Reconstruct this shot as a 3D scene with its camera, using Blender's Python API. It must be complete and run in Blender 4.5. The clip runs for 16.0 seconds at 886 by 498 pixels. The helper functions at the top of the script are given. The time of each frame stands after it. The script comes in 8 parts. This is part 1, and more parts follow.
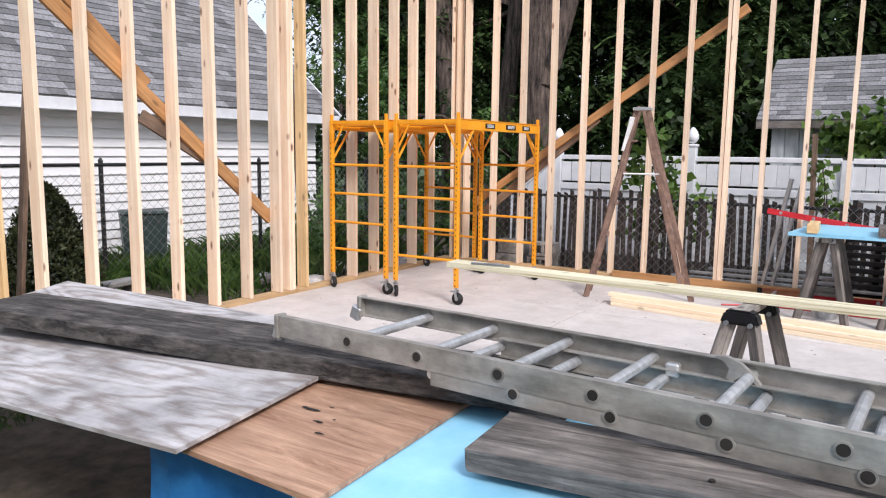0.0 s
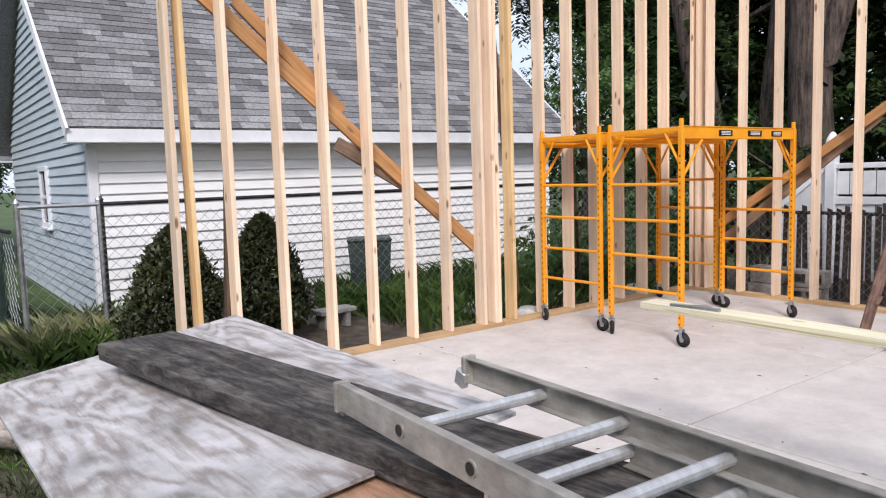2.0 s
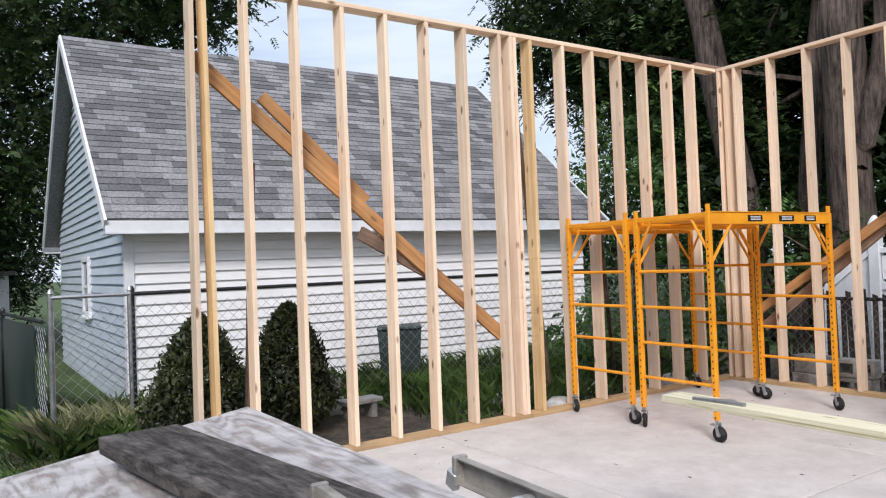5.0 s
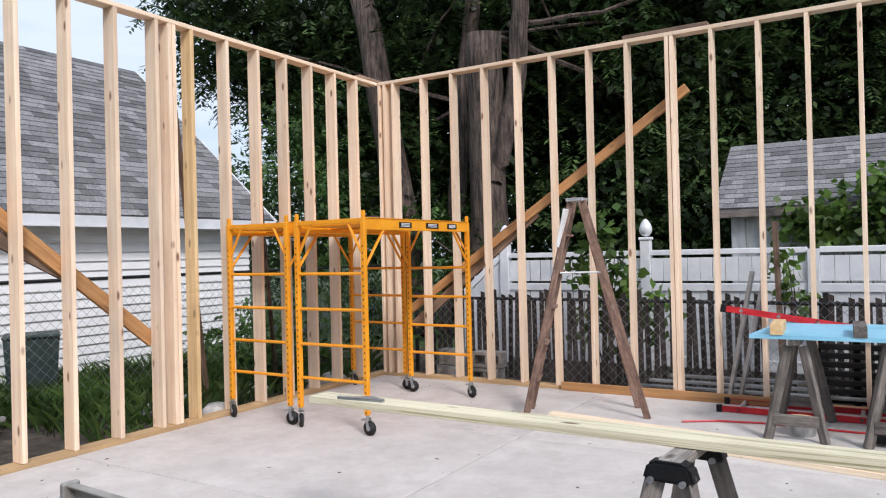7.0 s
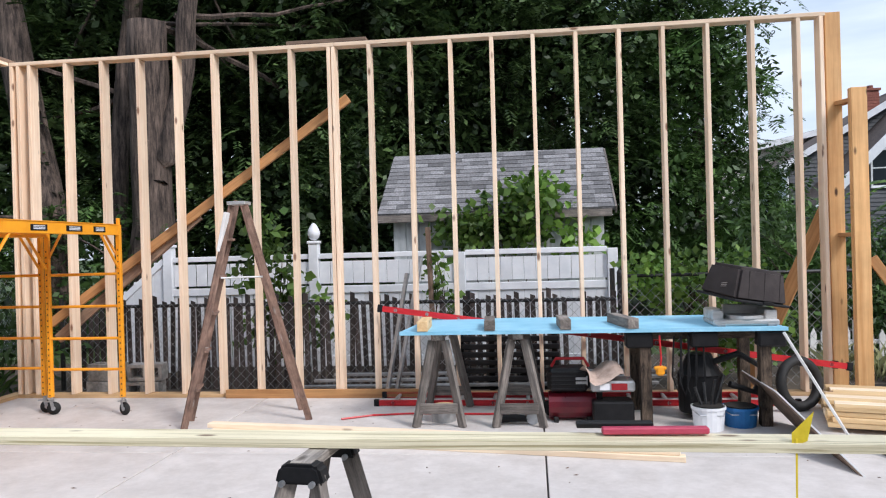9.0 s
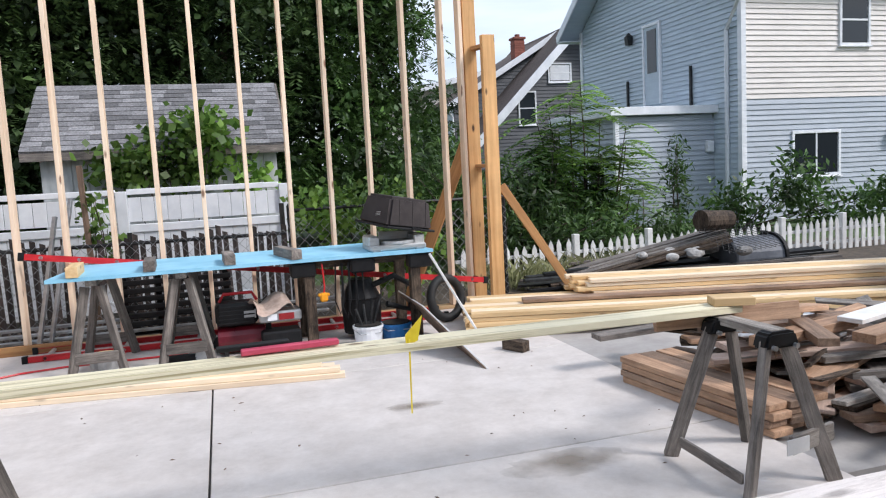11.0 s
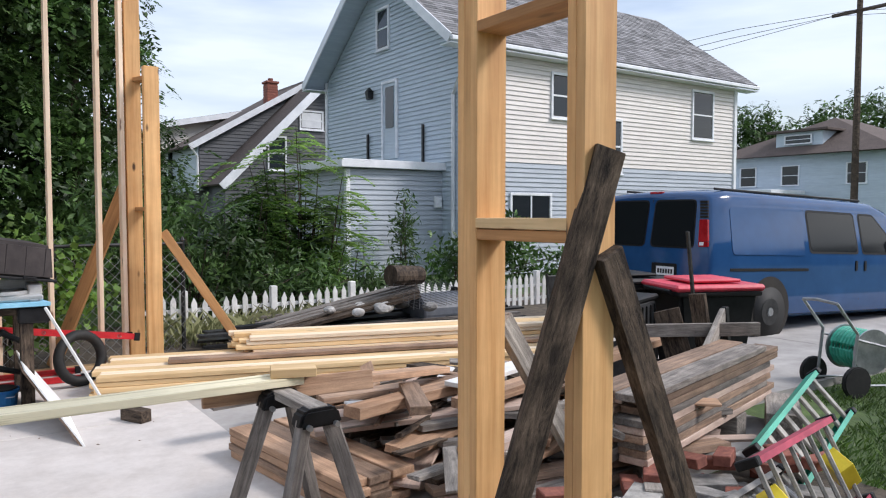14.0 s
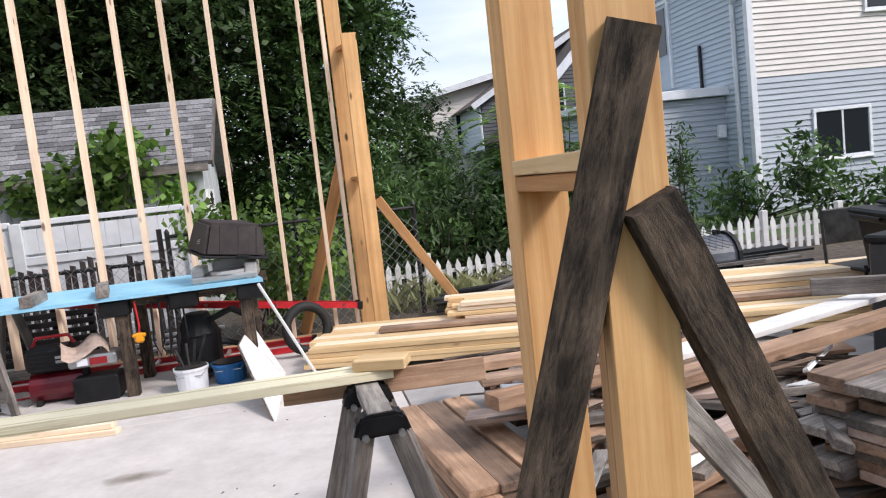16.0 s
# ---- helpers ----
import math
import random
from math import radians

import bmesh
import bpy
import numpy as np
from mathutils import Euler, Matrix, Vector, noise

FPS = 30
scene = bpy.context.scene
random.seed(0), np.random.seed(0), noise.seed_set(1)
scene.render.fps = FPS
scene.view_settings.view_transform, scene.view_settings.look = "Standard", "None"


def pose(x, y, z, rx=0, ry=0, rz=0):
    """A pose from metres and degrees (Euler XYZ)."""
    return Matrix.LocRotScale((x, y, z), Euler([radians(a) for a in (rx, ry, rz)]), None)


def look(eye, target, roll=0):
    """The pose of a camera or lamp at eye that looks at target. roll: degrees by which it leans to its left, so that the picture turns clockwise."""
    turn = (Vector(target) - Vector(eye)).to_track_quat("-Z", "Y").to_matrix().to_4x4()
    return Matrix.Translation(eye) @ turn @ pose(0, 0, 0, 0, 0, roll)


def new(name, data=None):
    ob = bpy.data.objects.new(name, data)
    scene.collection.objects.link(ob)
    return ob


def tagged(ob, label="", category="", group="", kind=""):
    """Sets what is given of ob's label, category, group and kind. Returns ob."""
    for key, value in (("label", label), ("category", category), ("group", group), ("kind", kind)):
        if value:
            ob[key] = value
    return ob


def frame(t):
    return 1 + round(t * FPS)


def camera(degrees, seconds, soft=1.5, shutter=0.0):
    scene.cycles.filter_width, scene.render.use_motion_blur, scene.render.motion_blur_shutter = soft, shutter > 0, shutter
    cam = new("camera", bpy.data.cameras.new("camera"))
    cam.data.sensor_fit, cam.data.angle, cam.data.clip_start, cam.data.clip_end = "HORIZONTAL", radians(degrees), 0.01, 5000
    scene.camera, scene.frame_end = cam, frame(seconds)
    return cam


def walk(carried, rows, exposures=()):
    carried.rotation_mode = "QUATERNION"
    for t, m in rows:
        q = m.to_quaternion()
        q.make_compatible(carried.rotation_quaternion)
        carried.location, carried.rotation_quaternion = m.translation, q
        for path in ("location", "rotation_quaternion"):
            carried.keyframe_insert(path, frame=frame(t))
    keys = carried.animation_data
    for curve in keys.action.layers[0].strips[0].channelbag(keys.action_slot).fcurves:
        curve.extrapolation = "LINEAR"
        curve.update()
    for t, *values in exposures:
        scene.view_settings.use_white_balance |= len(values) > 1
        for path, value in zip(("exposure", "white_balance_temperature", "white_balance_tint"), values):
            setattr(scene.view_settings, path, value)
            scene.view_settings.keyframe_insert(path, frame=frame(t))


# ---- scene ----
cam = camera(62.4, 16.0, soft=1.15)
EXPOSURES = [(0.0, 0.50, 6150, 17), (2.5, 0.36, 6200, 17), (6.0, 0.27, 6050, 14), (8.5, 0.36, 6000, 15), (9.5, 0.46, 6000, 14), (13.0, 0.44, 6150, 15), (15.0, 0.42, 6150, 16), (16.0, 0.52, 6250, 17)]
PATH = [
    (0, (5.45, -8.662, 1.526), (4.38, -6.993, 1.259), 0.7),
    (0.5, (5.378, -8.39, 1.522), (4.172, -6.814, 1.269), -1.9),
    (1, (5.459, -8.095, 1.519), (4.203, -6.555, 1.297), -2.3),
    (1.5, (5.521, -7.896, 1.55), (4.092, -6.51, 1.358), -1.6),
    (2, (5.346, -7.725, 1.502), (3.749, -6.538, 1.299), -1.8),
    (2.5, (5.244, -7.61, 1.483), (3.511, -6.629, 1.29), -2.5),
    (3, (5.243, -7.558, 1.477), (3.434, -6.721, 1.316), -3.0),
    (3.2, (5.261, -7.558, 1.481), (3.428, -6.77, 1.339), -3.1),
    (5.3, (5.395, -7.539, 1.509), (3.793, -6.344, 1.573), -1.9),
    (5.5, (5.398, -7.528, 1.51), (3.849, -6.265, 1.574), -1.8),
    (6, (5.418, -7.505, 1.504), (4.017, -6.078, 1.554), -1.7),
    (6.5, (5.439, -7.48, 1.5), (4.214, -5.899, 1.527), -1.5),
    (7, (5.463, -7.459, 1.52), (4.422, -5.751, 1.53), -1.4),
    (7.5, (5.496, -7.435, 1.513), (4.653, -5.621, 1.523), -1.3),
    (8, (5.558, -7.412, 1.53), (4.896, -5.525, 1.539), -1.3),
    (8.5, (5.603, -7.402, 1.529), (5.145, -5.455, 1.538), -1.4),
    (9, (5.643, -7.399, 1.532), (5.401, -5.414, 1.526), -1.6),
    (9.5, (5.669, -7.418, 1.528), (5.651, -5.419, 1.484), -1.8),
    (10, (5.634, -7.42, 1.494), (5.832, -5.432, 1.4), -1.8),
    (10.2, (5.642, -7.436, 1.491), (5.94, -5.462, 1.365), -1.8),
    (12.3, (6.362, -7.736, 1.513), (7.177, -5.933, 1.223), -5.1),
    (12.5, (6.395, -7.711, 1.517), (7.27, -5.936, 1.225), -4.8),
    (13, (6.513, -7.576, 1.508), (7.636, -5.936, 1.285), -1.9),
    (13.5, (6.69, -7.561, 1.499), (7.891, -5.97, 1.338), -1.3),
    (14, (6.961, -7.611, 1.493), (8.095, -5.967, 1.397), -0.0),
    (14.5, (7.235, -7.496, 1.474), (8.275, -5.789, 1.396), -0.8),
    (15, (7.49, -7.442, 1.477), (8.364, -5.647, 1.356), -3.1),
    (15.5, (7.811, -7.464, 1.498), (8.422, -5.565, 1.344), -5.6),
    (16, (8.04, -7.282, 1.457), (8.402, -5.325, 1.263), -6.3),
]
walk(cam, [(t, look(eye, target, roll)) for t, eye, target, roll in PATH], exposures=EXPOSURES)

# ---- world and light ----
world = bpy.data.worlds.new("sky")
scene.world = world
world.use_nodes = True
wn, wl = world.node_tree.nodes, world.node_tree.links
wn.clear()
SUN_EL, SUN_AZ = 42.0, 128.0      # degrees; azimuth clockwise from north
sky = wn.new("ShaderNodeTexSky")
sky.sky_type = 'NISHITA'
sky.sun_disc = False
sky.sun_elevation, sky.sun_rotation = radians(SUN_EL), radians(SUN_AZ)
sky.air_density, sky.dust_density, sky.ozone_density = 1.2, 2.5, 1.0
wco = wn.new("ShaderNodeTexCoord")
wmap = wn.new("ShaderNodeMapping")
wmap.inputs["Scale"].default_value = (1.6, 1.6, 9.0)
wnoise = wn.new("ShaderNodeTexNoise")
wnoise.inputs["Scale"].default_value, wnoise.inputs["Detail"].default_value = 1.6, 6.0
wramp = wn.new("ShaderNodeValToRGB")
wramp.color_ramp.elements[0].position, wramp.color_ramp.elements[1].position = 0.36, 0.62
wramp.color_ramp.elements[0].color = (0.36, 0.36, 0.36, 1)
wramp.color_ramp.elements[1].color = (1, 1, 1, 1)
wmix = wn.new("ShaderNodeMixRGB")
wmix.inputs["Color2"].default_value = (5.5, 6.1, 6.6, 1)
wbg = wn.new("ShaderNodeBackground")
wbg.inputs["Strength"].default_value = 0.125
wout = wn.new("ShaderNodeOutputWorld")
wl.new(wco.outputs["Generated"], wmap.inputs["Vector"])
wl.new(wmap.outputs["Vector"], wnoise.inputs["Vector"])
wl.new(wnoise.outputs["Fac"], wramp.inputs["Fac"])
wl.new(wramp.outputs["Color"], wmix.inputs["Fac"])
wl.new(sky.outputs["Color"], wmix.inputs["Color1"])
wl.new(wmix.outputs["Color"], wbg.inputs["Color"])
wl.new(wbg.outputs["Background"], wout.inputs["Surface"])
sun_data = bpy.data.lights.new("sun", 'SUN')
sun_data.energy, sun_data.angle, sun_data.color = 2.1, radians(14), (1.0, 0.95, 0.87)
sun = new("sun", sun_data)
sun.matrix_world = pose(0, 0, 30, 90 - SUN_EL, 0, 180 - SUN_AZ)


# ---- materials ----
def base_mat(name):
    m = bpy.data.materials.new(name)
    m.use_nodes = True
    n, l = m.node_tree.nodes, m.node_tree.links
    return m, n, l, n["Principled BSDF"]


def surf(name, c1, c2, scale=(8, 8, 8), rough=0.6, metal=0.0, bump=0.15, detail=5.0, blotch=0.25, blotch_scale=1.5,
         vary=0.12, knots=0.0, knot_col=(0.12, 0.06, 0.03), island=False, lo=0.35, hi=0.65, spec=0.5, rough_var=0.1, distortion=0.0, world_space=False, rings=0.0, crisp=0.66):
    """Two colours along stretched grain, wide blotches, a change of tone from piece to piece, and fine relief."""
    m, n, l, b = base_mat(name)
    co, mp, off = n.new("ShaderNodeTexCoord"), n.new("ShaderNodeMapping"), n.new("ShaderNodeVectorMath")
    info = n.new("ShaderNodeObjectInfo")
    off.operation = 'MULTIPLY_ADD'
    off.inputs[1].default_value = (0, 0, 0) if world_space else (37.0, 53.0, 71.0)
    l.new(info.outputs["Random"], off.inputs[0])
    if world_space:
        geo = n.new("ShaderNodeNewGeometry")
        l.new(geo.outputs["Position"], off.inputs[2])
    else:
        l.new(co.outputs["Object"], off.inputs[2])
    l.new(off.outputs[0], mp.inputs["Vector"])
    mp.inputs["Scale"].default_value = scale
    noi = n.new("ShaderNodeTexNoise")
    noi.inputs["Scale"].default_value, noi.inputs["Detail"].default_value = 1.0, detail
    noi.inputs["Distortion"].default_value = distortion
    noi.inputs["Roughness"].default_value = crisp
    l.new(mp.outputs[0], noi.inputs["Vector"])
    grain = noi.outputs["Fac"]
    if rings > 0:
        # peeled veneer: contour lines of a slow stretched noise, broken by the fine grain
        slow, smap = n.new("ShaderNodeTexNoise"), n.new("ShaderNodeMapping")
        smap.inputs["Scale"].default_value = (0.9, 3.4, 3.4)
        slow.inputs["Scale"].default_value, slow.inputs["Detail"].default_value = 1.0, 2.4
        slow.inputs["Distortion"].default_value = 0.35
        l.new(off.outputs[0], smap.inputs["Vector"])
        l.new(smap.outputs[0], slow.inputs["Vector"])
        mulr, fr = n.new("ShaderNodeMath"), n.new("ShaderNodeMath")
        mulr.operation, fr.operation = 'MULTIPLY', 'PINGPONG'
        mulr.inputs[1].default_value, fr.inputs[1].default_value = rings * 2, 1.0
        l.new(slow.outputs["Fac"], mulr.inputs[0])
        l.new(mulr.outputs[0], fr.inputs[0])
        avg = n.new("ShaderNodeMath")
        avg.operation = 'MULTIPLY_ADD'
        avg.inputs[1].default_value = 0.23
        l.new(fr.outputs[0], avg.inputs[0])
        half = n.new("ShaderNodeMath")
        half.operation = 'MULTIPLY_ADD'
        half.inputs[1].default_value, half.inputs[2].default_value = 0.77, 0.0
        l.new(noi.outputs["Fac"], half.inputs[0])
        l.new(half.outputs[0], avg.inputs[2])
        grain = avg.outputs[0]
    ramp = n.new("ShaderNodeValToRGB")
    ramp.color_ramp.elements[0].position, ramp.color_ramp.elements[1].position = lo, hi
    ramp.color_ramp.elements[0].color, ramp.color_ramp.elements[1].color = (*c1, 1), (*c2, 1)
    l.new(grain, ramp.inputs["Fac"])
    col = ramp.outputs["Color"]
    big = n.new("ShaderNodeTexNoise")
    big.inputs["Scale"].default_value, big.inputs["Detail"].default_value = blotch_scale, 8.0
    big.inputs["Roughness"].default_value = 0.62
    l.new(off.outputs[0], big.inputs["Vector"])
    val = n.new("ShaderNodeMapRange")
    val.inputs["From Min"].default_value, val.inputs["From Max"].default_value = 0.3, 0.7
    val.inputs["To Min"].default_value, val.inputs["To Max"].default_value = 1 - blotch, 1 + blotch
    l.new(big.outputs["Fac"], val.inputs["Value"])
    rnd = n.new("ShaderNodeMapRange")
    rnd.inputs["To Min"].default_value, rnd.inputs["To Max"].default_value = 1 - vary, 1 + vary
    if island:
        geo2 = n.new("ShaderNodeNewGeometry")
        l.new(geo2.outputs["Random Per Island"], rnd.inputs["Value"])
    else:
        l.new(info.outputs["Random"], rnd.inputs["Value"])
    mul = n.new("ShaderNodeMath")
    mul.operation = 'MULTIPLY'
    l.new(val.outputs[0], mul.inputs[0])
    l.new(rnd.outputs[0], mul.inputs[1])
    hsv = n.new("ShaderNodeHueSaturation")
    l.new(mul.outputs[0], hsv.inputs["Value"])
    l.new(col, hsv.inputs["Color"])
    col = hsv.outputs["Color"]
    if knots > 0:
        kmap = n.new("ShaderNodeMapping")
        kmap.inputs["Scale"].default_value = (2.8, 7.5, 7.5)
        l.new(off.outputs[0], kmap.inputs["Vector"])
        vor = n.new("ShaderNodeTexVoronoi")
        vor.inputs["Scale"].default_value = 1.0
        l.new(kmap.outputs[0], vor.inputs["Vector"])
        kr = n.new("ShaderNodeMapRange")
        kr.inputs["From Min"].default_value, kr.inputs["From Max"].default_value = 0.07, 0.15
        kr.inputs["To Min"].default_value, kr.inputs["To Max"].default_value = knots, 0.0
        l.new(vor.outputs["Distance"], kr.inputs["Value"])
        mix = n.new("ShaderNodeMixRGB")
        mix.inputs["Color2"].default_value = (*knot_col, 1)
        l.new(kr.outputs[0], mix.inputs["Fac"])
        l.new(col, mix.inputs["Color1"])
        col = mix.outputs["Color"]
    l.new(col, b.inputs["Base Color"])
    rr = n.new("ShaderNodeMapRange")
    rr.inputs["To Min"].default_value, rr.inputs["To Max"].default_value = rough - rough_var, min(1, rough + rough_var)
    l.new(noi.outputs["Fac"], rr.inputs["Value"])
    l.new(rr.outputs[0], b.inputs["Roughness"])
    b.inputs["Metallic"].default_value = metal
    b.inputs["Specular IOR Level"].default_value = spec
    if bump > 0:
        bp = n.new("ShaderNodeBump")
        bp.inputs["Strength"].default_value, bp.inputs["Distance"].default_value = bump, 0.01
        l.new(noi.outputs["Fac"], bp.inputs["Height"])
        l.new(bp.outputs[0], b.inputs["Normal"])
    return m


def leaf_mat(name, c1, c2, trans=0.35):
    m, n, l, b = base_mat(name)
    geo, ramp = n.new("ShaderNodeNewGeometry"), n.new("ShaderNodeValToRGB")
    ramp.color_ramp.elements[0].color, ramp.color_ramp.elements[1].color = (*c1, 1), (*c2, 1)
    l.new(geo.outputs["Random Per Island"], ramp.inputs["Fac"])
    # whole boughs differ in tone as well as single leaves
    noi, mr, hsv = n.new("ShaderNodeTexNoise"), n.new("ShaderNodeMapRange"), n.new("ShaderNodeHueSaturation")
    noi.inputs["Scale"].default_value, noi.inputs["Detail"].default_value = 1.1, 3.0
    mr.inputs["From Min"].default_value, mr.inputs["From Max"].default_value = 0.34, 0.66
    mr.inputs["To Min"].default_value, mr.inputs["To Max"].default_value = 0.35, 1.6
    l.new(geo.outputs["Position"], noi.inputs["Vector"])
    l.new(noi.outputs["Fac"], mr.inputs["Value"])
    l.new(mr.outputs[0], hsv.inputs["Value"])
    l.new(ramp.outputs["Color"], hsv.inputs["Color"])
    l.new(hsv.outputs["Color"], b.inputs["Base Color"])
    b.inputs["Roughness"].default_value = 0.5
    tr, add = n.new("ShaderNodeBsdfTranslucent"), n.new("ShaderNodeMixShader")
    l.new(hsv.outputs["Color"], tr.inputs["Color"])
    add.inputs["Fac"].default_value = trans
    l.new(b.outputs[0], add.inputs[1])
    l.new(tr.outputs[0], add.inputs[2])
    l.new(add.outputs[0], n["Material Output"].inputs["Surface"])
    return m


def stain_mat(name, colour):
    """A soft-edged damp patch: broken by noise and thinning to nothing at its rim."""
    m, n, l, b = base_mat(name)
    co, sh, ln = n.new("ShaderNodeTexCoord"), n.new("ShaderNodeVectorMath"), n.new("ShaderNodeVectorMath")
    sh.operation, ln.operation = 'SUBTRACT', 'LENGTH'
    sh.inputs[1].default_value = (0.5, 0.5, 0.0)
    flat = n.new("ShaderNodeVectorMath")
    flat.operation = 'MULTIPLY'
    flat.inputs[1].default_value = (1, 1, 0)
    noi, add, mr = n.new("ShaderNodeTexNoise"), n.new("ShaderNodeMath"), n.new("ShaderNodeMapRange")
    noi.inputs["Scale"].default_value, noi.inputs["Detail"].default_value = 5.0, 9.0
    add.operation = 'MULTIPLY_ADD'
    add.inputs[1].default_value = 0.75
    mr.inputs["From Min"].default_value, mr.inputs["From Max"].default_value = 0.42, 0.86
    mr.inputs["To Min"].default_value, mr.inputs["To Max"].default_value = 0.62, 0.0
    l.new(co.outputs["Generated"], sh.inputs[0])
    l.new(sh.outputs[0], flat.inputs[0])
    l.new(flat.outputs[0], ln.inputs[0])
    l.new(co.outputs["Object"], noi.inputs["Vector"])
    l.new(noi.outputs["Fac"], add.inputs[0])
    l.new(ln.outputs["Value"], add.inputs[2])
    l.new(add.outputs[0], mr.inputs["Value"])
    tr, mix = n.new("ShaderNodeBsdfTransparent"), n.new("ShaderNodeMixShader")
    b.inputs["Base Color"].default_value = (*colour, 1)
    b.inputs["Roughness"].default_value = 0.75
    l.new(mr.outputs[0], mix.inputs["Fac"])
    l.new(tr.outputs[0], mix.inputs[1])
    l.new(b.outputs[0], mix.inputs[2])
    l.new(mix.outputs[0], n["Material Output"].inputs["Surface"])
    return m


def glass_mat(name, tint, rough=0.05, spec=0.5):
    m, n, l, b = base_mat(name)
    b.inputs["Base Color"].default_value = (*tint, 1)
    b.inputs["Roughness"].default_value = rough
    b.inputs["Specular IOR Level"].default_value = spec
    b.inputs["Coat Weight"].default_value = 0.2 * spec
    return m


STUD = surf("fresh_spruce", (0.80, 0.58, 0.40), (0.92, 0.74, 0.56), (1.2, 26, 26), 0.62, bump=0.12, blotch=0.10, vary=0.14, knots=0.9, knot_col=(0.20, 0.085, 0.04))
PLATE = surf("treated_plate", (0.42, 0.27, 0.13), (0.56, 0.38, 0.20), (1.2, 24, 24), 0.7, bump=0.15, blotch=0.2, knots=0.6)
POSTWOOD = surf("yellow_post_timber", (0.60, 0.31, 0.115), (0.78, 0.475, 0.21), (0.9, 22, 22), 0.6, bump=0.2, blotch=0.18, vary=0.06, knots=1.0, knot_col=(0.06, 0.024, 0.01))
BRACE = surf("reddish_brace_timber", (0.36, 0.17, 0.06), (0.56, 0.30, 0.12), (1.0, 24, 24), 0.65, bump=0.12, knots=0.6)
BEAM = surf("green_treated_timber", (0.42, 0.36, 0.20), (0.80, 0.73, 0.52), (0.7, 34, 34), 0.6, bump=0.2, blotch=0.14, knots=0.85, lo=0.36, hi=0.52, distortion=1.2)
PALE = surf("pale_new_board", (0.78, 0.60, 0.42), (0.90, 0.76, 0.56), (1.0, 24, 24), 0.62, bump=0.1, blotch=0.1, vary=0.08, knots=0.5)
PINE = surf("stacked_pine_board", (0.66, 0.43, 0.20), (0.85, 0.62, 0.34), (1.0, 24, 24), 0.62, bump=0.12, blotch=0.15, vary=0.16, knots=0.6)
GREYWOOD = surf("weathered_grey_wood", (0.07, 0.06, 0.053), (0.29, 0.255, 0.225), (2.6, 34, 34), 0.82, bump=0.7, blotch=0.4, blotch_scale=4, vary=0.25, detail=12, distortion=0.6, knots=0.5, knot_col=(0.04, 0.032, 0.028), crisp=0.78)
PLANKTOP = surf("weathered_scaffold_plank", (0.016, 0.014, 0.013), (0.17, 0.15, 0.135), (5, 24, 24), 0.82, bump=1.0, blotch=0.6, blotch_scale=7, vary=0.12, detail=15, distortion=0.4, lo=0.42, hi=0.64, crisp=0.78)
BENCHPLANK = surf("dark_weathered_plank", (0.05, 0.043, 0.038), (0.26, 0.23, 0.205), (2.6, 30, 30), 0.82, bump=0.8, blotch=0.45, blotch_scale=5, vary=0.1, detail=13, distortion=0.7, lo=0.36, hi=0.64, knots=0.8, knot_col=(0.03, 0.022, 0.018), crisp=0.78)
LIGHTPLANK = surf("sun_bleached_plank", (0.10, 0.085, 0.075), (0.42, 0.38, 0.335), (2.6, 30, 30), 0.82, bump=0.7, blotch=0.35, blotch_scale=4, vary=0.15, detail=13, distortion=0.7, lo=0.34, hi=0.64, knots=0.8, knot_col=(0.05, 0.035, 0.028), crisp=0.78)
DARKWOOD = surf("dark_stained_old_timber", (0.012, 0.008, 0.006), (0.165, 0.120, 0.085), (5, 28, 28), 0.8, bump=1.0, blotch=0.55, blotch_scale=7, vary=0.2, detail=15, distortion=0.35, lo=0.40, hi=0.66, knots=0.7, knot_col=(0.012, 0.009, 0.007), spec=0.3, crisp=0.78)
OLDWOOD = surf("old_brown_board", (0.12, 0.076, 0.052), (0.35, 0.235, 0.16), (1.8, 28, 28), 0.74, bump=0.5, blotch=0.4, blotch_scale=3, vary=0.35, knots=0.5, detail=10, distortion=0.5, crisp=0.78)
BROWNBOARD = surf("reused_orange_brown_board", (0.25, 0.145, 0.085), (0.54, 0.345, 0.22), (1.6, 26, 26), 0.7, bump=0.35, blotch=0.28, blotch_scale=3, vary=0.22, knots=0.7, detail=10, distortion=0.4, crisp=0.78)
PINKWOOD = surf("salvaged_pale_board", (0.38, 0.27, 0.215), (0.62, 0.48, 0.40), (1.8, 24, 24), 0.74, bump=0.4, blotch=0.28, blotch_scale=3, vary=0.2, detail=10, distortion=0.4, crisp=0.78)
PLY = surf("weathered_plywood", (0.28, 0.245, 0.225), (0.49, 0.47, 0.465), (3.0, 30.0, 30.0), 0.78, bump=0.3, blotch=0.34, blotch_scale=4.5, detail=12, lo=0.38, hi=0.56, rings=9.0, distortion=0.3, crisp=0.78)
PLYBROWN = surf("reddish_plywood", (0.22, 0.11, 0.065), (0.50, 0.31, 0.20), (2.0, 18.0, 18.0), 0.72, bump=0.3, blotch=0.3, detail=6, distortion=0.8, crisp=0.78)
LADDERWOOD = surf("old_ladder_wood", (0.085, 0.042, 0.028), (0.30, 0.19, 0.14), (3, 26, 26), 0.7, bump=0.5, blotch=0.45, blotch_scale=9, detail=12, knots=0.6, knot_col=(0.5, 0.48, 0.45), crisp=0.78)
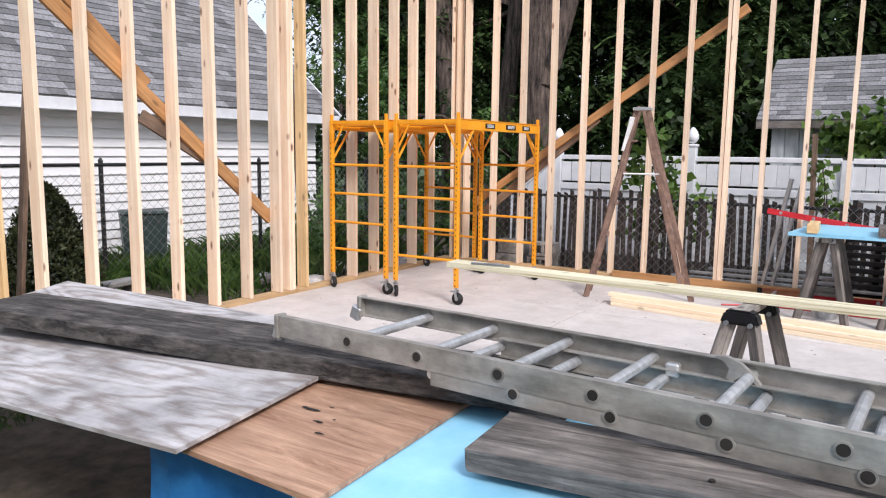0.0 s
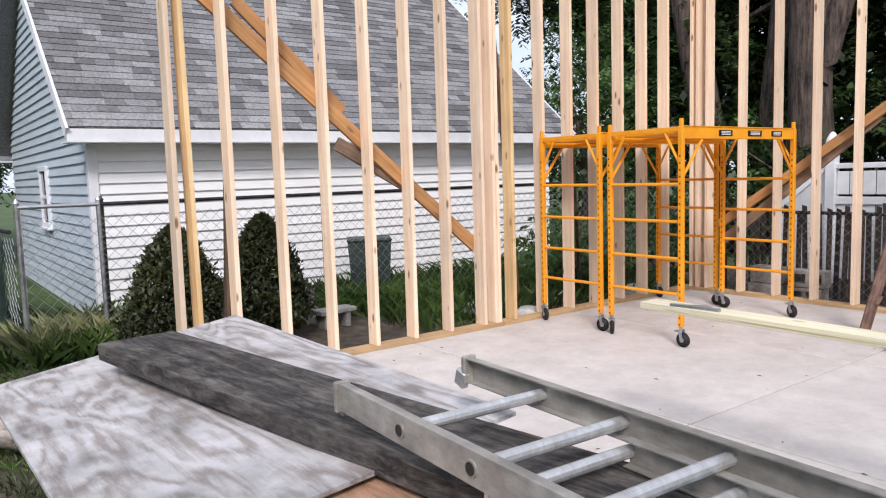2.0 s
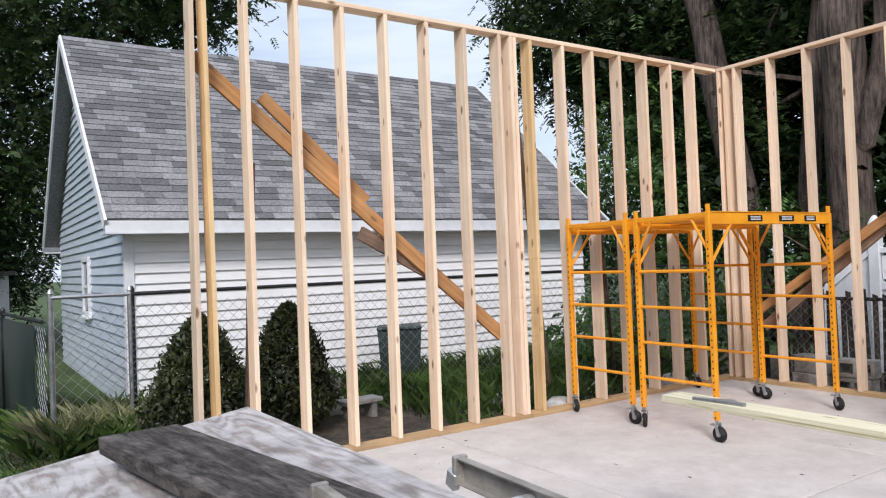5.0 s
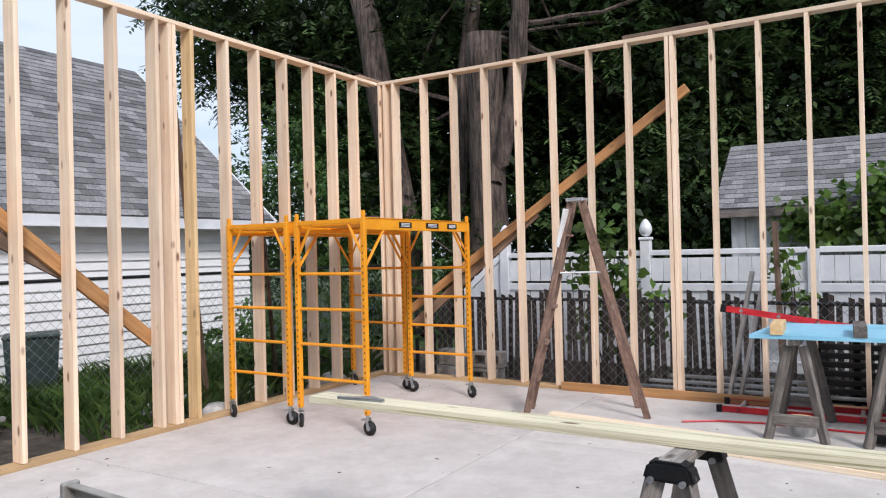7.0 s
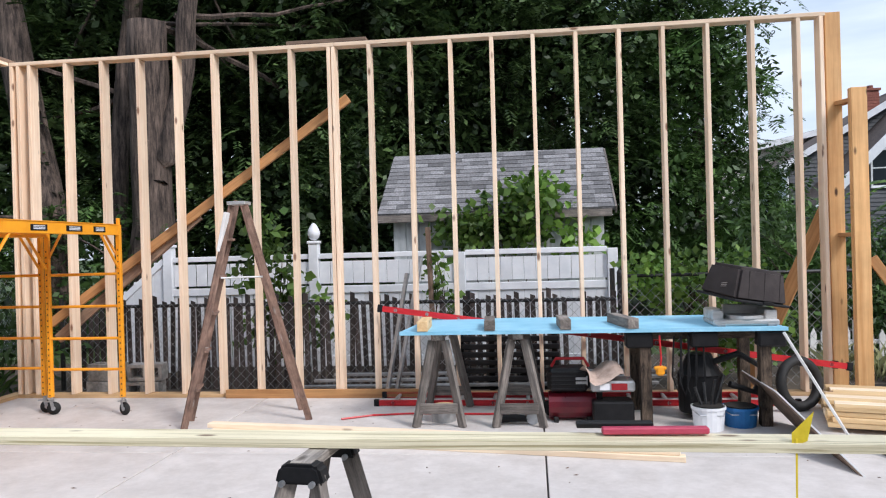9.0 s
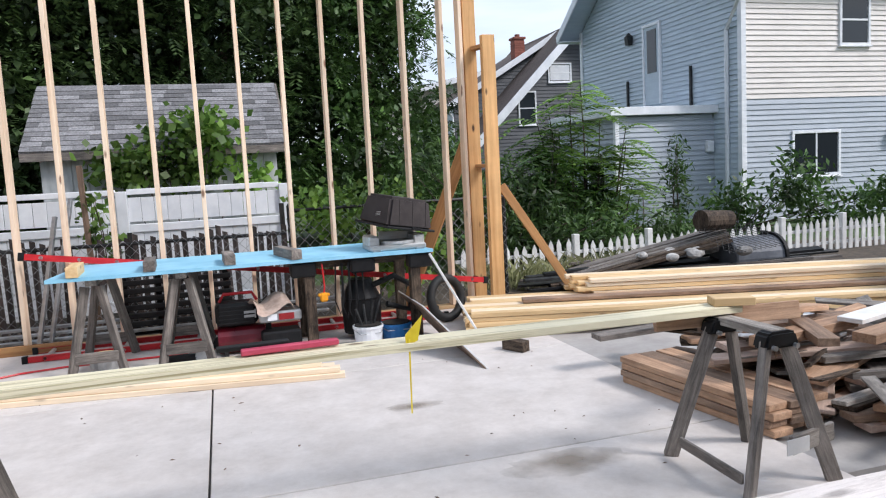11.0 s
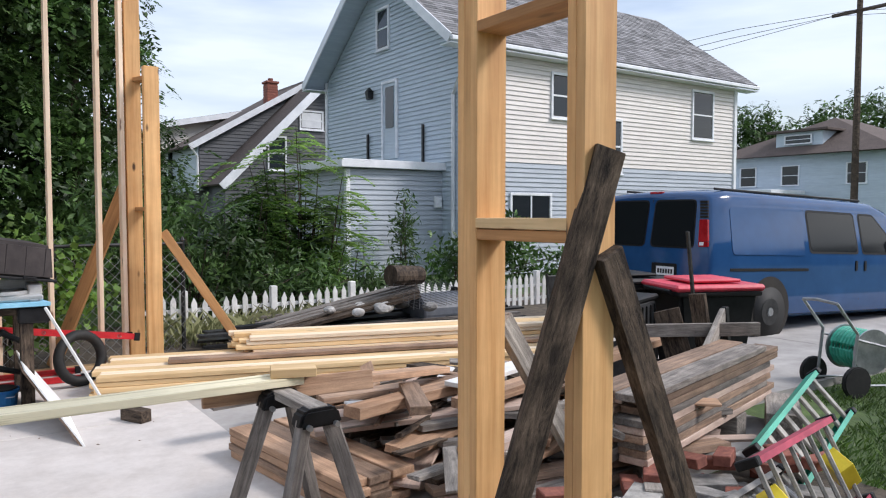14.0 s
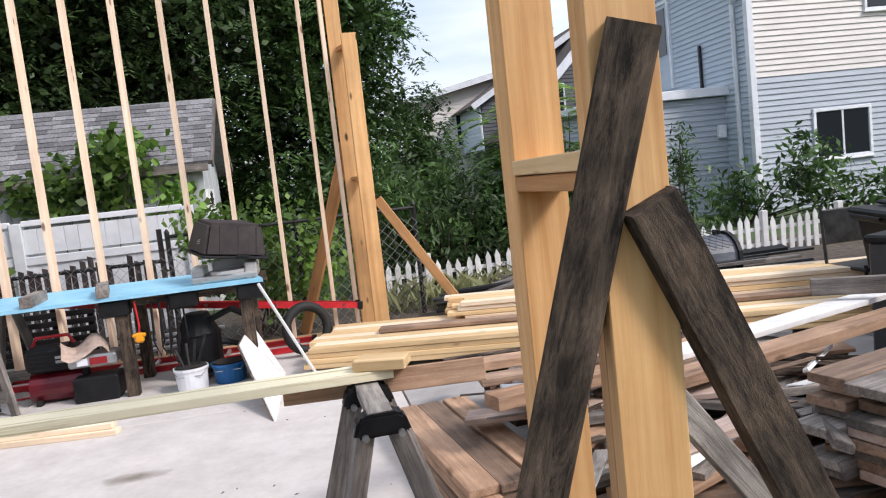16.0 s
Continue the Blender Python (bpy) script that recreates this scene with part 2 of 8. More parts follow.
CONCRETE = surf("floated_concrete", (0.47, 0.425, 0.39), (0.64, 0.595, 0.56), (3.2, 3.2, 3.2), 0.8, bump=0.08, detail=13, blotch=0.06, blotch_scale=2.2, vary=0.03, lo=0.28, hi=0.62, crisp=0.78)
DRIVE = surf("driveway_concrete", (0.32, 0.30, 0.285), (0.44, 0.42, 0.40), (3, 3, 3), 0.85, bump=0.1, detail=9, blotch=0.2, blotch_scale=0.5)
STAIN = stain_mat("damp_stain_on_concrete", (0.27, 0.225, 0.175))
DIRT = surf("dirt_and_leaf_litter", (0.035, 0.027, 0.02), (0.11, 0.085, 0.06), (9, 9, 9), 0.95, bump=0.8, detail=10, blotch=0.3)
TURF = surf("lawn_soil", (0.035, 0.06, 0.018), (0.085, 0.13, 0.035), (6, 6, 6), 0.95, bump=0.8, detail=10, blotch=0.35, blotch_scale=0.8)
ALU = surf("aluminium", (0.50, 0.50, 0.49), (0.70, 0.70, 0.69), (2, 30, 30), 0.40, metal=0.65, bump=0.05, blotch=0.18, blotch_scale=5, vary=0.05)
ALURAIL = surf("oxidised_aluminium_rail", (0.23, 0.215, 0.19), (0.45, 0.425, 0.385), (3, 12, 12), 0.5, metal=0.4, bump=0.12, blotch=0.35, blotch_scale=7, vary=0.08, detail=9)
STEEL = surf("galvanised_steel", (0.32, 0.33, 0.34), (0.50, 0.51, 0.52), (10, 10, 10), 0.45, metal=0.8, bump=0.03, blotch=0.15)
ORANGE = surf("orange_enamel", (0.80, 0.30, 0.008), (0.90, 0.38, 0.014), (5, 5, 5), 0.38, bump=0.02, blotch=0.08, vary=0.04)
HOLE = surf("dark_hole", (0.012, 0.01, 0.008), (0.03, 0.025, 0.02), (5, 5, 5), 0.8, bump=0.0)
BLACK = surf("black_plastic", (0.004, 0.004, 0.005), (0.012, 0.012, 0.013), (14, 14, 14), 0.55, bump=0.08, blotch=0.2, spec=0.3)
RUBBER = surf("black_rubber", (0.006, 0.006, 0.006), (0.017, 0.016, 0.015), (20, 20, 20), 0.7, bump=0.1)
HOOD = surf("brown_vinyl_hood", (0.026, 0.021, 0.021), (0.045, 0.037, 0.036), (9, 9, 9), 0.62, bump=0.12, spec=0.3)
RED = surf("red_fibreglass", (0.42, 0.010, 0.016), (0.58, 0.022, 0.026), (6, 20, 20), 0.42, bump=0.04, blotch=0.12)
PINK = surf("faded_red_fibreglass", (0.36, 0.03, 0.07), (0.52, 0.07, 0.12), (6, 20, 20), 0.5, bump=0.05)
TEAL = surf("green_fibreglass", (0.03, 0.33, 0.22), (0.07, 0.45, 0.32), (6, 20, 20), 0.45, bump=0.05)
YELLOW = surf("yellow_tape", (0.80, 0.60, 0.02), (0.90, 0.72, 0.05), (6, 6, 6), 0.5, bump=0.02)
BLUEFOAM = surf("light_blue_foam_board", (0.25, 0.58, 0.78), (0.36, 0.68, 0.86), (3, 3, 3), 0.5, bump=0.03, blotch=0.1)
BLUETARP = surf("blue_tarp", (0.01, 0.10, 0.32), (0.03, 0.20, 0.48), (5, 5, 5), 0.45, bump=0.3, blotch=0.2)
WHITEPVC = surf("white_vinyl", (0.74, 0.76, 0.79), (0.84, 0.85, 0.87), (3, 3, 3), 0.45, bump=0.03, blotch=0.06, vary=0.03)
WHITEPAINT = surf("white_paint", (0.70, 0.69, 0.67), (0.84, 0.83, 0.81), (7, 7, 7), 0.6, bump=0.1, blotch=0.12)
SIDE_WHITE = surf("white_vinyl_siding", (0.83, 0.83, 0.83), (0.89, 0.89, 0.89), (1.5, 10, 10), 0.5, bump=0.03, blotch=0.05, vary=0.025)
# shade blue: the bluish shade on house walls is put into this colour
SIDE_SHADE_BLUE = surf("shade_blue_vinyl_siding", (0.46, 0.53, 0.60), (0.54, 0.61, 0.67), (1.5, 10, 10), 0.5, bump=0.03, blotch=0.05, vary=0.03)
SIDE_GREY = surf("grey_blue_vinyl_siding", (0.38, 0.42, 0.47), (0.45, 0.49, 0.54), (1.5, 10, 10), 0.5, bump=0.03, blotch=0.05, vary=0.03)
SIDE_CREAM = surf("cream_vinyl_siding", (0.66, 0.615, 0.575), (0.74, 0.695, 0.65), (1.5, 10, 10), 0.5, bump=0.03, blotch=0.06, vary=0.03)
SIDE_DARK = surf("charcoal_siding", (0.07, 0.075, 0.085), (0.11, 0.115, 0.125), (1.5, 10, 10), 0.6, bump=0.03, blotch=0.08, vary=0.06)
SHEDWALL = surf("weathered_shed_paint", (0.40, 0.42, 0.42), (0.58, 0.60, 0.60), (9, 9, 1.5), 0.8, bump=0.2, blotch=0.2, vary=0.1)
SHINGLE = surf("grey_asphalt_shingle", (0.13, 0.128, 0.132), (0.27, 0.265, 0.27), (30, 30, 30), 0.92, bump=0.4, blotch=0.12, vary=0.45, detail=8)
SHINGLE_JOINED = surf("grey_asphalt_shingle_field", (0.13, 0.128, 0.132), (0.27, 0.265, 0.27), (30, 30, 30), 0.92, bump=0.4, blotch=0.12, vary=0.45, detail=8, island=True)
SHINGLE_BROWN = surf("brown_shingle", (0.06, 0.045, 0.04), (0.14, 0.105, 0.09), (20, 20, 20), 0.92, bump=0.3, blotch=0.15, vary=0.2, island=True)
BARK = surf("tree_bark", (0.016, 0.011, 0.009), (0.17, 0.125, 0.10), (17, 17, 1.7), 0.95, bump=1.0, blotch=0.35, blotch_scale=3, detail=10, lo=0.40, hi=0.66, crisp=0.75)
BRICK = surf("red_brick", (0.16, 0.05, 0.038), (0.30, 0.11, 0.075), (20, 20, 20), 0.85, bump=0.3, blotch=0.2, vary=0.25)
BLOCK = surf("concrete_block", (0.20, 0.195, 0.185), (0.38, 0.365, 0.34), (16, 16, 16), 0.92, bump=0.4, blotch=0.2, vary=0.15)
STONE = surf("rubble_stone", (0.22, 0.21, 0.20), (0.55, 0.53, 0.50), (7, 7, 7), 0.9, bump=0.5, blotch=0.3, vary=0.3)
SLAT = surf("dark_fence_slat", (0.022, 0.018, 0.017), (0.085, 0.068, 0.062), (20, 20, 2), 0.85, bump=0.3, blotch=0.3, vary=0.35)
DKMETAL = surf("dark_metal", (0.02, 0.02, 0.02), (0.05, 0.05, 0.05), (12, 12, 12), 0.5, metal=0.5, bump=0.05)
VANBLUE = surf("blue_van_paint", (0.017, 0.064, 0.175), (0.023, 0.080, 0.212), (2, 2, 2), 0.08, bump=0.0, blotch=0.06)
CHROME = surf("chrome", (0.6, 0.6, 0.6), (0.7, 0.7, 0.7), (5, 5, 5), 0.2, metal=1.0, bump=0.0)
TANKRED = surf("dark_red_enamel", (0.10, 0.005, 0.012), (0.15, 0.010, 0.018), (6, 6, 6), 0.3, bump=0.02)
LAMPRED = surf("red_lamp_lens", (0.25, 0.008, 0.012), (0.36, 0.015, 0.02), (9, 9, 9), 0.2, bump=0.0)
BINRED = surf("red_plastic_lid", (0.50, 0.03, 0.06), (0.64, 0.06, 0.09), (6, 6, 6), 0.45, bump=0.05)
GREENBIN = surf("dark_green_plastic", (0.018, 0.035, 0.033), (0.04, 0.065, 0.06), (6, 6, 6), 0.5, bump=0.05)
BLEACHED = surf("sun_bleached_plywood", (0.40, 0.34, 0.30), (0.70, 0.64, 0.60), (4, 30, 30), 0.8, bump=0.5, blotch=0.18, blotch_scale=3, detail=13, lo=0.30, hi=0.52, knots=0.5, knot_col=(0.10, 0.08, 0.07), crisp=0.78)
VANGLASS = glass_mat("tinted_van_glass", (0.012, 0.014, 0.016), 0.09, 0.22)
GLASS = glass_mat("dark_window_glass", (0.02, 0.024, 0.028), 0.06)
BIRCH = surf("peeling_pale_log_bark", (0.06, 0.045, 0.038), (0.52, 0.46, 0.41), (2.2, 9, 9), 0.85, bump=0.8, detail=10, blotch=0.45, blotch_scale=5, lo=0.42, hi=0.60, crisp=0.7)
LEAF_DARK = leaf_mat("dark_tree_leaf", (0.016, 0.036, 0.012), (0.095, 0.155, 0.048), 0.25)
LEAF_MID = leaf_mat("mid_green_leaf", (0.026, 0.060, 0.014), (0.098, 0.18, 0.045), 0.3)
LEAF_BRIGHT = leaf_mat("bright_vine_leaf", (0.06, 0.13, 0.02), (0.20, 0.33, 0.06), 0.35)
SUMAC = leaf_mat("bright_sumac_leaf", (0.085, 0.18, 0.035), (0.26, 0.40, 0.09), 0.5)
LEAF_CONIFER = leaf_mat("conifer_needle", (0.016, 0.024, 0.008), (0.062, 0.070, 0.024), 0.1)
GRASS = leaf_mat("grass_blade", (0.028, 0.066, 0.012), (0.10, 0.165, 0.036), 0.3)
STRAW = leaf_mat("dry_weed", (0.12, 0.13, 0.05), (0.30, 0.30, 0.16), 0.3)


# ---- building helpers ----
def link_mesh(name, verts, faces, material, smooth=False):
    me = bpy.data.meshes.new(name)
    me.from_pydata([tuple(v) for v in verts], [], faces)
    me.update()
    if smooth:
        me.shade_smooth()
    if material:
        me.materials.append(material)
    return me


def bm_mesh(name, bm, material, smooth=False):
    me = bpy.data.meshes.new(name)
    bmesh.ops.recalc_face_normals(bm, faces=bm.faces[:])
    bm.to_mesh(me)
    bm.free()
    if smooth:
        me.shade_smooth()
    me.materials.append(material)
    return me


def thing(name, label, category, m=Matrix(), group="", kind=""):
    """An empty at a thing's base, under which its parts go."""
    ob = tagged(new(name), label, category, group, kind)
    ob.empty_display_size = 0.1
    ob.matrix_basis = m
    return ob


def part(name, me, material, parent, label="", m=Matrix(), smooth=False):
    """A bmesh or a mesh as one mesh object under a thing or a part."""
    if isinstance(me, bmesh.types.BMesh):
        me = bm_mesh(name, me, material, smooth)
    ob = tagged(new(name, me), label)
    ob.parent = parent
    ob.matrix_basis = m
    return ob


def solo(name, me, material, label, category, m=Matrix(), group="", kind="", smooth=False):
    if isinstance(me, bmesh.types.BMesh):
        me = bm_mesh(name, me, material, smooth)
    ob = tagged(new(name, me), label, category, group, kind)
    ob.matrix_basis = m
    return ob


def box(sx, sy, sz, bevel=0.003, centre=(0, 0, 0), bm=None, wear=0.0):
    """A bevelled box; wear jitters the corners."""
    own = bmesh.new()
    bmesh.ops.create_cube(own, size=1, matrix=Matrix.Translation(centre) @ Matrix.Diagonal((sx, sy, sz, 1)))
    if bevel > 0:
        bmesh.ops.bevel(own, geom=own.edges[:], offset=min(bevel, 0.45 * min(sx, sy, sz)), segments=1, affect='EDGES')
    if wear > 0:
        for v in own.verts:
            v.co += Vector((random.uniform(-1, 1), random.uniform(-1, 1), random.uniform(-1, 1))) * wear
    if bm is None:
        return own
    merge(bm, own)
    return bm


def merge(bm, other, m=Matrix()):
    me = bpy.data.meshes.new("scratch")
    other.to_mesh(me)
    other.free()
    me.transform(m)
    bm.from_mesh(me)
    bpy.data.meshes.remove(me)


def along(a, b, roll=0.0):
    """The pose whose x axis runs from a to b, centred between them."""
    a, b = Vector(a), Vector(b)
    x = (b - a).normalized()
    up = Vector((0, 0, 1)) if abs(x.z) < 0.98 else Vector((0, 1, 0))
    y = up.cross(x).normalized()
    z = x.cross(y)
    r = Matrix((x, y, z)).transposed().to_4x4()
    return Matrix.Translation((a + b) / 2) @ r @ Matrix.Rotation(radians(roll), 4, 'X')


def board_mesh(length, w, t, material, wear=0.001, cuts=0, warp=0.0):
    """A sawn board along x, w wide in y, t thick in z."""
    bm = box(length, w, t, 0.003, wear=wear)
    if cuts:
        bmesh.ops.bisect_plane(bm, geom=bm.verts[:] + bm.edges[:] + bm.faces[:], plane_co=(0, 0, 0), plane_no=(1, 0, 0))
        for v in bm.verts:
            v.co.z += warp * (1 - (2 * v.co.x / length) ** 2)
    return bm_mesh("board", bm, material)


def board(name, a, b, w, t, material, label="", category="board", roll=0.0, group="", parent=None, wear=0.001):
    a, b = Vector(a), Vector(b)
    me = board_mesh((b - a).length, w, t, material, wear)
    if parent is not None:
        return part(name, me, material, parent, label, along(a, b, roll))
    return solo(name, me, material, label, category, along(a, b, roll), group)


def tube_bm(points, r, sides=8, bm=None, r_end=None, cap=True):
    """A pipe through points; r may taper to r_end."""
    bm = bm or bmesh.new()
    pts = [Vector(p) for p in points]
    rings = []
    r_end = r if r_end is None else r_end
    for i, p in enumerate(pts):
        d = (pts[min(i + 1, len(pts) - 1)] - pts[max(i - 1, 0)]).normalized()
        up = Vector((0, 0, 1)) if abs(d.z) < 0.95 else Vector((1, 0, 0))
        u = d.cross(up).normalized()
        v = d.cross(u)
        rr = r + (r_end - r) * i / max(1, len(pts) - 1)
        rings.append([bm.verts.new(p + (u * math.cos(2 * math.pi * k / sides) + v * math.sin(2 * math.pi * k / sides)) * rr) for k in range(sides)])
    for a, b in zip(rings, rings[1:]):
        for k in range(sides):
            bm.faces.new((a[k], a[(k + 1) % sides], b[(k + 1) % sides], b[k]))
    if cap:
        bm.faces.new(rings[0])
        bm.faces.new(rings[-1])
    return bm


def tube(name, points, r, material, parent, label="", sides=8, r_end=None):
    return part(name, tube_bm(points, r, sides, None, r_end), material, parent, label, smooth=False)


def disc_bm(r, h, sides=20, bevel=0.0, hole=0.0):
    bm = bmesh.new()
    bmesh.ops.create_cone(bm, cap_ends=True, segments=sides, radius1=r, radius2=r, depth=h)
    if bevel:
        es = [e for e in bm.edges if len(e.link_faces) == 2 and any(len(f.verts) > 4 for f in e.link_faces)]
        bmesh.ops.bevel(bm, geom=es, offset=bevel, segments=2, affect='EDGES')
    return bm


def prism(outline, depth, axis='Y'):
    """A flat outline (u, v) given depth; it lies in the plane x-z, depth along y, centred."""
    bm = bmesh.new()
    f = [bm.verts.new((u, -depth / 2, v)) for u, v in outline]
    k = [bm.verts.new((u, depth / 2, v)) for u, v in outline]
    bm.faces.new(f)
    bm.faces.new(list(reversed(k)))
    for i in range(len(outline)):
        j = (i + 1) % len(outline)
        bm.faces.new((f[i], f[j], k[j], k[i]))
    return bm


def quads_mesh(name, co, material):
    """One mesh of loose four-cornered leaves: co is N x 4 x 3."""
    n = len(co)
    me = bpy.data.meshes.new(name)
    me.vertices.add(n * 4)
    me.vertices.foreach_set("co", co.reshape(-1).astype(np.float32))
    me.loops.add(n * 4)
    me.loops.foreach_set("vertex_index", np.arange(n * 4, dtype=np.int32))
    me.polygons.add(n)
    me.polygons.foreach_set("loop_start", np.arange(0, n * 4, 4, dtype=np.int32))
    me.update(calc_edges=True)
    me.materials.append(material)
    return me


def leaves_at(centres, size, rng, droop=0.25, slim=0.5, up=0.3):
    """Folded leaf blades round centres, as N x 4 x 3."""
    n = len(centres)
    d = rng.normal(size=(n, 3))
    d[:, 2] -= droop
    d /= np.linalg.norm(d, axis=1)[:, None]
    nrm = rng.normal(size=(n, 3))
    nrm[:, 2] += up * 2
    s = np.cross(d, nrm)
    s /= np.linalg.norm(s, axis=1)[:, None] + 1e-9
    f = np.cross(s, d)
    ln = (size * rng.uniform(0.6, 1.3, n))[:, None]
    mid = centres + d * ln * 0.5
    return np.stack([centres, mid + s * ln * slim * 0.5 + f * ln * 0.08, centres + d * ln, mid - s * ln * slim * 0.5 + f * ln * 0.08], axis=1)


def sprays_at(bases, length, rng, pairs=5):
    """Drooping sprays of paired narrow leaflets that start at bases, as N x 4 x 3."""
    n = len(bases)
    a = rng.uniform(0, 2 * np.pi, n)
    out = np.stack([np.cos(a), np.sin(a), rng.uniform(-0.9, 0.35, n)], axis=1)
    out /= np.linalg.norm(out, axis=1)[:, None]
    side = np.stack([-np.sin(a), np.cos(a), rng.uniform(-0.3, 0.3, n)], axis=1)
    ln = (length * rng.uniform(0.6, 1.3, n))[:, None]
    quads = []
    for q in range(1, pairs + 1):
        u = q / pairs
        c = bases + out * ln * u - np.array([0, 0, 0.35]) * ln * u * u
        ll = ln * (0.46 - 0.18 * abs(u - 0.5))
        for sg in (-1, 1):
            d = side * sg * 0.85 + out * 0.5 + np.stack([np.zeros(n), np.zeros(n), rng.uniform(-0.5, 0.1, n)], axis=1)
            w = out * ll * 0.27
            quads.append(np.stack([c, c + d * ll * 0.45 - w, c + d * ll, c + d * ll * 0.45 + w], axis=1))
    return np.concatenate(quads)


def crown_points(blobs, clumps, per_clump, spread, rng, shell=0.55):
    """Leaf places in clumps over the outer part of ellipsoids (x, y, z, rx, ry, rz)."""
    out = []
    vol = np.array([b[3] * b[4] + b[4] * b[5] + b[3] * b[5] for b in blobs])
    share = (vol / vol.sum() * clumps).astype(int) + 1
    for b, k in zip(blobs, share):
        v = rng.normal(size=(k, 3))
        v /= np.linalg.norm(v, axis=1)[:, None]
        rad = shell + (1.05 - shell) * rng.random(k) ** 0.7
        c = np.array(b[:3]) + v * rad[:, None] * np.array(b[3:6])
        q = c[:, None, :] + rng.normal(size=(k, per_clump, 3)) * spread * np.array([1, 1, 0.55])
        out.append(q.reshape(-1, 3))
    return np.concatenate(out)

# ---- ground, slab and drive ----
GZ = -0.10
bm = bmesh.new()
bmesh.ops.create_grid(bm, x_segments=60, y_segments=60, size=300)
for v in bm.verts:
    v.co.z = GZ
solo("ground", bm, TURF, "broad lawn and bare soil round the building site", "ground", kind="structure")
bm = bmesh.new()
bm.faces.new([bm.verts.new((x, y, GZ + 0.004)) for x, y in ((-3.6, -7.2), (0.0, -7.2), (0.0, 3.0), (-3.6, 3.0))])
solo("dirt_strip", bm, DIRT, "dark bare dirt strip along the stud wall", "ground", kind="structure")
for x0, x1, y0, y1, dz in ((0.0, 9.4, 0.14, 3.4, 0.004), (8.9, 17.0, -0.6, 3.4, 0.006), (8.58, 11.4, -6.3, -4.92, 0.007), (0.3, 9.2, -7.6, -6.16, 0.005)):
    solo("dirt_bed", link_mesh("dirt_bed", [(x0, y0, GZ + dz), (x1, y0, GZ + dz), (x1, y1, GZ + dz), (x0, y1, GZ + dz)], [(0, 1, 2, 3)], DIRT),
         DIRT, "dark bare soil with litter beside the slab", "ground", kind="structure")
floor = thing("floor", "pale smooth concrete slab with control joints", "floor", kind="structure")
XJ, YJ = (-0.16, 2.85, 5.70, 8.57), (-6.14, -4.10, -2.05, 0.15)
for i in range(3):
    for j in range(3):
        sx, sy = XJ[i + 1] - XJ[i] - 0.012, YJ[j + 1] - YJ[j] - 0.012
        part("slab_panel", box(sx, sy, 0.2, 0.004), CONCRETE, floor, m=Matrix.Translation(((XJ[i] + XJ[i + 1]) / 2, (YJ[j] + YJ[j + 1]) / 2, -0.1)))
part("joint_filler", box(8.6, 6.2, 0.18, 0.0), HOLE, floor, "dark joint filler", Matrix.Translation((4.2, -3.0, -0.102)))
drive = thing("driveway", "grey concrete driveway with joints", "driveway", kind="structure")
for i in range(6):
    part("drive_panel", prism([(8.59 + 3.4 * i, 0), (8.59 + 3.4 * (i + 1) - 0.012, 0), (8.59 + 3.4 * (i + 1) - 0.012, 0.1), (8.59 + 3.4 * i, 0.1)], 4.3), DRIVE, drive,
         m=Matrix.Translation((0, -2.75 + (0.77 if i else 0.0), GZ - 0.03)))


def stain(cx, cy, rx, ry, seed):
    r = random.Random(seed)
    vs = [(cx + rx * math.cos(a) * r.uniform(0.75, 1.15), cy + ry * math.sin(a) * r.uniform(0.75, 1.15), 0.004) for a in [k * math.pi / 14 for k in range(28)]]
    solo("damp_stain", link_mesh("damp_stain", vs, [tuple(range(28))], STAIN), STAIN, "brownish damp stain on the concrete slab", "stain", kind="structure")


stain(7.45, -4.32, 0.36, 0.18, 3)
stain(6.95, -3.1, 0.20, 0.09, 5)

# crumbs of wood and grit swept about the slab
rc = random.Random(88)
cv, cf = [], []
for k in range(150):
    x, y, r, a = rc.uniform(0.2, 8.3), rc.uniform(-6.0, -0.2), rc.uniform(0.003, 0.010), rc.uniform(0, math.pi)
    lx, ly = math.cos(a) * r * rc.uniform(1, 2.6), math.sin(a) * r * rc.uniform(1, 2.6)
    i = len(cv)
    cv += [(x - lx, y - ly, 0.001), (x + ly * 0.4, y - lx * 0.4, 0.001), (x + lx, y + ly, 0.001), (x - ly * 0.4, y + lx * 0.4, 0.001), (x, y, 0.002 + r * 0.5)]
    cf += [(i, i + 1, i + 4), (i + 1, i + 2, i + 4), (i + 2, i + 3, i + 4), (i + 3, i, i + 4)]
solo("wood_crumbs", link_mesh("wood_crumbs", cv, cf, OLDWOOD), OLDWOOD, "small brown wood crumbs and grit on the slab", "debris", kind="stuff")

# ---- stud walls ----
S, H, D = 0.4064, 3.68, 0.14


def stud(parent, x, y, z0, z1, turn, lean=0.0, material=STUD, depth=D, jog=0.0):
    """One upright: 38 mm face, depth into the wall. turn 0: wall along x; 90: wall along y."""
    m = Matrix.Translation((x, y, (z0 + z1) / 2)) @ Matrix.Rotation(radians(turn), 4, 'Z') @ Matrix.Rotation(radians(lean), 4, 'Y') @ Matrix.Rotation(radians(90), 4, 'Y')
    return part("stud", board_mesh(z1 - z0, depth, 0.038, material, 0.0012), material, parent, m=m)


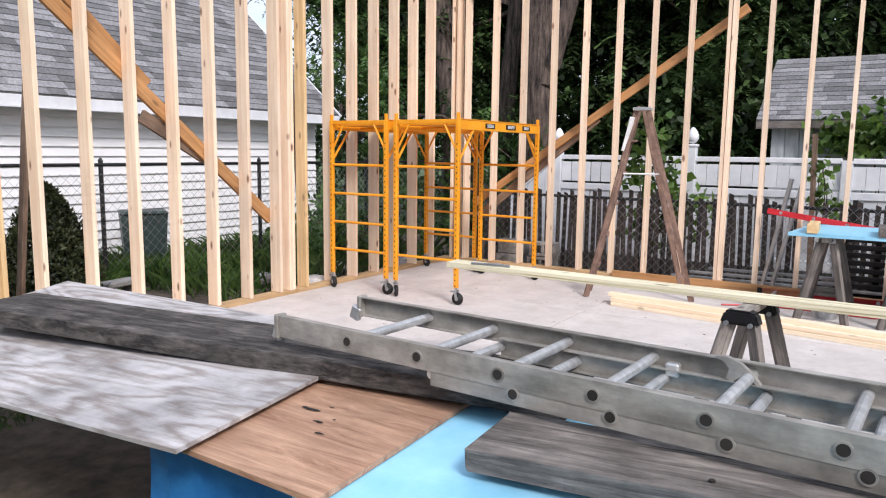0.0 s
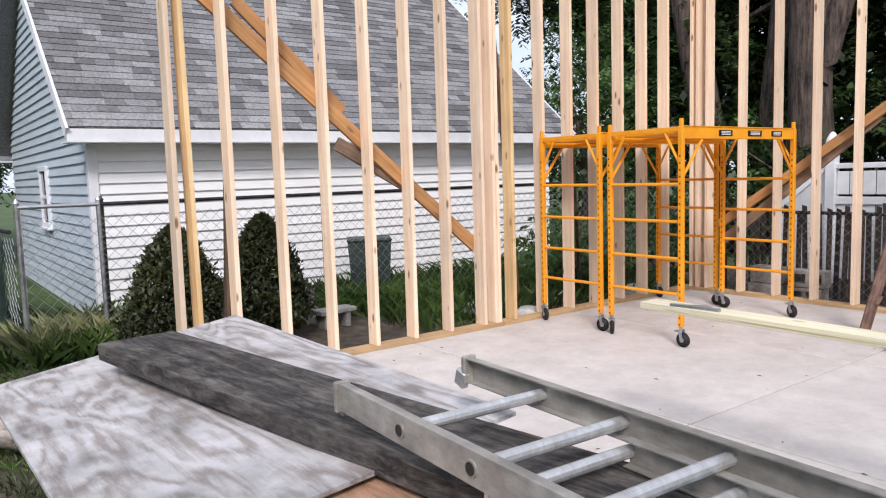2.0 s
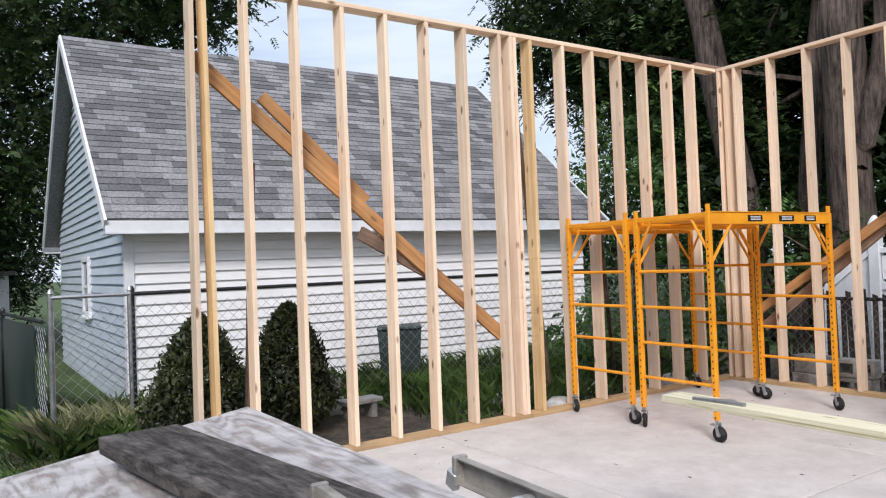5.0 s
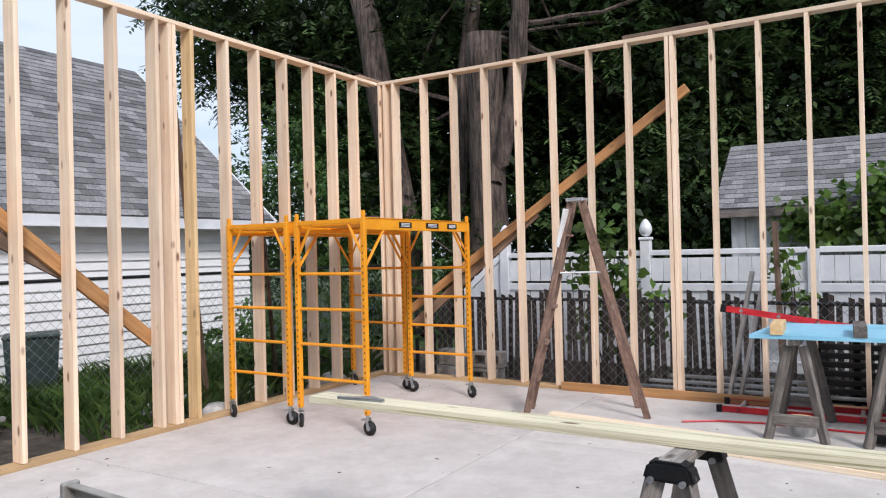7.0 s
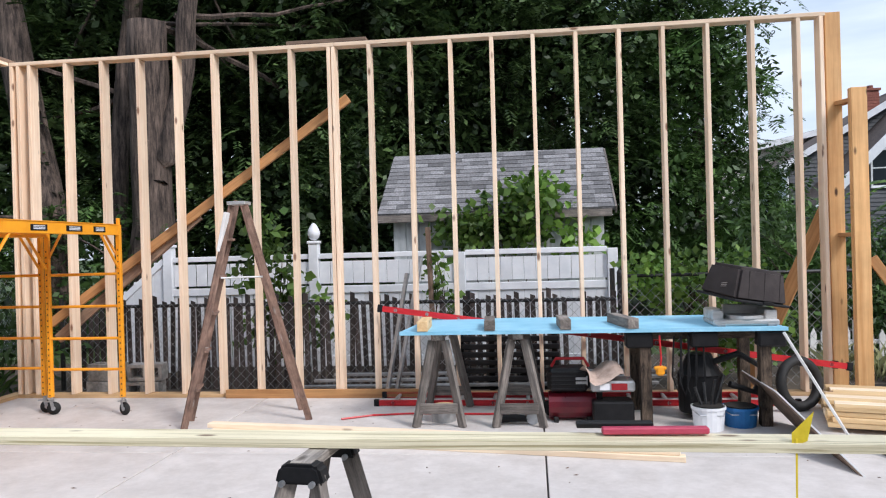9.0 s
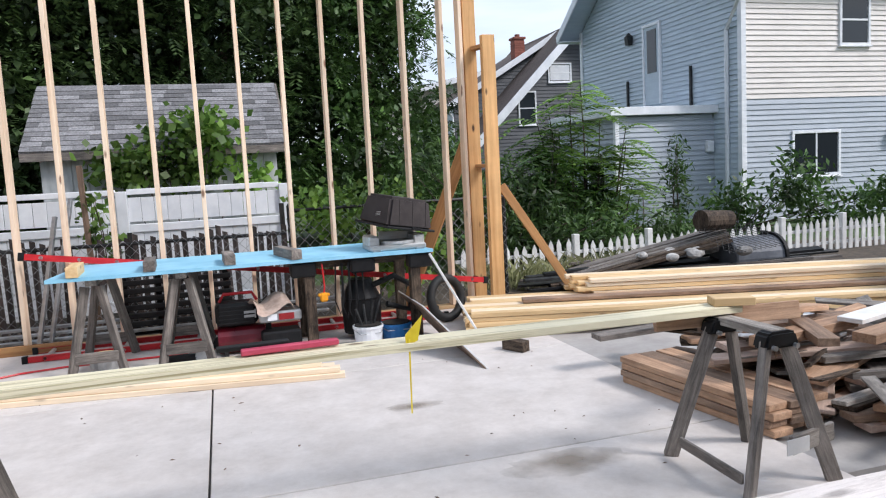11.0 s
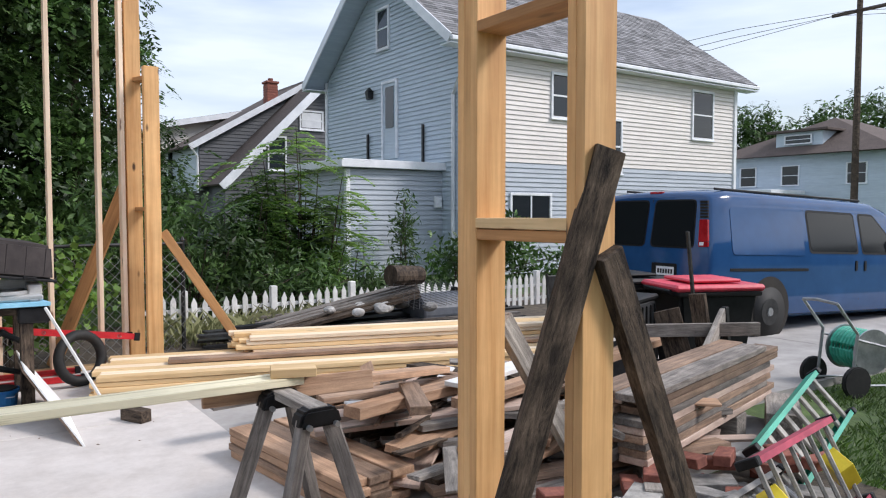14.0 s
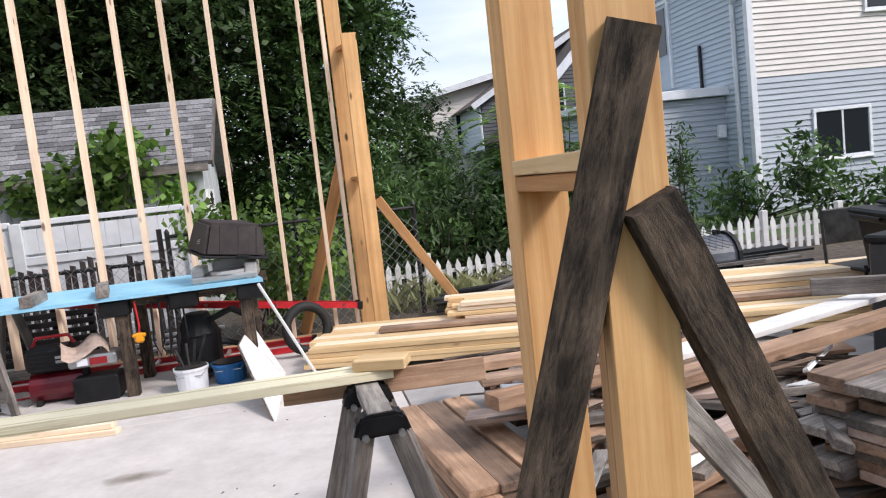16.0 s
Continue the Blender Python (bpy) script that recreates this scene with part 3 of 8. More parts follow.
wall_n = thing("wall_north", "open stud wall of fresh pale spruce on a treated plate", "stud wall", kind="structure")
NX = [8.235 - 0.4214 * k for k in range(20)]
for k, x in enumerate([0.02] + NX + [8.45]):
    stud(wall_n, x, D / 2, 0.04, H - 0.04, 0, random.uniform(-0.12, 0.12))
stud(wall_n, 3.645, D / 2, 0.04, H - 0.04, 0)
stud(wall_n, 0.10, D / 2, 0.04, H - 0.04, 0)
for a, b, mt, z in ((-0.14, 2.36, PLATE, 0.019), (2.365, 5.3, PLATE, 0.019), (5.305, 8.48, PLATE, 0.019), (0.0, 3.66, STUD, H - 0.019), (3.664, 8.48, STUD, H - 0.019)):
    board("plate", (a, D / 2, z), (b, D / 2, z), D, 0.038, mt, parent=wall_n)
board("plate", (2.4, -0.022, 0.045), (4.5, -0.022, 0.045), 0.09, 0.038, BRACE, parent=wall_n, roll=90)
board("plate", (3.15, D / 2, H + 0.021), (4.0, D / 2, H + 0.021), D, 0.038, OLDWOOD, parent=wall_n)
wall_w = thing("wall_west", "open stud wall of fresh pale spruce on a treated plate", "stud wall", kind="structure")
WY = [-0.41 - S * k for k in range(15)]
for k, y in enumerate(WY):
    if k != 6 and k != 14:
        stud(wall_w, -D / 2, y, 0.04, H - 0.04, 90, random.uniform(-0.12, 0.12))
stud(wall_w, -D / 2, -2.87, 0.04, H - 0.04, 90, material=PINE)
stud(wall_w, -D / 2, -3.07, 0.04, H - 0.04, 90)
stud(wall_w, -D / 2, -3.115, 0.04, H - 0.04, 90)
stud(wall_w, -D / 2, -6.11, 0.04, H + 0.0, 90, 0.35)
stud(wall_w, -D / 2, -6.00, 0.04, H + 0.0, 90, -0.25, material=PINE)
for a, b, mt, z in ((-6.14, -3.02, PLATE, 0.019), (-3.015, 0.0, PLATE, 0.019), (-5.7, -3.02, STUD, H - 0.019), (-3.016, 0.0, STUD, H - 0.019)):
    board("plate", (-D / 2, a, z), (-D / 2, b, z), D, 0.038, mt, parent=wall_w)
board("plate", (-D / 2, -0.35, H + 0.021), (-D / 2, D, H + 0.021), D, 0.038, OLDWOOD, parent=wall_w)
# braces let across the studs outside
board("brace_board", (0.30, D + 0.022, 0.80), (3.76, D + 0.022, 3.13), 0.10, 0.038, BRACE, "long reddish diagonal brace nailed outside the north studs", "brace", roll=90)
board("brace_board", (0.35, D + 0.065, 0.62), (2.05, D + 0.065, 1.95), 0.11, 0.038, OLDWOOD, "darker brace board lapped onto the diagonal brace", "brace", roll=90)
board("brace_board", (-0.165, -6.07, 3.12), (-0.165, -3.24, 0.80), 0.12, 0.038, BRACE, "long orange-brown diagonal brace outside the west studs", "brace", roll=90)
board("brace_board", (-0.205, -5.52, 2.88), (-0.205, -4.62, 2.06), 0.10, 0.038, BRACE, "short orange-brown splice board on the west brace", "brace", roll=90)
board("brace_board", (-0.205, -4.69, 1.79), (-0.205, -4.02, 1.43), 0.12, 0.038, OLDWOOD, "short splice board on the west brace", "brace", roll=90)
board("brace_board", (-0.9, -2.0, GZ), (-0.165, -2.95, 2.9), 0.09, 0.038, OLDWOOD, "dark old board propping the west stud wall", "brace", roll=90)
board("brace_board", (-0.95, -0.9, GZ), (-0.17, -1.9, 2.3), 0.09, 0.038, DARKWOOD, "dark old board propping the west stud wall outside", "brace", roll=90)
board("leaning_board", (-0.75, -5.55, GZ), (-0.19, -5.62, 2.35), 0.09, 0.038, OLDWOOD, "dark weathered stake leaning against the west studs", "board", roll=90)

# ---- east opening posts ----
post_ne = thing("corner_post", "yellow timber corner post with a shorter jack post beside it", "post", kind="structure")


def plies(parent, x0, x1, y, n, z0, z1, material=POSTWOOD):
    for k in range(n):
        m = Matrix.Translation(((x0 + x1) / 2, y - 0.0385 * k, (z0 + z1) / 2)) @ Matrix.Rotation(radians(90), 4, 'Y') @ Matrix.Rotation(radians(90), 4, 'X')
        part("ply", board_mesh(z1 - z0, 0.038, x1 - x0, material, 0.0012), material, parent,
             m=Matrix.Translation(((x0 + x1) / 2, y - 0.0385 * k, (z0 + z1) / 2)) @ Matrix.Rotation(radians(90), 4, 'Y'))


plies(post_ne, 8.49, 8.63, 0.09, 2, -0.05, 3.68)
plies(post_ne, 8.60, 8.74, -0.18, 2, -0.05, 2.90)
for z in (2.80, 1.54):
    board("block", (8.66, -0.14, z), (8.60, 0.04, z), 0.10, 0.038, BRACE, parent=post_ne)
post_a = thing("door_post", "yellow laminated timber post at the wide door opening", "post", kind="structure")
plies(post_a, 8.58, 8.72, -5.381, 3, -0.05, 3.68)
post_b = thing("door_post", "yellow laminated timber end post beside the door opening", "post", kind="structure")
plies(post_b, 8.57, 8.71, -5.971, 2, -0.05, 3.68)
board("crosspiece", (8.645, -5.478, 1.460), (8.645, -5.951, 1.460), 0.14, 0.038, PINE, "pale crosspiece between two timber posts", "crosspiece")
board("crosspiece", (8.645, -5.478, 1.419), (8.645, -5.951, 1.419), 0.13, 0.038, BRACE, "reddish crosspiece under a paler one between posts", "crosspiece")
board("crosspiece", (8.65, -5.478, 2.17), (8.65, -5.951, 2.17), 0.14, 0.038, BRACE, "reddish upper crosspiece between two timber posts", "crosspiece")
board("brace_board", (8.76, -0.2, 1.32), (9.45, -0.35, GZ + 0.3), 0.09, 0.038, BRACE, "reddish diagonal brace from the corner post to the ground", "brace", roll=90)
board("brace_board", (8.55, 0.15, 1.9), (7.9, 0.9, GZ), 0.14, 0.038, BRACE, "reddish diagonal brace behind the corner post", "brace", roll=90)
board("leaning_plank", (8.655, -6.052, 1.690), (8.22, -5.86, 0.0), 0.10, 0.045, DARKWOOD, "dark weathered plank leaning across the timber posts", "plank", roll=90, wear=0.004)
board("leaning_plank", (8.655, -6.045, 1.375), (9.32, -6.02, -0.06), 0.105, 0.045, DARKWOOD, "dark cracked plank leaning against the end post", "plank", roll=90, wear=0.004)
board("brace_board", (8.76, -5.41, 1.08), (9.62, -5.2, 0.0), 0.09, 0.038, LIGHTPLANK, "grey brace board from the post down into the pile", "brace", roll=90)

# ---- houses ----
def siding(parent, origin, u, n_out, width, z0, z1, material, expo=0.115, left=None, right=None, name="siding_board"):
    """Lapped courses on a wall from origin along u; left(z), right(z) trim the courses of a gable."""
    o, u, n_out = Vector(origin), Vector(u), Vector(n_out)
    z = z0
    while z < z1 - 0.02:
        zt = min(z + expo, z1)
        a0, b0 = (left(z) if left else 0.0), (right(z) if right else width)
        a1, b1 = (left(zt) if left else 0.0), (right(zt) if right else width)
        if b0 - a0 > 0.05:
            if b1 - a1 < 0.02:
                a1 = b1 = (a1 + b1) / 2
            vs = [o + u * a0 + n_out * 0.032, o + u * b0 + n_out * 0.032, o + u * b1 + n_out * 0.004, o + u * a1 + n_out * 0.004,
                  o + u * a0, o + u * b0, o + u * b1 - n_out * 0.006, o + u * a1 - n_out * 0.006]
            for i, v in enumerate(vs):
                vs[i] = Vector((v.x, v.y, z - 0.004 if i in (0, 1, 4, 5) else zt))
            mid = sum(vs, Vector()) / 8
            r = Matrix((u, n_out, Vector((0, 0, 1)))).transposed()
            loc = [r.transposed() @ (v - mid) for v in vs]
            me = link_mesh(name, loc, [(0, 1, 2, 3), (4, 7, 6, 5), (0, 4, 5, 1), (3, 2, 6, 7), (0, 3, 7, 4), (1, 5, 6, 2)], material)
            part(name, me, material, parent, m=Matrix.Translation(mid) @ r.to_4x4())
        z += expo


def slab_quad(a, b, c, d, thick):
    """A thick panel under four corners."""
    a, b, c, d = (Vector(v) for v in (a, b, c, d))
    n = (b - a).cross(d - a).normalized() * thick
    vs = [a, b, c, d, a - n, b - n, c - n, d - n]
    return vs, [(0, 1, 2, 3), (7, 6, 5, 4), (0, 4, 5, 1), (1, 5, 6, 2), (2, 6, 7, 3), (3, 7, 4, 0)]


def shingles(parent, a, b, d, expo=0.14, tab=0.30, singles=0, joined=SHINGLE_JOINED, single_mat=SHINGLE, seed=1):
    """Courses of tabs over the roof plane a (low start), b (low end), d (high start)."""
    a, b, d = Vector(a), Vector(b), Vector(d)
    u, v = (b - a).normalized(), (d - a).normalized()
    n = u.cross(v).normalized()
    if n.z < 0:
        n = -n
    lu, lv = (b - a).length, (d - a).length
    r = random.Random(seed)
    R = Matrix((u, v, n)).transposed().to_4x4()
    shared = []
    for k in range(5):
        t = tab * (0.62 + 0.13 * k)
        vs = [(0, 0, 0.016), (t - 0.004, 0, 0.016), (t - 0.004, expo * 1.15, 0.004), (0, expo * 1.15, 0.004), (0, 0, 0.001), (t - 0.004, 0, 0.001)]
        shared.append((t, link_mesh("shingle", vs, [(0, 1, 2, 3), (4, 5, 1, 0), (0, 3, 4), (1, 5, 2)], single_mat)))
    jv, jf, made = [], [], 0
    for row in range(int(lv / expo)):
        x = -r.uniform(0, tab)
        while x < lu:
            t, me = shared[r.randrange(5)]
            x0, x1 = max(0, x), min(lu, x + t)
            if x1 - x0 > 0.05:
                p = a + u * x0 + v * (row * expo + r.uniform(-0.004, 0.004))
                if made < singles and x >= 0 and x + t <= lu:
                    part("shingle", me, single_mat, parent, m=Matrix.Translation(p) @ R)
                    made += 1
                else:
                    k, w = len(jv), x1 - x0 - 0.004
                    q = p + u * w
                    top = v * expo * 1.15
                    jv += [p + n * 0.016, q + n * 0.016, q + top + n * 0.004, p + top + n * 0.004, p + n * 0.001, q + n * 0.001]
                    jf += [(k, k + 1, k + 2, k + 3), (k + 4, k + 5, k + 1, k), (k, k + 3, k + 4), (k + 1, k + 5, k + 2)]
            x += t
    ob = part("shingle_field", link_mesh("shingle_field", jv, jf, joined), joined, parent)
    tagged(ob, kind="stuff")


def window(parent, centre, u, n_out, w, h, bars=True, trim=WHITEPVC, sill=True, two=False):
    """A framed sash window standing proud of a wall."""
    u, n_out = Vector(u), Vector(n_out)
    R = Matrix((u, n_out, Vector((0, 0, 1)))).transposed().to_4x4()
    win = part("window", box(w, 0.03, h, 0.0), HOLE, parent, "dark double-hung window in a pale frame", Matrix.Translation(Vector(centre) + n_out * 0.012) @ R)
    t = 0.075
    for sx, sz, cx, cz in ((w + 2 * t, t, 0, h / 2 + t / 2), (w + 2 * t, t, 0, -h / 2 - t / 2), (t, h, -w / 2 - t / 2, 0), (t, h, w / 2 + t / 2, 0)):
        part("window_frame", box(sx, 0.06, sz, 0.006), trim, win, m=Matrix.Translation((cx, 0.025, cz)))
    if sill:
        part("sill", box(w + 0.2, 0.09, 0.035, 0.005), trim, win, m=Matrix.Translation((0, 0.045, -h / 2 - t - 0.012)))
    if two:
        for cx in (-w / 4, w / 4):
            part("pane", box(w / 2 - 0.05, 0.008, h - 0.05, 0.0), GLASS, win, m=Matrix.Translation((cx, 0.022, 0)))
        part("mullion", box(0.05, 0.03, h, 0.004), trim, win, m=Matrix.Translation((0, 0.028, 0)))
    else:
        for cz in (-h / 4, h / 4):
            part("pane", box(w - 0.05, 0.008, h / 2 - 0.05, 0.0), GLASS, win, m=Matrix.Translation((0, 0.022, cz)))
        part("meeting_rail", box(w, 0.03, 0.05, 0.004), trim, win, m=Matrix.Translation((0, 0.028, 0)))
    return win


# garage-like house to the west
hw = thing("neighbour_house", "low white-sided house with a grey shingle roof behind the chain-link fence", "house")
EX, EY0, EY1, EZ, RX, RZ = -3.85, -5.9, 1.45, 2.32, -7.15, 5.12
WX = 2 * RX - EX
part("wall", box(EX - WX - 0.04, EY1 - EY0 - 0.04, EZ - GZ + 0.3, 0.0), SIDE_WHITE, hw, m=Matrix.Translation(((EX + WX) / 2, (EY0 + EY1) / 2, (EZ + GZ - 0.3) / 2)))
siding(hw, (EX, EY0, 0), (0, 1, 0), (1, 0, 0), EY1 - EY0, GZ, EZ, SIDE_WHITE, 0.125)
slope = (RZ - EZ) / (EX - RX)
# white house's gable end; its shade is painted in as bluish siding
siding(hw, (WX, EY0, 0), (1, 0, 0), (0, -1, 0), EX - WX, GZ, RZ, SIDE_SHADE_BLUE, 0.125,
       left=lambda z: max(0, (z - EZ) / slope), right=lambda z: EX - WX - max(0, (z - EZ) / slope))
part("gable_wall", prism([(WX, EZ), (EX, EZ), (RX, RZ - 0.03)], EY1 - EY0 - 0.1), SIDE_WHITE, hw, m=Matrix.Translation((0, (EY0 + EY1) / 2, 0)))
ov, og = 0.36, 0.28
for sgn in (1, -1):
    lo_x, lo_z = RX + sgn * (EX - RX + ov), EZ - ov * slope + 0.12
    hi_z = RZ + 0.12
    vs, fs = slab_quad((lo_x, EY0 - og, lo_z), (lo_x, EY1 + og, lo_z), (RX, EY1 + og, hi_z), (RX, EY0 - og, hi_z), 0.05 * sgn)
    part("roof_deck", link_mesh("roof_deck", vs, fs, SHINGLE), SHINGLE, hw)
    if sgn > 0:
        shingles(hw, (lo_x, EY0 - og, lo_z + 0.004), (lo_x, EY1 + og, lo_z + 0.004), (RX, EY0 - og, hi_z + 0.004), 0.14, 0.36, 300)
    part("fascia", box(0.03, EY1 - EY0 + 2 * og, 0.15, 0.004), WHITEPVC, hw, "white fascia board", Matrix.Translation((lo_x - 0.02 * sgn, (EY0 + EY1) / 2, lo_z - 0.085)))
    part("soffit", box(ov, EY1 - EY0 + 2 * og, 0.02, 0.0), WHITEPVC, hw, m=Matrix.Translation((lo_x - sgn * ov / 2, (EY0 + EY1) / 2, lo_z - 0.15)))
    for y in (EY0 - og, EY1 + og):
        part("rake_board", board_mesh(math.hypot(EX - RX + ov, hi_z - lo_z), 0.03, 0.14, WHITEPVC), WHITEPVC, hw,
             m=along((lo_x, y, lo_z - 0.06), (RX, y, hi_z - 0.06)))
for x, y in ((EX + 0.012, EY0 - 0.012),):
    part("corner_trim", box(0.11, 0.11, EZ - GZ, 0.004), WHITEPVC, hw, m=Matrix.Translation((x - 0.03, y + 0.03, (EZ + GZ) / 2)))
window(hw, (-6.9, EY0, 1.35), (1, 0, 0), (0, -1, 0), 0.5, 0.75)

# large two-storey house to the east
he = thing("two_storey_house", "two-storey house with cream siding, painted shade blue on its west side, grey gable roof", "house")
HX0, HX1, HY0, HY1, HE, HRZ = 17.95, 29.2, 7.3, 15.2, 5.9, 8.75
HYC = (HY0 + HY1) / 2
hs = (HRZ - HE) / (HYC - HY0)
part("wall", box(HX1 - HX0 - 0.04, HY1 - HY0 - 0.04, HE + 0.6, 0.0), SIDE_SHADE_BLUE, he, m=Matrix.Translation(((HX0 + HX1) / 2, HYC, (HE - 0.6) / 2)))
part("gable_wall", link_mesh("gable_wall", [(HX0 + 0.03, HY0, HE), (HX0 + 0.03, HY1, HE), (HX0 + 0.03, HYC, HRZ - 0.05), (HX1 - 0.03, HY0, HE), (HX1 - 0.03, HY1, HE), (HX1 - 0.03, HYC, HRZ - 0.05)],
     [(0, 2, 1), (3, 4, 5), (0, 3, 5, 2), (1, 2, 5, 4)], SIDE_SHADE_BLUE), SIDE_SHADE_BLUE, he)
# west wall: bluish shade carried by the siding colour, south wall stays cream
siding(he, (HX0, HY1, 0), (0, -1, 0), (-1, 0, 0), HY1 - HY0, -0.4, HRZ, SIDE_SHADE_BLUE, 0.125,
       left=lambda z: max(0, (z - HE) / hs), right=lambda z: HY1 - HY0 - max(0, (z - HE) / hs))
siding(he, (HX0, HY0, 0), (1, 0, 0), (0, -1, 0), HX1 - HX0, -0.4, 2.86, SIDE_GREY, 0.125)
siding(he, (HX0, HY0, 0), (1, 0, 0), (0, -1, 0), HX1 - HX0, 2.86, HE, SIDE_CREAM, 0.125)
for x, y, mt in ((HX0, HY0, WHITEPVC), (HX1, HY0, WHITEPVC), (HX0, HY1, WHITEPVC)):
    part("corner_trim", box(0.14, 0.14, HE + 0.5, 0.004), mt, he, m=Matrix.Translation((x, y, HE / 2 - 0.25)))
for sgn in (-1, 1):
    oe, og = 0.35, 0.75
    lo_y, lo_z, hi_z = HYC + sgn * (HYC - HY0 + oe), HE - oe * hs + 0.18, HRZ + 0.18
    xa, xb = HX0 - og, HX1 + og
    vs, fs = slab_quad((xa, lo_y, lo_z), (xb, lo_y, lo_z), (xb, HYC, hi_z), (xa, HYC, hi_z), -0.08 * sgn)
    part("roof_deck", link_mesh("roof_deck", vs, fs, SHINGLE), SHINGLE, he)
    part("soffit", box(xb - xa, oe + 0.1, 0.03, 0.0), WHITEPVC, he, m=Matrix.Translation(((xa + xb) / 2, lo_y - sgn * oe / 2, lo_z - 0.2)))
    part("gutter", box(xb - xa, 0.11, 0.12, 0.02), WHITEPVC, he, "white metal gutter", Matrix.Translation(((xa + xb) / 2, lo_y + 0.05 * sgn, lo_z - 0.1)))
    part("rake_board", board_mesh(math.hypot(lo_y - HYC, hi_z - lo_z), 0.04, 0.24, WHITEPVC), WHITEPVC, he, m=along((xa, lo_y, lo_z - 0.1), (xa, HYC, hi_z - 0.1)))
    part("rake_soffit", link_mesh("rake_soffit", *slab_quad((xa, lo_y, lo_z - 0.13), (HX0, lo_y, lo_z - 0.13), (HX0, HYC, hi_z - 0.13), (xa, HYC, hi_z - 0.13), 0.02), SIDE_SHADE_BLUE), SIDE_SHADE_BLUE, he)
    if sgn < 0:
        shingles(he, (xa, lo_y, lo_z + 0.004), (xb, lo_y, lo_z + 0.004), (xa, HYC, hi_z + 0.004), 0.16, 0.42, 0, seed=4)
WS = (1, 0, 0), (0, -1, 0)
window(he, (27.45, HY0, 4.67), *WS, 0.98, 1.45)
window(he, (23.15, HY0, 3.46), *WS, 0.85, 1.47)
window(he, (21.28, HY0, 4.73), *WS, 0.82, 1.12)
window(he, (20.1, HY0, 1.48), *WS, 1.34, 1.0, two=True)
WW = (0, -1, 0), (-1, 0, 0)
window(he, (HX0, 11.4, 6.95), *WW, 0.62, 1.1)
# door takes the same shade-tinted colour as the west wall
deck_door = part("door", box(0.75, 0.05, 2.2, 0.004), SIDE_SHADE_BLUE, he, "plain door in the wall's painted shade blue with a tall glass light", Matrix.Translation((HX0 - 0.02, 11.0, 4.2)) @ Matrix.Rotation(radians(90), 4, 'Z'))
part("door_glass", box(0.45, 0.02, 1.2, 0.0), GLASS, deck_door, m=Matrix.Translation((0, 0.03, 0.4)))
for sx, sz, cx, cz in ((0.9, 0.08, 0, 1.14), (0.08, 2.2, -0.41, 0), (0.08, 2.2, 0.41, 0)):
    part("door_frame", box(sx, 0.08, sz, 0.004), WHITEPVC, deck_door, m=Matrix.Translation((cx, 0.02, cz)))


def wall_lantern(parent, p, n_out):
    lan = part("wall_lantern", prism([(-0.07, 0), (0.07, 0), (0.1, 0.24), (-0.1, 0.24)], 0.17), DKMETAL, parent, "black wall lantern", Matrix.Translation(Vector(p) + Vector(n_out) * 0.14))
    part("cap", tube_bm([(0, 0, 0.24), (0, 0, 0.36)], 0.13, 8, None, 0.015), DKMETAL, lan)
    part("bracket", tube_bm([(0, 0, 0.1), (-0.14 * n_out[0], -0.14 * n_out[1], 0.05)], 0.025, 6), DKMETAL, lan)


wall_lantern(he, (HX0, 12.05, 4.95), (-1, 0, 0))
wall_lantern(he, (22.5, HY0, 1.72), (0, -1, 0))
for y in (9.2, 12.3):
    part("rail_stub", box(0.06, 0.07, 1.05, 0.004), DKMETAL, he, m=Matrix.Translation((HX0 - 0.06, y, 3.4)))
part("downspout", tube_bm([(HX0 - 0.35, HY0 - 0.45, 5.3), (HX0 - 0.08, HY0 + 0.45, 4.55), (HX0 - 0.08, HY0 + 0.45, -0.2)], 0.055, 6), WHITEPVC, he)
# flat-roofed lean-to on its west side
AX0, AY0, AY1 = 15.15, 8.35, 11.4
part("annex_wall", box(HX0 - AX0 - 0.05, AY1 - AY0 - 0.05, 3.0, 0.0), SIDE_GREY, he, m=Matrix.Translation(((HX0 + AX0) / 2, (AY0 + AY1) / 2, 1.1)))
siding(he, (AX0, AY0, 0), (1, 0, 0), (0, -1, 0), HX0 - AX0, -0.4, 2.6, SIDE_GREY, 0.125)
siding(he, (AX0, AY1, 0), (0, -1, 0), (-1, 0, 0), AY1 - AY0, -0.4, 2.6, SIDE_GREY, 0.125)
part("annex_roof", box(HX0 - AX0 + 0.25, AY1 - AY0 + 0.4, 0.2, 0.01), WHITEPVC, he, "white flat roof edge", Matrix.Translation(((HX0 + AX0) / 2 - 0.12, (AY0 + AY1) / 2, 2.72)))
part("corner_trim", box(0.11, 0.11, 3.0, 0.004), WHITEPVC, he, m=Matrix.Translation((AX0, AY0, 1.1)))
window(he, (AX0, 9.3, 1.15), *WW, 0.7, 1.1)
part("meter_box", box(0.2, 0.12, 0.3, 0.02), WHITEPVC, he, m=Matrix.Translation((17.75, AY0 - 0.08, 1.8)))

# dark grey house further back
hd = thing("dark_house", "charcoal-sided house with white rakes and a brick chimney", "house")
DX0, DX1, DY = 16.8, 26.4, 22.6
DXC, DE, DR = 21.6, 2.95, 7.75
dsl = (DR - DE) / (DXC - DX0)
part("wall", prism([(DX0, -0.5), (DX1, -0.5), (DX1, DE), (DXC, DR - 0.1), (DX0, DE)], 7.0), SIDE_DARK, hd, m=Matrix.Translation((0, DY + 3.53, 0)))
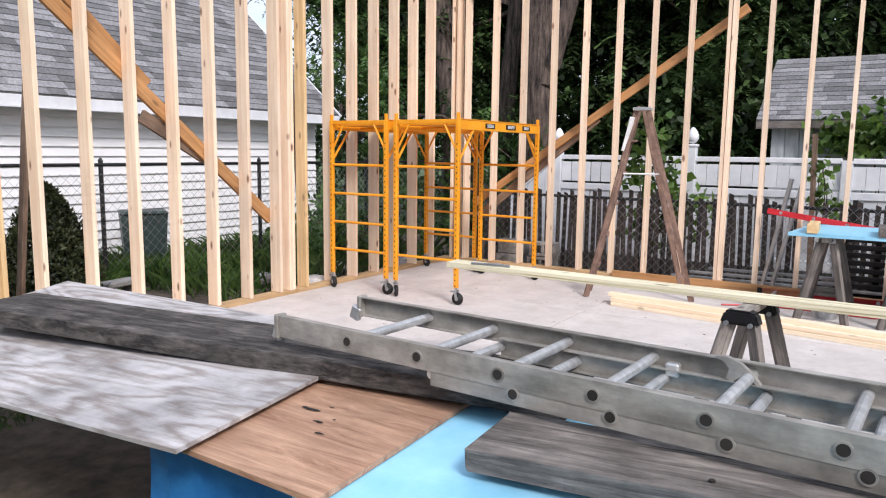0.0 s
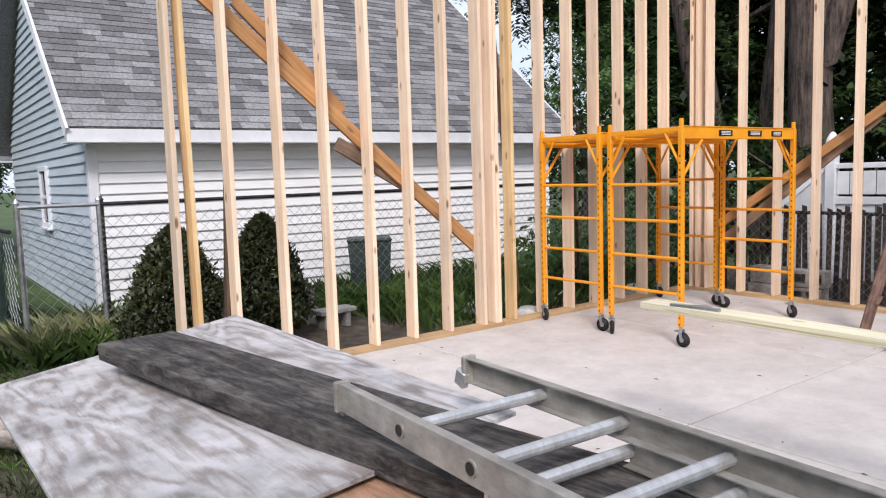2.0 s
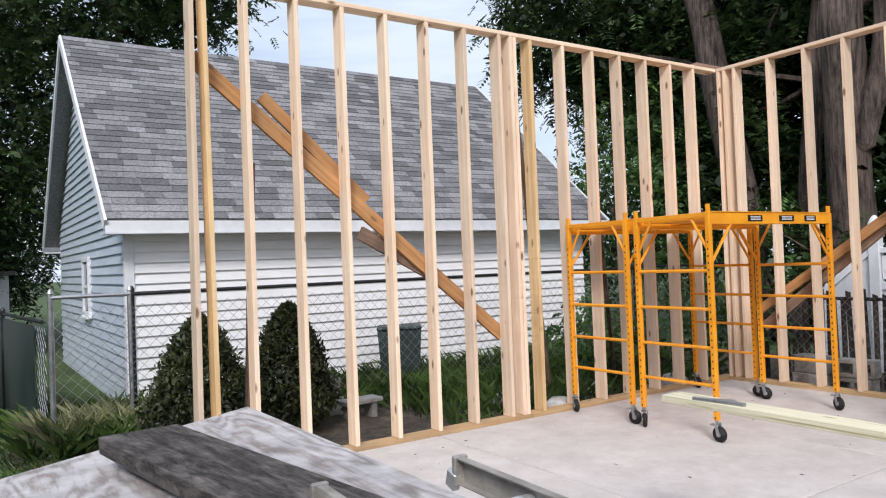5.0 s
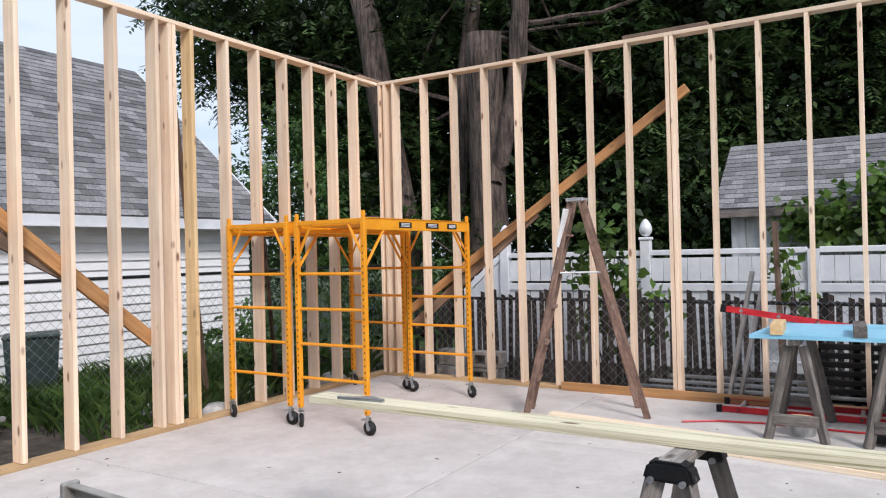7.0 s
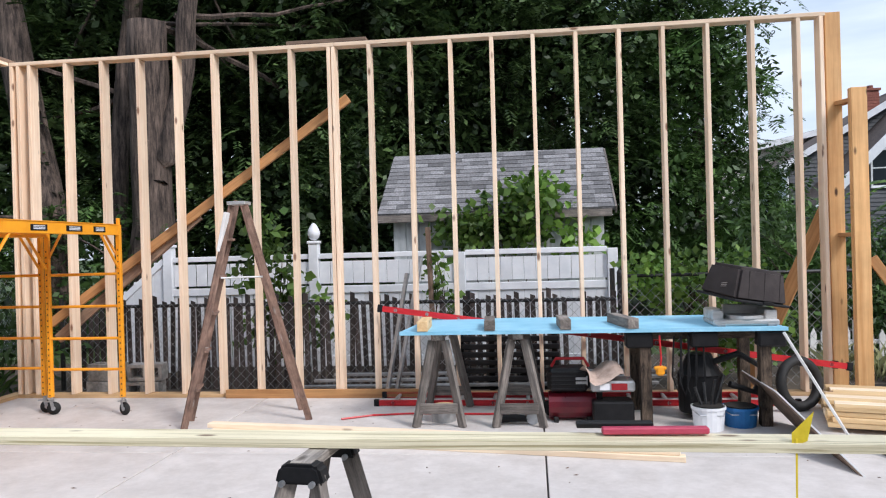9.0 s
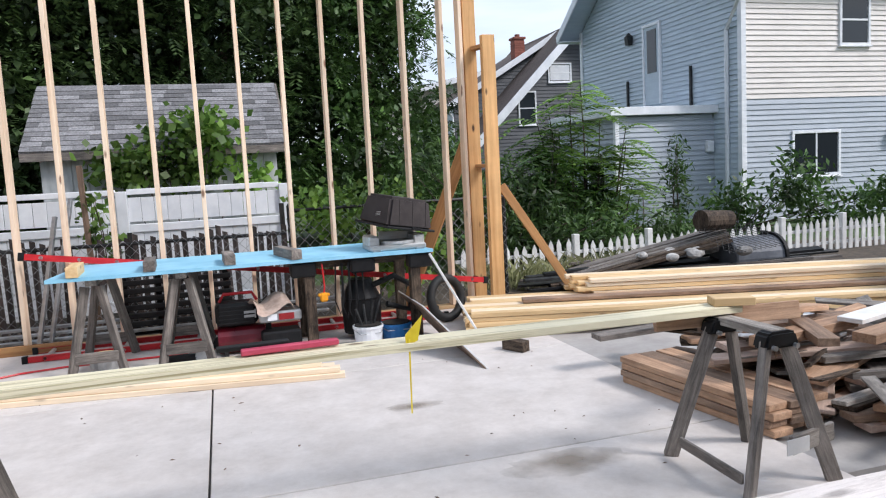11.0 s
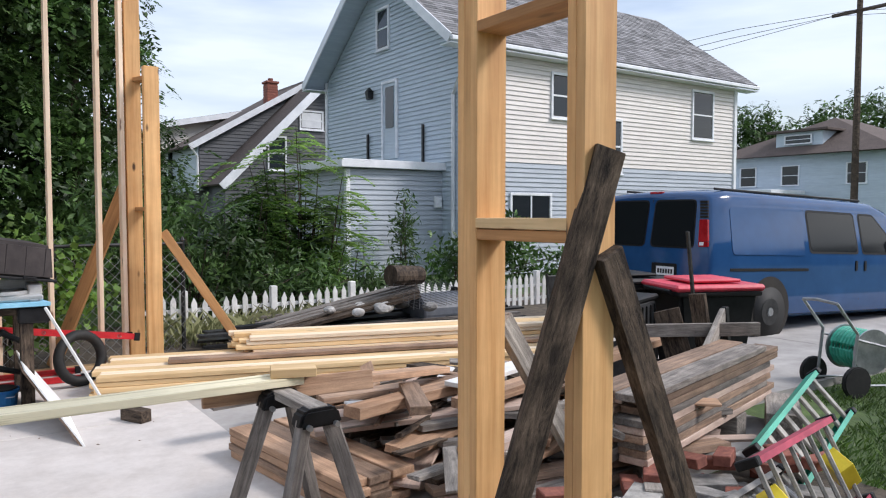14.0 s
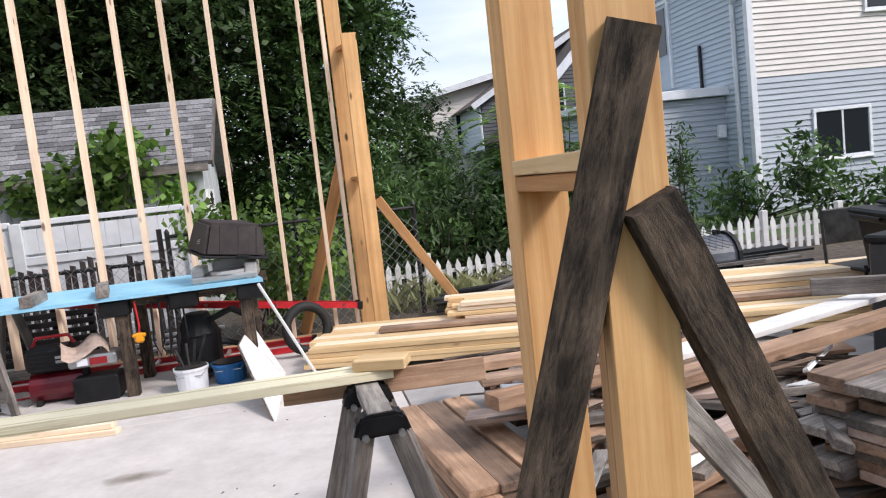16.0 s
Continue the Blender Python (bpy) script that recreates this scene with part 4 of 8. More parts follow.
siding(hd, (DX0, DY, 0), (1, 0, 0), (0, -1, 0), DX1 - DX0, -0.4, DR, SIDE_DARK, 0.16, left=lambda z: max(0, (z - DE) / dsl), right=lambda z: max(0.1, DXC - DX0 + (DR - z) / dsl if z > DE else DX1 - DX0))
for sgn in (-1, 1):
    ex, ez = DXC + sgn * (DXC - DX0 + 0.35), DE - 0.35 * dsl + 0.12
    part("roof_deck", link_mesh("roof_deck", *slab_quad((ex, DY - 0.7, ez), (ex, DY + 7.5, ez), (DXC, DY + 7.5, DR + 0.12), (DXC, DY - 0.7, DR + 0.12), 0.09 * sgn), SHINGLE_BROWN), SHINGLE_BROWN, hd, "dark shingle roof slope")
    part("rake_board", board_mesh(math.hypot(ex - DXC, DR + 0.12 - ez), 0.05, 0.34, WHITEPVC), WHITEPVC, hd, "white rake board", along((ex, DY - 0.72, ez - 0.14), (DXC, DY - 0.72, DR - 0.02)))
# long shallow dormer on its west slope, set back from the gable
QX, QZ, QY = 15.9, 4.45, DY + 2.2
qsl = (DR - 0.1 - QZ) / (DXC - QX)
part("dormer_wall", prism([(QX + 0.5, 2.4), (DXC, DR - 0.5), (QX + 0.5, QZ + 0.05)], 4.0), SIDE_DARK, hd, m=Matrix.Translation((0, QY + 2.0, 0)))
siding(hd, (QX + 0.5, QY - 0.02, 0), (1, 0, 0), (0, -1, 0), 5.0, 2.5, DR - 0.4, SIDE_DARK, 0.16, left=lambda z: max(0.0, (z - QZ - 0.1) / qsl), right=lambda z: max(0.05, min(5.0, (z - 2.4) / dsl + 0.4)))
part("dormer_roof", link_mesh("dormer_roof", *slab_quad((QX, QY - 0.35, QZ), (QX, QY + 4.3, QZ), (DXC, QY + 4.3, DR + 0.05), (DXC, QY - 0.35, DR + 0.05), -0.1), SHINGLE_BROWN), SHINGLE_BROWN, hd, "dark shallow dormer roof")
part("dormer_rake", board_mesh(math.hypot(DXC - QX, DR - QZ), 0.05, 0.26, WHITEPVC), WHITEPVC, hd, "white dormer rake board", along((QX, QY - 0.37, QZ - 0.1), (DXC, QY - 0.37, DR - 0.05)))
part("dormer_end", box(0.06, 4.0, 1.9, 0.0), SIDE_SHADE_BLUE, hd, "pale blue dormer end wall", Matrix.Translation((QX + 0.45, QY + 2.0, 3.45)))
siding(hd, (QX + 0.42, QY + 4.0, 0), (0, -1, 0), (-1, 0, 0), 4.0, 2.5, QZ, SIDE_SHADE_BLUE, 0.16)
part("downspout", tube_bm([(QX + 0.1, QY - 0.3, QZ - 0.12), (QX + 0.4, QY - 0.1, QZ - 0.5), (QX + 0.4, QY - 0.1, 2.4)], 0.05, 6), WHITEPVC, hd)
chim = part("chimney", box(0.50, 0.50, 1.9, 0.01), BRICK, hd, "red brick chimney", Matrix.Translation((19.85, DY + 2.6, 6.65)))
for k in range(12):
    part("brick_course", box(0.52, 0.52, 0.085, 0.006), BRICK, chim, m=Matrix.Translation((0, 0, -0.55 + 0.115 * k)))
part("chimney_cap", box(0.62, 0.62, 0.10, 0.01), BRICK, chim, m=Matrix.Translation((0, 0, 0.92)))
part("flue", tube_bm([(0, 0, 0.95), (0, 0, 1.12)], 0.12, 10), BRICK, chim)
window(hd, (19.08, DY, 4.1), *WS, 0.72, 1.35)
blind = window(hd, (20.7, DY, 5.62), *WS, 1.0, 0.72)
part("blind", box(0.94, 0.012, 0.66, 0.0), WHITEPVC, blind, "closed white blind", Matrix.Translation((0, 0.034, 0)))

# pale house furthest back
hp = thing("pale_house", "distant pale-sided house with a low white gable", "house")
part("wall", prism([(14.2, -0.5), (22.0, -0.5), (22.0, 6.9), (14.2, 5.2)], 6.0), SIDE_CREAM, hp, m=Matrix.Translation((0, 32.0, 0)))
siding(hp, (14.2, 28.98, 0), (1, 0, 0), (0, -1, 0), 7.8, 0.0, 5.1, SIDE_CREAM, 0.2)
siding(hp, (16.4, 28.98, 0), (1, 0, 0), (0, -1, 0), 5.4, 5.1, 6.3, SIDE_CREAM, 0.2, left=lambda z: (z - 5.1) * 2.6)
part("roof_deck", link_mesh("roof_deck", *slab_quad((13.6, 28.5, 5.35), (22.4, 28.5, 7.25), (22.4, 35.4, 7.25), (13.6, 35.4, 5.35), 0.12), SHINGLE_BROWN), SHINGLE_BROWN, hp)
part("roof_edge", board_mesh(9.0, 0.1, 0.26, WHITEPVC), WHITEPVC, hp, "white fascia", along((13.6, 28.45, 5.2), (22.4, 28.45, 7.1)))
window(hp, (16.6, 28.95, 3.7), *WS, 0.95, 1.5)
window(hp, (19.4, 28.95, 3.7), *WS, 0.95, 1.5)

# wooden shed beyond the white fence
shed = thing("garden_shed", "weathered grey wooden shed with a shingle roof overgrown by vines", "shed")
SX0, SX1, SY0, SYR, SZE, SZR = 3.52, 6.62, 3.75, 5.1, 2.12, 3.06
SY1 = 2 * SYR - SY0
part("wall", prism([(SY0, GZ), (SY1, GZ), (SY1, SZE), (SYR, SZR), (SY0, SZE)], SX1 - SX0 - 0.04), SHEDWALL, shed, m=Matrix.Translation(((SX0 + SX1) / 2, 0, 0)) @ Matrix.Rotation(radians(90), 4, 'Z'))
x = SX0
while x < SX1 - 0.05:
    part("shed_board", box(0.19, 0.022, SZE - GZ, 0.004), SHEDWALL, shed, m=Matrix.Translation((x + 0.1, SY0 - 0.011, (SZE + GZ) / 2)))
    x += 0.2
y = SY0
while y < SY1 - 0.05:
    zt = SZE + (SZR - SZE) * (1 - abs(y + 0.1 - SYR) / (SYR - SY0))
    part("shed_board", box(0.022, 0.19, zt - GZ, 0.004), SHEDWALL, shed, m=Matrix.Translation((SX1 - 0.008, y + 0.1, (zt + GZ) / 2)))
    y += 0.2
for sgn in (-1, 1):
    ly, lz = SYR + sgn * (SYR - SY0 + 0.2), SZE - 0.2 * (SZR - SZE) / (SYR - SY0) + 0.06
    part("roof_deck", link_mesh("roof_deck", *slab_quad((SX0 - 0.2, ly, lz), (SX1 + 0.25, ly, lz), (SX1 + 0.25, SYR, SZR + 0.06), (SX0 - 0.2, SYR, SZR + 0.06), -0.05 * sgn), SHINGLE), SHINGLE, shed)
    if sgn < 0:
        shingles(shed, (SX0 - 0.2, ly, lz + 0.004), (SX1 + 0.25, ly, lz + 0.004), (SX0 - 0.2, SYR, SZR + 0.064), 0.13, 0.30, 0, seed=7)
    part("fascia", box(SX1 - SX0 + 0.4, 0.03, 0.11, 0.004), GREYWOOD, shed, m=Matrix.Translation(((SX0 + SX1) / 2, ly, lz - 0.07)))
    part("rake_board", board_mesh(math.hypot(ly - SYR, SZR - lz), 0.03, 0.12, GREYWOOD), GREYWOOD, shed, m=along((SX1 + 0.26, ly, lz - 0.04), (SX1 + 0.26, SYR, SZR + 0.0)))
dr = part("shed_door", box(0.03, 0.9, 1.75, 0.004), WHITEPAINT, shed, "white shed door with an arched fan light", Matrix.Translation((SX1 + 0.02, 4.9, GZ + 0.9)))
for k in range(7):
    a = math.pi * k / 6
    part("fan_bar", board_mesh(0.2, 0.02, 0.015, HOLE), HOLE, dr, m=along((0.02, 0.05 * math.cos(a), 0.62 + 0.05 * math.sin(a)), (0.02, 0.22 * math.cos(a), 0.62 + 0.2 * math.sin(a))))

# houses across the street, south-east
hf = thing("street_house", "distant grey two-storey house with a dark hipped roof", "house",
           Matrix.Translation((8, -7, 0)) @ Matrix.Diagonal((1.5, 1.5, 1.0, 1.0)) @ Matrix.Translation((-8, 7, 0)))
FX, FY = 50.0, 14.2
part("wall", box(9, 9, 6.6, 0.0), SIDE_CREAM, hf, m=Matrix.Translation((FX, FY, 3.0)))
siding(hf, (FX - 4.52, FY + 4.5, 0), (0, -1, 0), (-1, 0, 0), 9, 0, 6.3, SIDE_SHADE_BLUE, 0.25)
siding(hf, (FX - 4.5, FY - 4.52, 0), (1, 0, 0), (0, -1, 0), 9, 0, 6.3, SIDE_CREAM, 0.25)
part("roof", link_mesh("roof", [(FX - 5.3, FY - 5.3, 6.2), (FX + 5.3, FY - 5.3, 6.2), (FX + 5.3, FY + 5.3, 6.2), (FX - 5.3, FY + 5.3, 6.2), (FX - 1, FY, 9.6), (FX + 1, FY, 9.6)],
     [(0, 1, 5, 4), (1, 2, 5), (2, 3, 4, 5), (3, 0, 4), (3, 2, 1, 0)], SHINGLE_BROWN), SHINGLE_BROWN, hf)
part("dormer", prism([(-1.3, 0), (1.3, 0), (1.3, 1.2), (-1.3, 1.2)], 2.6), SIDE_SHADE_BLUE, hf, m=Matrix.Translation((FX - 3.0, FY + 0.2, 6.9)) @ Matrix.Rotation(radians(90), 4, 'Z'))
part("dormer_roof", box(3.2, 3.4, 0.2, 0.02), SHINGLE_BROWN, hf, m=Matrix.Translation((FX - 3.0, FY + 0.2, 8.2)))
for yy in (FY - 3.0, FY + 0.5, FY + 3.0):
    window(hf, (FX - 4.52, yy, 4.6), *WW, 0.9, 1.5)
for xx in (FX - 2.6, FX + 0.8):
    window(hf, (xx, FY - 4.52, 4.6), *WS, 0.9, 1.5)
    window(hf, (xx, FY - 4.52, 1.8), *WS, 0.9, 1.5)
window(hf, (FX - 4.35, FY + 0.2, 7.5), *WW, 1.4, 0.6)
part("porch", box(3.2, 7, 0.3, 0.02), WHITEPVC, hf, m=Matrix.Translation((FX - 6.4, FY + 3.0, 3.2)))
part("porch_wall", box(2.6, 6.5, 3.0, 0.02), SIDE_GREY, hf, m=Matrix.Translation((FX - 6.0, FY + 3.0, 1.5)))
hg = thing("street_house", "distant house edge with a dark roof beside a utility pole", "house")
part("wall", box(9, 8, 6.0, 0.0), SIDE_SHADE_BLUE, hg, m=Matrix.Translation((46.0, 3.0, 3.0)))
part("roof", link_mesh("roof", [(41, -1.5, 5.9), (51, -1.5, 5.9), (51, 7.5, 5.9), (41, 7.5, 5.9), (45, 3, 9), (47, 3, 9)], [(0, 1, 5, 4), (1, 2, 5), (2, 3, 4, 5), (3, 0, 4), (3, 2, 1, 0)], SHINGLE_BROWN), SHINGLE_BROWN, hg)
window(hg, (41.48, 5.5, 4.4), *WW, 0.9, 1.4)
pole = thing("utility_pole", "dark wooden utility pole with sagging wires", "utility pole", pose(40.0, 8.6, 0))
part("shaft", tube_bm([(0, 0, -0.2), (0.1, 0, 11.5)], 0.17, 8, None, 0.12), DARKWOOD, pole)
part("crossarm", box(0.12, 2.4, 0.14, 0.01), DARKWOOD, pole, m=Matrix.Translation((0.1, 0, 10.3)))
for k, (dy, z1) in enumerate(((-1.1, 7.6), (0.0, 7.2), (1.1, 8.0))):
    part("wire", tube_bm([(0.1, dy, 10.3), (-6, 2.5 + dy * 0.6, 9.0 - k * 0.3), (-11, 5.0 + dy * 0.3, z1)], 0.011, 4), DKMETAL, pole)
    part("wire", tube_bm([(0.1, dy, 10.3), (4, -9 + dy, 9.5), (8, -18 + dy, 10.2)], 0.011, 4), DKMETAL, pole)

# white house across the west lawn
hl = thing("lawn_house", "white-sided house wall half hidden by hanging foliage", "house")
part("wall", box(6.0, 6.4, 3.6, 0.0), SIDE_WHITE, hl, m=Matrix.Translation((-16.03, -11.4, 1.7)))
siding(hl, (-13.0, -14.6, 0), (0, 1, 0), (1, 0, 0), 6.4, GZ, 3.5, SIDE_WHITE, 0.125)
siding(hl, (-19.0, -8.2, 0), (1, 0, 0), (0, 1, 0), 6.0, GZ, 3.5, SIDE_WHITE, 0.125)
part("corner_trim", box(0.12, 0.12, 3.6, 0.004), WHITEPVC, hl, m=Matrix.Translation((-13.0, -8.2, 1.7)))
part("roof_deck", link_mesh("roof_deck", *slab_quad((-12.5, -15.0, 3.4), (-12.5, -7.8, 3.4), (-16.0, -7.8, 5.4), (-16.0, -15.0, 5.4), 0.1), SHINGLE_BROWN), SHINGLE_BROWN, hl)
window(hl, (-13.0, -9.45, 1.75), (0, 1, 0), (1, 0, 0), 0.85, 1.2)
window(hl, (-13.0, -12.2, 1.75), (0, 1, 0), (1, 0, 0), 0.85, 1.2)
hs2 = thing("garden_shed", "small white shed beyond the lawn", "shed")
part("wall", box(1.6, 1.2, 1.7, 0.01), WHITEPVC, hs2, m=Matrix.Translation((-15.2, -7.2, 0.75)))
part("roof", box(1.9, 1.5, 0.1, 0.02), SHINGLE, hs2, m=Matrix.Translation((-15.2, -7.2, 1.65)))
for k in range(2):
    gc = thing("garden_chair", "black metal garden chair on the far lawn", "chair", pose(-11.9, -9.0 - 0.75 * k, GZ, 0, 0, 25 - 60 * k), "garden chairs")
    for x, y, z in ((-0.2, -0.2, 0.44), (0.2, -0.2, 0.44), (-0.2, 0.2, 0.9), (0.2, 0.2, 0.9)):
        part("leg", tube_bm([(x, y, 0), (x, y, z)], 0.016, 6), DKMETAL, gc)
    part("seat", box(0.46, 0.46, 0.03, 0.01), DKMETAL, gc, m=Matrix.Translation((0, 0, 0.44)))
    for j in range(5):
        part("back_bar", box(0.02, 0.015, 0.42, 0.003), DKMETAL, gc, m=Matrix.Translation((-0.16 + 0.08 * j, 0.2, 0.68)))

# unseen plain wall added behind the camera; closes the place, darkens van reflections
solo("wall_south", box(90, 0.3, 6.5, 0.0), SIDE_DARK, "plain dark unseen wall added to the south to darken reflections", "wall", Matrix.Translation((12, -24, 3.0)), kind="structure")

# ---- fences ----
def chain_mesh(length, height, step=0.06, r=0.0016):
    """Woven zigzag wires in the plane x-z, as thin flat-sided strands."""
    rows = int(height / step)
    vs, fs = [], []
    x = 0.0
    flip = 0
    while x < length:
        for k in range(rows):
            xa = x + (step / 2 if (k + flip) % 2 else -step / 2) * 0.98
            xb = x + (step / 2 if (k + 1 + flip) % 2 else -step / 2) * 0.98
            za, zb = k * step, (k + 1) * step
            y = 0.002 * (1 if k % 2 else -1)
            i = len(vs)
            for px, pz in ((xa, za), (xb, zb)):
                vs += [(px - r * 1.4, y - r, pz), (px + r * 1.4, y - r, pz), (px, y + r, pz)]
            fs += [(i, i + 1, i + 4, i + 3), (i + 1, i + 2, i + 5, i + 4), (i + 2, i, i + 3, i + 5)]
        x += step
        flip ^= 1
    return vs, fs


def chain_fence(a, b, height, label, post_step=2.4, mat_post=STEEL, r=0.0022, first=True):
    a, b = Vector((*a, GZ)), Vector((*b, GZ))
    length = (b - a).length
    ang = math.degrees(math.atan2(b.y - a.y, b.x - a.x))
    f = thing("chain_link_fence", label, "fence", pose(a.x, a.y, GZ, 0, 0, ang))
    part("mesh", link_mesh("mesh", *chain_mesh(length, height - 0.06, r=r), STEEL), STEEL, f, "galvanised woven wire mesh")
    n = max(1, round(length / post_step))
    for k in range(0 if first else 1, n + 1):
        part("post", tube_bm([(length * k / n, 0.03, -0.1), (length * k / n, 0.03, height + 0.04)], 0.026, 8), mat_post, f)
        part("post_cap", tube_bm([(length * k / n, 0.03, height + 0.04), (length * k / n, 0.03, height + 0.08)], 0.032, 8, None, 0.008), mat_post, f)
    part("top_rail", tube_bm([(0, 0.02, height), (length, 0.02, height)], 0.019, 8), DKMETAL if mat_post is DKMETAL else mat_post, f, "top rail")
    return f


chain_fence((-2.28, -6.14), (-2.28, 3.4), 1.42, "galvanised chain-link fence with a dark top rail", 2.65, DKMETAL)
chain_fence((-2.28, -6.85), (-2.28, -6.16), 1.42, "short galvanised chain-link panel at the fence corner", 0.7, STEEL)
chain_fence((-2.35, -6.9), (-12.0, -7.7), 1.2, "low chain-link fence with a dark top rail across the lawn", 2.4, DKMETAL, first=False)
part("gate_screen", box(3.2, 0.01, 1.1, 0.0), GREENBIN, bpy.data.objects["chain_link_fence.002"], "dark green privacy screen", Matrix.Translation((2.0, 0.03, 0.6)))
# slatted chain-link to the north
fn = thing("slatted_fence", "old chain-link fence woven with dark brown slats", "fence")
slat_shared = [link_mesh("slat", *(lambda h: ([(-0.03, -0.004, 0), (0.03, -0.004, 0), (0.03, 0.004, 0), (-0.03, 0.004, 0), (-0.028, -0.004, h), (0.028, -0.004, h - 0.02), (0.028, 0.004, h - 0.02), (-0.028, 0.004, h)],
               [(0, 1, 5, 4), (1, 2, 6, 5), (2, 3, 7, 6), (3, 0, 4, 7), (4, 5, 6, 7)]))(1.02 + 0.035 * k), SLAT) for k in range(4)]
x = 0.1
while x < 6.55:
    if random.random() > 0.05:
        part("slat", slat_shared[random.randrange(4)], SLAT, fn, m=pose(x, 0.9 + random.uniform(-0.004, 0.004), GZ + 0.02, 0, random.uniform(-1.6, 1.6), random.uniform(-8, 8)))
    x += 0.088
part("mesh", link_mesh("mesh", *chain_mesh(6.6, 1.05, r=0.0022), STEEL), STEEL, fn, "galvanised wire mesh", Matrix.Translation((0.0, 0.88, GZ + 0.02)))
part("top_rail", tube_bm([(-0.2, 0.9, 0.92), (6.55, 0.9, 0.90)], 0.02, 8), DKMETAL, fn)
for x in (-0.1, 2.4, 4.9, 6.52):
    part("post", tube_bm([(x, 0.93, GZ - 0.1), (x, 0.93, 1.02 if x < 6 else 1.24)], 0.028, 8), DKMETAL, fn)
chain_fence((6.6, 0.9), (9.3, 1.1), 1.25, "black chain-link fence overgrown with vines", 1.35, DKMETAL)
# white vinyl fence
fv = thing("vinyl_fence", "white vinyl panel fence with ball-capped posts", "fence")
pick = bm_mesh("panel_board", box(0.148, 0.024, 1.0, 0.004), WHITEPVC)
pick_top = bm_mesh("panel_board", box(0.148, 0.024, 0.30, 0.004), WHITEPVC)
posts = (0.65, 2.72, 4.70, 6.66)
for x in posts:
    tall = x in (0.65, 2.72)
    part("post", box(0.13, 0.13, 1.72 if tall else 1.56, 0.006), WHITEPVC, fv, m=Matrix.Translation((x, 2.2, GZ + (0.86 if tall else 0.78))))
    if x < 4:
        part("post_cap", box(0.16, 0.16, 0.04, 0.008), WHITEPVC, fv, m=Matrix.Translation((x, 2.2, GZ + 1.74)))
        fin = bmesh.new()
        bmesh.ops.create_uvsphere(fin, u_segments=14, v_segments=10, radius=0.085)
        for v in fin.verts:
            v.co.z = v.co.z * 1.1 + (0.05 * max(0, v.co.z / 0.085) ** 4)
        part("ball_cap", fin, WHITEPVC, fv, "white ball finial", Matrix.Translation((x, 2.2, GZ + 1.86)), True)
for a, b in zip(posts, posts[1:]):
    for z, h in ((GZ + 1.55, 0.07), (GZ + 1.10, 0.10), (GZ + 0.14, 0.14)):
        part("rail", box(b - a - 0.13, 0.05, h, 0.006), WHITEPVC, fv, m=Matrix.Translation(((a + b) / 2, 2.19, z)))
    n = int((b - a - 0.13) / 0.152)
    for k in range(n):
        xx = a + 0.065 + (b - a - 0.13) * (k + 0.5) / n
        part("panel_board", pick, WHITEPVC, fv, m=pose(xx, 2.2, GZ + 0.64, 0, random.uniform(-0.2, 0.2), 0))
        part("panel_board", pick_top, WHITEPVC, fv, m=pose(xx, 2.2, GZ + 1.33, 0, random.uniform(-0.2, 0.2), 0))
for k in range(5):
    part("panel_board", box(0.148, 0.024, 1.42 - 0.13 * k, 0.004), WHITEPVC, fv, m=Matrix.Translation((0.50 - 0.152 * k, 2.2, GZ + 0.10 + 0.71 - 0.065 * k)))
part("rail", board_mesh(0.95, 0.05, 0.08, WHITEPVC), WHITEPVC, fv, m=along((0.6, 2.19, 1.46), (-0.18, 2.19, 0.80)))
# white picket fence to the east
fp = thing("picket_fence", "low white picket fence with pointed pickets", "fence")
pk = bm_mesh("picket", prism([(-0.035, 0), (0.035, 0), (0.035, 0.46), (0.0, 0.54), (-0.035, 0.46)], 0.02), WHITEPAINT)
for k in range(56):
    x = 9.0 + k * 0.135
    z = GZ - 0.02 + 0.03 * math.sin(k * 0.7)
    if k % 9 != 4:
        part("picket", pk, WHITEPAINT, fp, m=pose(x, 2.0 + 0.004 * math.sin(k), z, 0, random.uniform(-2.5, 2.5), 0))
    else:
        part("post", box(0.09, 0.09, 0.62, 0.006), WHITEPAINT, fp, m=Matrix.Translation((x, 2.03, z + 0.3)))
for z in (0.02, 0.24):
    part("rail", box(7.6, 0.03, 0.05, 0.004), WHITEPAINT, fp, m=Matrix.Translation((12.7, 2.03, z)))


# ---- trees and plants ----
def branch_line(a, b, bend, rng, n=6):
    a, b = np.array(a, float), np.array(b, float)
    off = rng.normal(size=3) * bend
    return [tuple(a + (b - a) * t + off * math.sin(math.pi * t) + rng.normal(size=3) * bend * 0.12 * (0 < t < 1)) for t in np.linspace(0, 1, n)]


def trunk_bm(points, r0, r1, sides=14, bm=None):
    bm = tube_bm(points, r0, sides, bm, r1)
    return bm


def rough_up(bm, amp, freq=3.0):
    for v in bm.verts:
        d = noise.noise(Vector((v.co.x * freq, v.co.y * freq, v.co.z * 0.9)))
        v.co.x += d * amp
        v.co.y += noise.noise(Vector((v.co.y * freq, v.co.z * 0.9, v.co.x * freq))) * amp
    return bm


